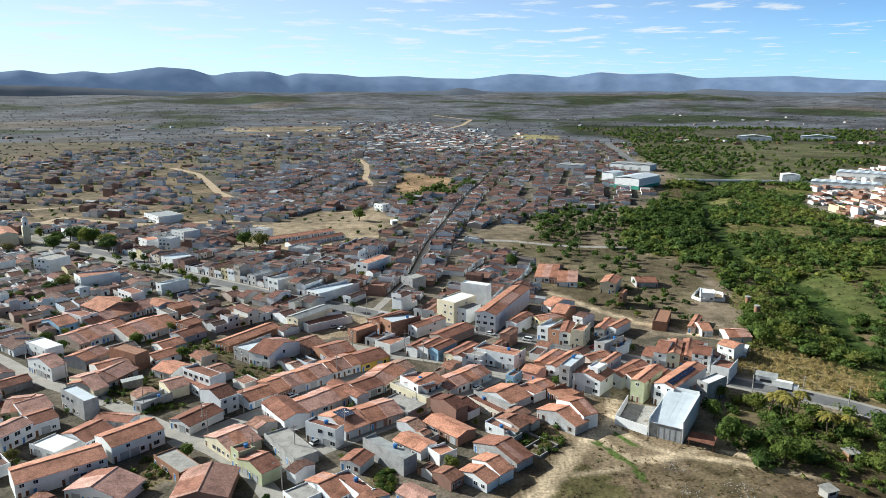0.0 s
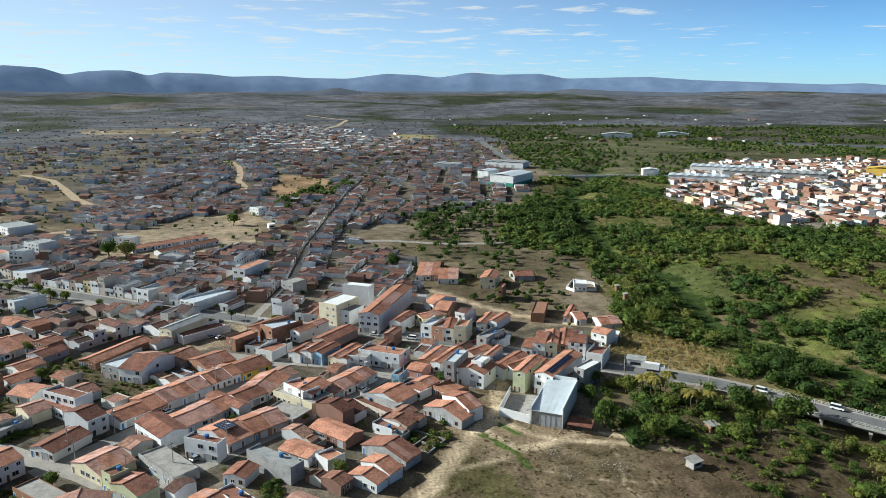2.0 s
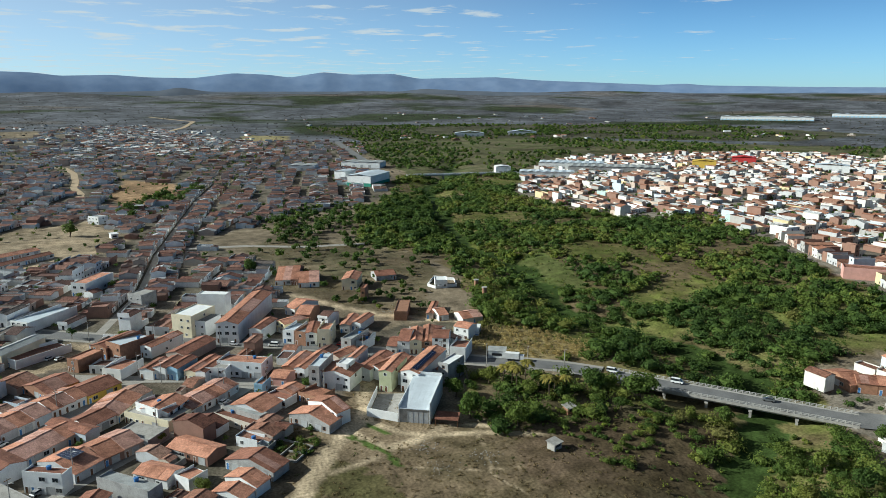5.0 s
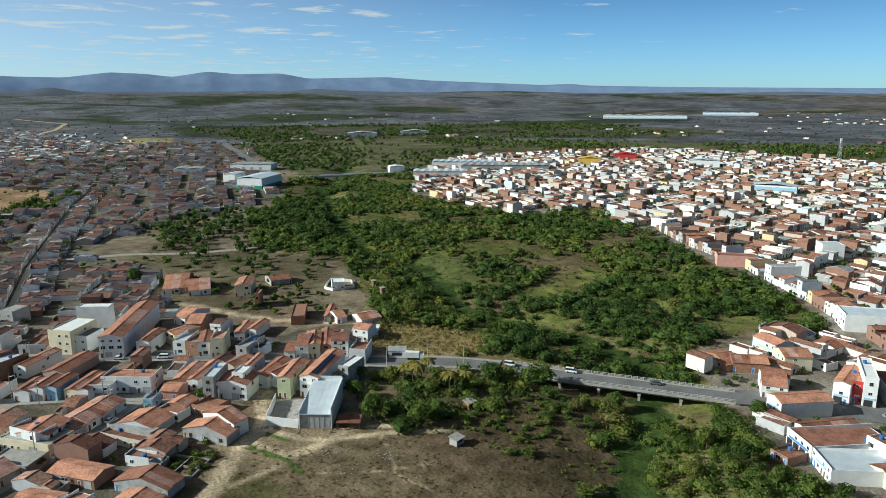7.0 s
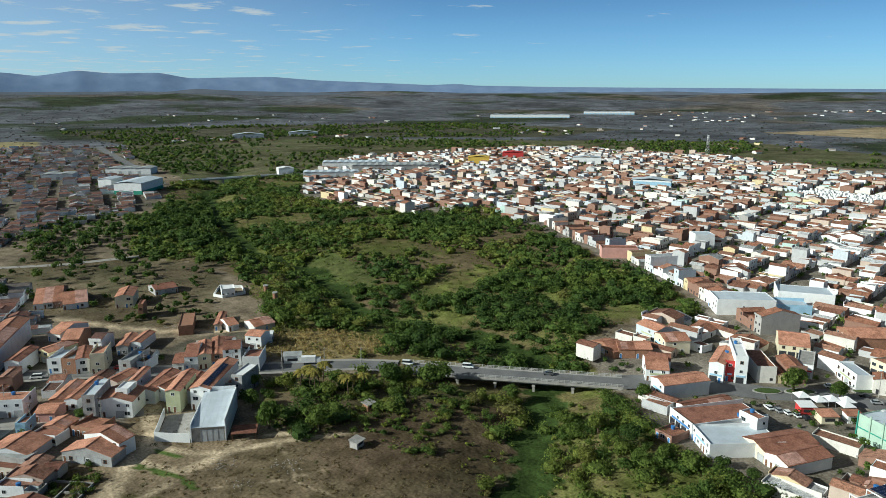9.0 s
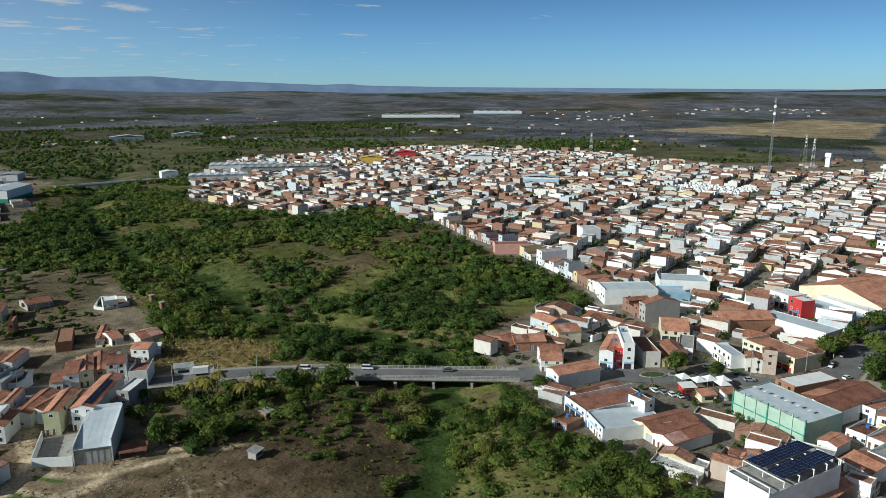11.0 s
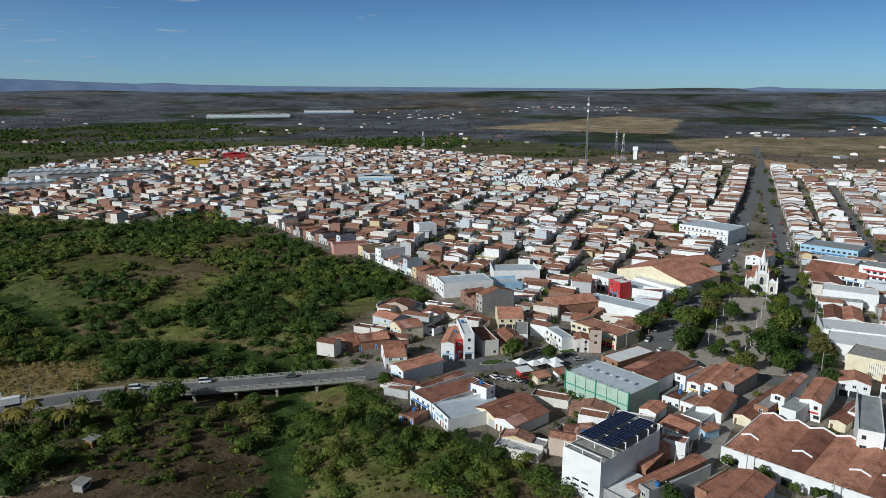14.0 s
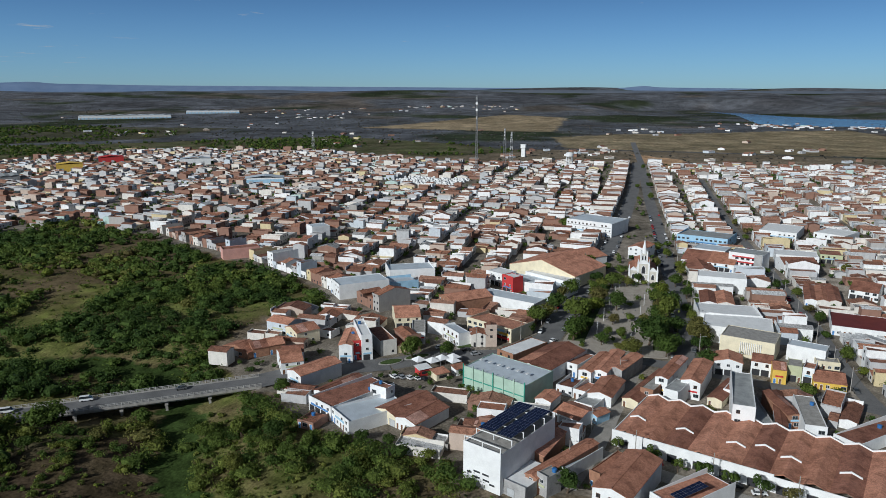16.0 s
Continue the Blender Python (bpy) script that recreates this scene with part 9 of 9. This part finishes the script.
tree(341.1, -54.5, 2, 0.66, "round green street tree beside parked cars", "street trees")
tree(313.4, -58.8, 3, 1.07, "round green street tree beside parked cars", "street trees")
tree(298.9, -62.4, 0, 0.77, "round green street tree beside parked cars", "street trees")
tree(349.8, -44.6, 0, 1.47, "round green street tree beside parked cars", "street trees")
tree(669.5, -19.1, 2, 0.62, "round green street tree beside parked cars", "street trees")
tree(756.2, -12.6, 2, 0.70, "round green street tree beside parked cars", "street trees")
tree(428.5, -45.1, 0, 0.80, "round green street tree beside parked cars", "street trees")
tree(268.7, -48.5, 1, 1.29, "round green street tree beside parked cars", "street trees")
tree(270.6, -39.7, 2, 0.89, "round green street tree beside parked cars", "street trees")
tree(206.3, 19.9, "clipped", 1.2, "round clipped green street tree by the white market wall", "market trees")
tree(202.3, 9.2, "clipped", 1.5, "round clipped green street tree by the white market wall", "market trees")
tree(199.8, 1.8, "clipped", 1.1, "round clipped green street tree by the white market wall", "market trees")
tree(196.7, -5.2, "clipped", 1.7, "round clipped green street tree by the white market wall", "market trees")
tree(194.2, -12.3, "clipped", 1.5, "round clipped green street tree by the white market wall", "market trees")
tree(193.5, -20.2, "clipped", 1.75, "round clipped green street tree by the white market wall", "market trees")
tree(190.9, -27.4, "clipped", 1.6, "round clipped green street tree by the white market wall", "market trees")
tree(177.9, 29.9, 1, 1.64, "dense dark green tree beside the white block", "back yard trees")
tree(190.1, 51.2, 2, 0.95, "dense dark green tree beside the white block", "back yard trees")
tree(183.2, 55.3, 2, 0.80, "dense dark green tree beside the white block", "back yard trees")
tree(190.5, 45.1, 3, 0.55, "dense dark green tree beside the white block", "back yard trees")
tree(255.1, 109.8, 1, 2.34, "broad dark tree on the roundabout", "roundabout trees")
tree(262.3, 96.3, 3, 1.06, "broad dark tree on the roundabout", "roundabout trees")
tree(235.9, 85.9, "clipped", 0.92, "clipped dark green hedge tree beside the green hall", "hedge trees")
tree(231.2, 79.6, "clipped", 0.90, "clipped dark green hedge tree beside the green hall", "hedge trees")
tree(228.0, 75.1, "clipped", 0.99, "clipped dark green hedge tree beside the green hall", "hedge trees")
tree(224.2, 71.3, "clipped", 0.97, "clipped dark green hedge tree beside the green hall", "hedge trees")
tree(142.2, 209.4, 2, 1.38, "dark green riverside tree with a spreading crown", "riverside trees")
tree(157.0, 200.0, 2, 1.75, "dark green riverside tree with a spreading crown", "riverside trees")
tree(174.5, 176.6, 3, 1.05, "dark green riverside tree with a spreading crown", "riverside trees")
tree(142.8, 192.2, 1, 1.16, "dark green riverside tree with a spreading crown", "riverside trees")
tree(206.7, 140.9, 0, 1.19, "dark green riverside tree with a spreading crown", "riverside trees")
tree(173.7, 149.4, 2, 1.00, "dark green riverside tree with a spreading crown", "riverside trees")
tree(176.0, 136.6, 1, 1.70, "dark green riverside tree with a spreading crown", "riverside trees")
tree(175.0, 122.3, 3, 1.10, "dark green riverside tree with a spreading crown", "riverside trees")
tree(158.2, 126.5, 2, 0.90, "dark green riverside tree with a spreading crown", "riverside trees")
tree(174.0, 109.4, 1, 1.36, "dark green riverside tree with a spreading crown", "riverside trees")
tree(-140.9, 494.1, 1, 2.57, "wide dark acacia tree on the sandy yard", "yard trees")
tree(-128.2, 486.6, 3, 1.82, "wide dark acacia tree on the sandy yard", "yard trees")
tree(-71.4, 597.2, 1, 2.25, "wide dark acacia tree on the sandy yard", "yard trees")
tree(-266.9, 510.0, 1, 2.87, "wide dark acacia tree on the sandy yard", "yard trees")
tree(-251.7, 500.1, 1, 2.80, "wide dark acacia tree on the sandy yard", "yard trees")
tree(-237.1, 490.5, 1, 2.45, "wide dark acacia tree on the sandy yard", "yard trees")
tree(-251.9, 472.3, 0, 1.52, "wide dark acacia tree on the sandy yard", "yard trees")
tree(-281.4, 510.1, 2, 1.08, "wide dark acacia tree on the sandy yard", "yard trees")
tree(-320.3, 554.0, 2, 0.79, "wide dark acacia tree on the sandy yard", "yard trees")
tree(-202.8, 452.1, "clipped", 1.52, "round clipped green street tree on the main road", "main road trees")
tree(-211.0, 445.7, "clipped", 1.51, "round clipped green street tree on the main road", "main road trees")
tree(-192.1, 444.1, "clipped", 1.49, "round clipped green street tree on the main road", "main road trees")
tree(-187.0, 419.0, "clipped", 1.59, "round clipped green street tree on the main road", "main road trees")
tree(-179.1, 414.8, "clipped", 1.57, "round clipped green street tree on the main road", "main road trees")
tree(-171.7, 413.5, "clipped", 1.55, "round clipped green street tree on the main road", "main road trees")
tree(-165.8, 417.6, "clipped", 1.73, "round clipped green street tree on the main road", "main road trees")
tree(-153.9, 405.4, "clipped", 1.68, "round clipped green street tree on the main road", "main road trees")
tree(-143.5, 392.7, "clipped", 1.78, "round clipped green street tree on the main road", "main road trees")
tree(-134.0, 385.4, "clipped", 1.42, "round clipped green street tree on the main road", "main road trees")
tree(-93.1, 358.6, "clipped", 1.30, "round clipped green street tree on the main road", "main road trees")
tree(-86.9, 357.5, "clipped", 1.29, "round clipped green street tree on the main road", "main road trees")
tree(-81.8, 354.4, "clipped", 1.28, "round clipped green street tree on the main road", "main road trees")
tree(-45.0, 342.5, "clipped", 1.36, "round clipped green street tree on the main road", "main road trees")
tree(-159.2, 278.0, 1, 0.66, "leafy green garden tree between the houses", "garden trees")
tree(-135.3, 296.6, 3, 0.50, "leafy green garden tree between the houses", "garden trees")
tree(-127.6, 293.0, 3, 0.54, "leafy green garden tree between the houses", "garden trees")
tree(-117.1, 294.4, 3, 0.50, "leafy green garden tree between the houses", "garden trees")
tree(-78.1, 197.8, 2, 0.65, "leafy green garden tree between the houses", "garden trees")
tree(-54.2, 209.9, 0, 0.50, "leafy green garden tree between the houses", "garden trees")
tree(-8.3, 226.2, 2, 0.50, "leafy green garden tree between the houses", "garden trees")
tree(2.9, 190.2, 1, 1.07, "leafy green garden tree between the houses", "garden trees")
tree(-28.1, 228.9, 0, 0.50, "leafy green garden tree between the houses", "garden trees")
tree(-95.6, 324.4, 1, 0.70, "leafy green garden tree between the houses", "garden trees")
tree(-23.1, 335.0, 2, 0.64, "leafy green garden tree between the houses", "garden trees")
tree(78.2, 292.7, 1, 0.79, "leafy green garden tree between the houses", "garden trees")
tree(74.1, 285.8, 2, 0.67, "leafy green garden tree between the houses", "garden trees")
tree(43.2, 250.6, 0, 0.77, "leafy green garden tree between the houses", "garden trees")
tree(92.7, 223.0, 3, 1.03, "leafy green garden tree between the houses", "garden trees")
tree(100.8, 239.2, 0, 1.01, "leafy green garden tree between the houses", "garden trees")
tree(108.7, 228.7, 3, 1.07, "leafy green garden tree between the houses", "garden trees")
tree(90.4, 204.8, 1, 2.07, "leafy green garden tree between the houses", "garden trees")
tree(103.1, 194.1, 0, 1.75, "leafy green garden tree between the houses", "garden trees")
tree(118.3, 214.5, 1, 1.31, "leafy green garden tree between the houses", "garden trees")
tree(129.9, 208.6, 3, 0.85, "leafy green garden tree between the houses", "garden trees")
tree(139.8, 292.7, 0, 1.91, "leafy green garden tree between the houses", "garden trees")
tree(155.7, 300.0, 1, 1.91, "leafy green garden tree between the houses", "garden trees")
tree(144.7, 315.7, 2, 0.88, "leafy green garden tree between the houses", "garden trees")
tree(-47.9, 172.9, 1, 0.61, "leafy green garden tree between the houses", "garden trees")
tree(-108.0, 279.2, 3, 0.79, "leafy green garden tree between the houses", "garden trees")
tree(-101.1, 272.8, 2, 0.50, "leafy green garden tree between the houses", "garden trees")
tree(-133.2, 286.0, 2, 0.50, "leafy green garden tree between the houses", "garden trees")
tree(43.4, 431.7, 0, 1.60, "leafy green garden tree between the houses", "garden trees")
tree(-1.0, 447.1, 2, 0.84, "leafy green garden tree between the houses", "garden trees")
tree(-32.4, 424.5, 3, 0.78, "leafy green garden tree between the houses", "garden trees")
tree(-48.3, 410.6, 0, 0.77, "leafy green garden tree between the houses", "garden trees")
tree(-129.5, 194.4, 3, 0.64, "leafy green garden tree between the houses", "garden trees")
tree(-183.5, 289.5, 0, 0.57, "leafy green garden tree between the houses", "garden trees")
tree(342.5, 48.8, 2, 1.32, "dense green shade tree on the paved plaza", "plaza trees")
tree(314.9, 48.3, 2, 1.12, "dense green shade tree on the paved plaza", "plaza trees")
tree(327.9, 37.2, 3, 0.86, "dense green shade tree on the paved plaza", "plaza trees")
tree(335.1, 30.1, 0, 0.84, "dense green shade tree on the paved plaza", "plaza trees")
tree(310.6, 37.4, 3, 0.70, "dense green shade tree on the paved plaza", "plaza trees")
tree(293.9, 30.4, 2, 0.67, "dense green shade tree on the paved plaza", "plaza trees")
tree(361.8, 68.2, 1, 1.69, "dense green shade tree on the paved plaza", "plaza trees")
tree(325.6, 67.9, 3, 1.24, "dense green shade tree on the paved plaza", "plaza trees")
tree(302.3, 70.6, 0, 1.05, "dense green shade tree on the paved plaza", "plaza trees")
tree(400.5, 64.4, 1, 1.65, "dense green shade tree on the paved plaza", "plaza trees")
tree(384.5, 55.3, 0, 1.12, "dense green shade tree on the paved plaza", "plaza trees")
tree(397.1, 38.4, 3, 1.02, "dense green shade tree on the paved plaza", "plaza trees")
tree(477.9, 22.0, 0, 1.17, "dense green shade tree on the paved plaza", "plaza trees")
tree(443.5, 26.6, 3, 1.13, "dense green shade tree on the paved plaza", "plaza trees")
tree(493.6, 28.5, 3, 1.08, "dense green shade tree on the paved plaza", "plaza trees")
tree(356.4, 11.9, 3, 1.58, "dense green shade tree on the paved plaza", "plaza trees")
tree(314.8, 15.7, 1, 1.96, "dense green shade tree on the paved plaza", "plaza trees")
tree(325.9, 7.8, 3, 1.34, "dense green shade tree on the paved plaza", "plaza trees")
tree(345.6, 2.2, 3, 0.90, "dense green shade tree on the paved plaza", "plaza trees")
tree(408.9, 7.1, 0, 0.84, "dense green shade tree on the paved plaza", "plaza trees")
tree(302.0, 9.0, 2, 1.36, "dense green shade tree on the paved plaza", "plaza trees")
tree(328.8, 23.0, 3, 0.98, "dense green shade tree on the paved plaza", "plaza trees")
tree(314.5, -4.5, 0, 1.19, "dense green shade tree on the paved plaza", "plaza trees")
tree(552.5, 104.0, 0, 1.82, "green town tree between pale houses", "town trees")
tree(500.0, 118.7, 3, 1.12, "green town tree between pale houses", "town trees")
tree(441.2, 96.9, 2, 0.99, "green town tree between pale houses", "town trees")
tree(491.2, 142.0, 1, 1.02, "green town tree between pale houses", "town trees")
tree(573.2, 62.5, 0, 1.05, "green town tree between pale houses", "town trees")
tree(495.6, 74.7, 0, 0.82, "green town tree between pale houses", "town trees")
tree(677.6, 2.2, 3, 0.97, "green town tree between pale houses", "town trees")
tree(627.4, -25.0, 2, 0.77, "green town tree between pale houses", "town trees")
tree(578.3, -29.8, 0, 0.94, "green town tree between pale houses", "town trees")
tree(581.1, -5.5, 3, 0.84, "green town tree between pale houses", "town trees")
tree(706.5, -29.5, 0, 1.00, "green town tree between pale houses", "town trees")
tree(544.9, -56.3, 0, 1.00, "green town tree between pale houses", "town trees")
tree(477.9, -64.9, 0, 0.98, "green town tree between pale houses", "town trees")
tree(469.5, -82.1, 3, 1.04, "green town tree between pale houses", "town trees")
tree(418.4, -82.5, 0, 1.05, "green town tree between pale houses", "town trees")
tree(234.1, -1.0, 1, 1.01, "leafy yard tree behind the houses", "back yard trees")
tree(238.4, -6.3, 2, 0.87, "leafy yard tree behind the houses", "back yard trees")
tree(238.4, -12.5, 0, 0.63, "leafy yard tree behind the houses", "back yard trees")
tree(184.2, 87.0, 3, 0.65, "leafy yard tree behind the houses", "back yard trees")
tree(180.6, 81.5, 2, 0.61, "leafy yard tree behind the houses", "back yard trees")
tree(188.4, 81.1, 1, 0.79, "leafy yard tree behind the houses", "back yard trees")
tree(184.5, 97.0, 2, 0.64, "leafy yard tree behind the houses", "back yard trees")
tree(181.0, 90.3, 2, 0.50, "leafy yard tree behind the houses", "back yard trees")
tree(180.4, 72.2, 0, 0.71, "leafy yard tree behind the houses", "back yard trees")
tree(177.5, 65.7, 1, 0.85, "leafy yard tree behind the houses", "back yard trees")


for side, (y0, y1) in enumerate(((50, 51), (13, 21))):
    for k in range(13):
        u = k / 12
        tree(302 + 92 * u, y0 + (y1 - y0) * u + vr.uniform(-2.5, 2.5), vr.randrange(4), vr.uniform(.75, 1.15), "leafy green shade tree in a plaza bed", "plaza trees")
    bed = Shape().slab([(300, y0 - 4, .24), (398, y1 - 4, .24), (398, y1 + 3.5, .24), (300, y0 + 3.5, .24)], .1)
    single("lawn", bed, weathered("plaza_lawn", (.08, .11, .035), .6, .8), "long planted bed with grass on the plaza", "lawn", kind="structure")
for k in range(16):
    bx, by = vr.uniform(300, 395), vr.uniform(24, 44)
    b = thing("bench", "grey concrete bench on the plaza", "bench", pose(bx, by, .16, 0, 0, vr.choice((0, 90))), "plaza benches")
    part("seat", Shape().box(-.9, -.25, .4, .9, .25, .5), CONCRETE, b)
    for s in (-.7, .7):
        part("leg", Shape().box(s - .1, -.2, 0, s + .1, .2, .4), CONCRETE, b)
for k in range(10):
    p = thing("plaza_lamp", "white plaza lamp with two heads", "lamp", pose(300 + 10.5 * k, 26 + 16 * (k % 2), .16), "plaza lamps")
    part("post", Shape().tube(0, 0, 0, 6, .09, .07, 7), WHITE, p)
    part("crossbar", Shape().box(-1, -.05, 5.9, 1, .05, 6.0), WHITE, p)
    for s in (-1, 1):
        part("head", Shape().box(s - .25, -.15, 5.98, s + .25, .15, 6.12), WHITE, p)


def palm(x, y, h, k):
    r = random.Random(k)
    t = thing("palm", "coconut palm with yellow-green drooping fronds", "palm", pose(x, y, float(relief(x, y)), 0, 0, r.uniform(0, 360)), "coconut palms")
    s = Shape()
    s.tube(0, 0, -.3, .6, .34, .24, 8)
    s.rod((0, 0, .5), (.3, 0, h * .5), .19, 7)
    s.rod((.3, 0, h * .5), (.9, .1, h), .16, 7)
    part("trunk", s, BARK, t)
    for i in range(15):
        a = 2 * math.pi * i / 15 + r.uniform(-.2, .2)
        up = r.uniform(.1, 1.0)
        f = Shape()
        prev = None
        for j in range(7):
            u = j / 6
            d, z = 3.4 * u, up * 2.0 * u - 2.6 * u * u
            w = .12 + .62 * math.sin(math.pi * min(1, u * .9 + .1))
            c = Vector((.9, .1, h)) + Vector((math.cos(a) * d, math.sin(a) * d, z))
            n = Vector((-math.sin(a), math.cos(a), 0)) * w
            cur = (tuple(c + n + Vector((0, 0, -.35 * w))), tuple(c), tuple(c - n + Vector((0, 0, -.35 * w))))
            if prev:
                f.face([prev[0], cur[0], cur[1], prev[1]])
                f.face([prev[1], cur[1], cur[2], prev[2]])
            prev = cur
        part("frond", f, PALM, t)


for k, (x, y, h) in enumerate(((112, 224, 9), (115, 222, 10), (122, 225, 9), (115, 218, 10), (123, 208, 9), (130, 208, 8.5), (126, 210, 8), (118, 220, 9))):
    palm(x, y, h, k)

# shade trees of the western square and avenue
for x, y, wide in ((-307, 530, 9), (-285, 513, 15), (-275, 513, 13), (-255, 499, 15), (-230, 477, 15), (-270, 480, 14), (-253, 475, 12), (-298, 475, 10)):
    tree(x, y, int(-x) % 4, wide / 8.0, "large dark green shade tree on the paved square", "square trees")
for x, y, wide in ((-212, 453, 4), (-202, 451, 6.2), (-194, 449, 5.5), (-205, 438, 4.6), (-193, 430, 6), (-185, 425, 6), (-179, 422, 4.4), (-173, 417, 3.8), (-171, 424, 6.4), (-166, 422, 5.1),
                   (-155, 411, 6.2), (-149, 400, 5.4), (-143, 396, 5.4), (-136, 393, 6.4), (-115, 378, 5), (-221, 448, 4.8)):
    tree(x, y, 1, wide / 5.8, "round clipped green tree along the paved avenue", "avenue trees")
for x, y, wide in ((-217, 378, 7.6), (-214, 386, 9), (-230, 358, 7.5), (-225, 363, 8.2), (-172, 307, 6.2), (-168, 315, 5.1), (-163, 330, 4.2), (-159, 341, 7.8), (-177, 299, 6.6), (-181, 287, 6.5),
                   (-133, 293, 6.2), (-126, 312, 5.9), (-110, 280, 5.8), (-163, 286, 6.3), (-250, 413, 4.6), (-228, 415, 5.3), (-104, 295, 5), (-105, 285, 4), (-190, 355, 7)):
    tree(x, y, int(-y) % 4, wide / 6.6, "dense green tree rising above tiled roofs", "roof yard trees")

# town trees, garden bushes and weeds
g = np.random.default_rng(11)
spots = []
for poly, n in ((WEST_TOWN, 3200), (EAST_TOWN, 3900)):
    for x, y in scatter(poly, n * 2, n):
        if math.hypot(x, y) < 1500 and free(x, y, .6) and not any(near_line(x, y, ln) < hf for ln, hf in ROADS):
            spots.append((x, y))
xy = np.array(spots + [(x, y) for x, y, _ in garden_spots])
n = len(xy)
rad = np.r_[g.uniform(1.2, 3.4, len(spots)), [q for _, _, q in garden_spots]] * np.where(np.hypot(xy[:, 0], xy[:, 1]) < 330, .75, 1.0)
tone, away = np.clip(g.normal(.3, .2, n), 0, 1), np.hypot(xy[:, 0], xy[:, 1])
for k, (lo, hi, lobes, leaves, leaf) in enumerate(((0, 380, 6, 14, .31), (380, 800, 3, 8, .55), (800, 3000, 2, 4, .9))):
    q = (away >= lo) & (away < hi)
    thicket("garden_trees", "small green trees and bushes in yards between houses", xy[q], rad[q], rad[q] * .85, rad[q] * .7, tone[q], LEAF_STUFF, lobes, leaves, leaf, 12 + k, "trees")
WOOD_WEST = [(65, 611), (114, 650), (166, 649), (274, 746), (167, 438), (158, 487), (116, 475), (120, 531), (74, 510)]
WOOD_B = [(-46, 690), (-14, 790), (33, 876), (45, 838), (4, 727), (-33, 656)]
xy = np.concatenate([scatter(WOOD_WEST, 1000, 13), scatter(WOOD_B, 300, 14), scatter(OPEN_BROWN, 170, 15), scatter([(130, 226), (105, 250), (86, 230), (88, 200), (130, 190)], 30, 16)])
n = len(xy)
rad = 1.6 + 5.2 * g.uniform(0, 1, n) ** 1.3 * np.clip((np.hypot(xy[:, 0], xy[:, 1]) - 300) / 250, .35, 1)
thicket("acacia_wood", "dark green acacia trees on dry open ground", xy, rad, rad * .8, rad * .7, np.clip(g.normal(.22, .2, n), 0, 1), LEAF_STUFF, 5, 15, .5, 17, "trees")
spots = np.array([(124, 164), (132, 169), (153, 174), (118, 189), (155, 184), (100, 204), (104, 200), (139, 176), (146, 183), (127, 182), (150, 160), (112, 193)])
xy = np.repeat(spots, 7, 0) + g.normal(0, 3.4, (84, 2))
n = len(xy)
rad = g.uniform(1.1, 2.9, n)
thicket("bank_bushes", "olive green bushes on the dry river bank", xy, rad, rad * .7, rad * .4, np.clip(g.normal(.5, .28, n), 0, 1), LEAF_STUFF, 8, 34, .2, 24)
xy = np.concatenate([scatter(poly, 70, 30 + k) for k, poly in enumerate(VACANT)])
n = len(xy)
rad = g.uniform(.4, 1.9, n)
thicket("lot_bushes", "green and olive bushes on vacant town lots", xy, rad, rad * .7, rad * .4, np.clip(g.normal(.4, .25, n), 0, 1), LEAF_STUFF, 6, 22, .22, 25)
xy = scatter(REEDS, 900, 18)
n = len(xy)
thicket("reeds", "tall dry yellow reeds beside the road", xy, g.uniform(.8, 1.5, n), g.uniform(.9, 1.7, n), np.full(n, .6), g.uniform(0, 1, n), REED, 4, 14, .24, 19, "reeds", closed=False)
xy = np.concatenate([*(scatter(poly, 160, 60 + k) for k, poly in enumerate(VACANT)), scatter(WASTE, 2600, 20, lambda x, y: to_line(x, y, [(27, 176), (34, 191), (44, 204), (52, 214), (61, 207), (69, 199), (90, 194)]) > 4), scatter(OPEN_BROWN, 1500, 21)])
n = len(xy)
rad = g.uniform(.5, 1.5, n)
thicket("weeds", "dry brown weeds and tufts on waste ground", xy, rad, rad * .3, rad * .02, np.clip(g.normal(.5, .3, n), 0, 1), WEED, 3, 7, .26, 22, "weeds", closed=False)
# cemetery: many small white tombs
tombs = Shape()
cr = random.Random(9)
for k in range(420):
    x, y = 781 + cr.uniform(-34, 34), 312 + cr.uniform(-42, 42)
    h = cr.uniform(1.0, 3.4)
    tombs.join(Shape().box(-cr.uniform(.6, 1.6), -1.1, 0, cr.uniform(.6, 1.6), 1.1, h), pose(x, y, 0, 0, 0, cr.uniform(-12, 12)))
single("tombs", tombs, WHITE, "crowded white tombs of the town cemetery", "tombs", kind="stuff")
rubble = Shape()
for k in range(260):
    cx, cy = cr.choice(((68.8, 192), (84, 180), (70, 178), (100, 330), (120, 322), (110, 336)))
    b = Shape().box(-cr.uniform(.05, .22), -cr.uniform(.05, .2), -.1, cr.uniform(.05, .22), cr.uniform(.05, .2), cr.uniform(.04, .16))
    rubble.join(b, pose(cx + cr.gauss(0, 3), cy + cr.gauss(0, 2.4), 0, cr.uniform(-20, 20), 0, cr.uniform(0, 180)))
single("rubble", rubble, CONCRETE, "scattered pale rubble and rubbish on bare soil", "rubble", kind="stuff")
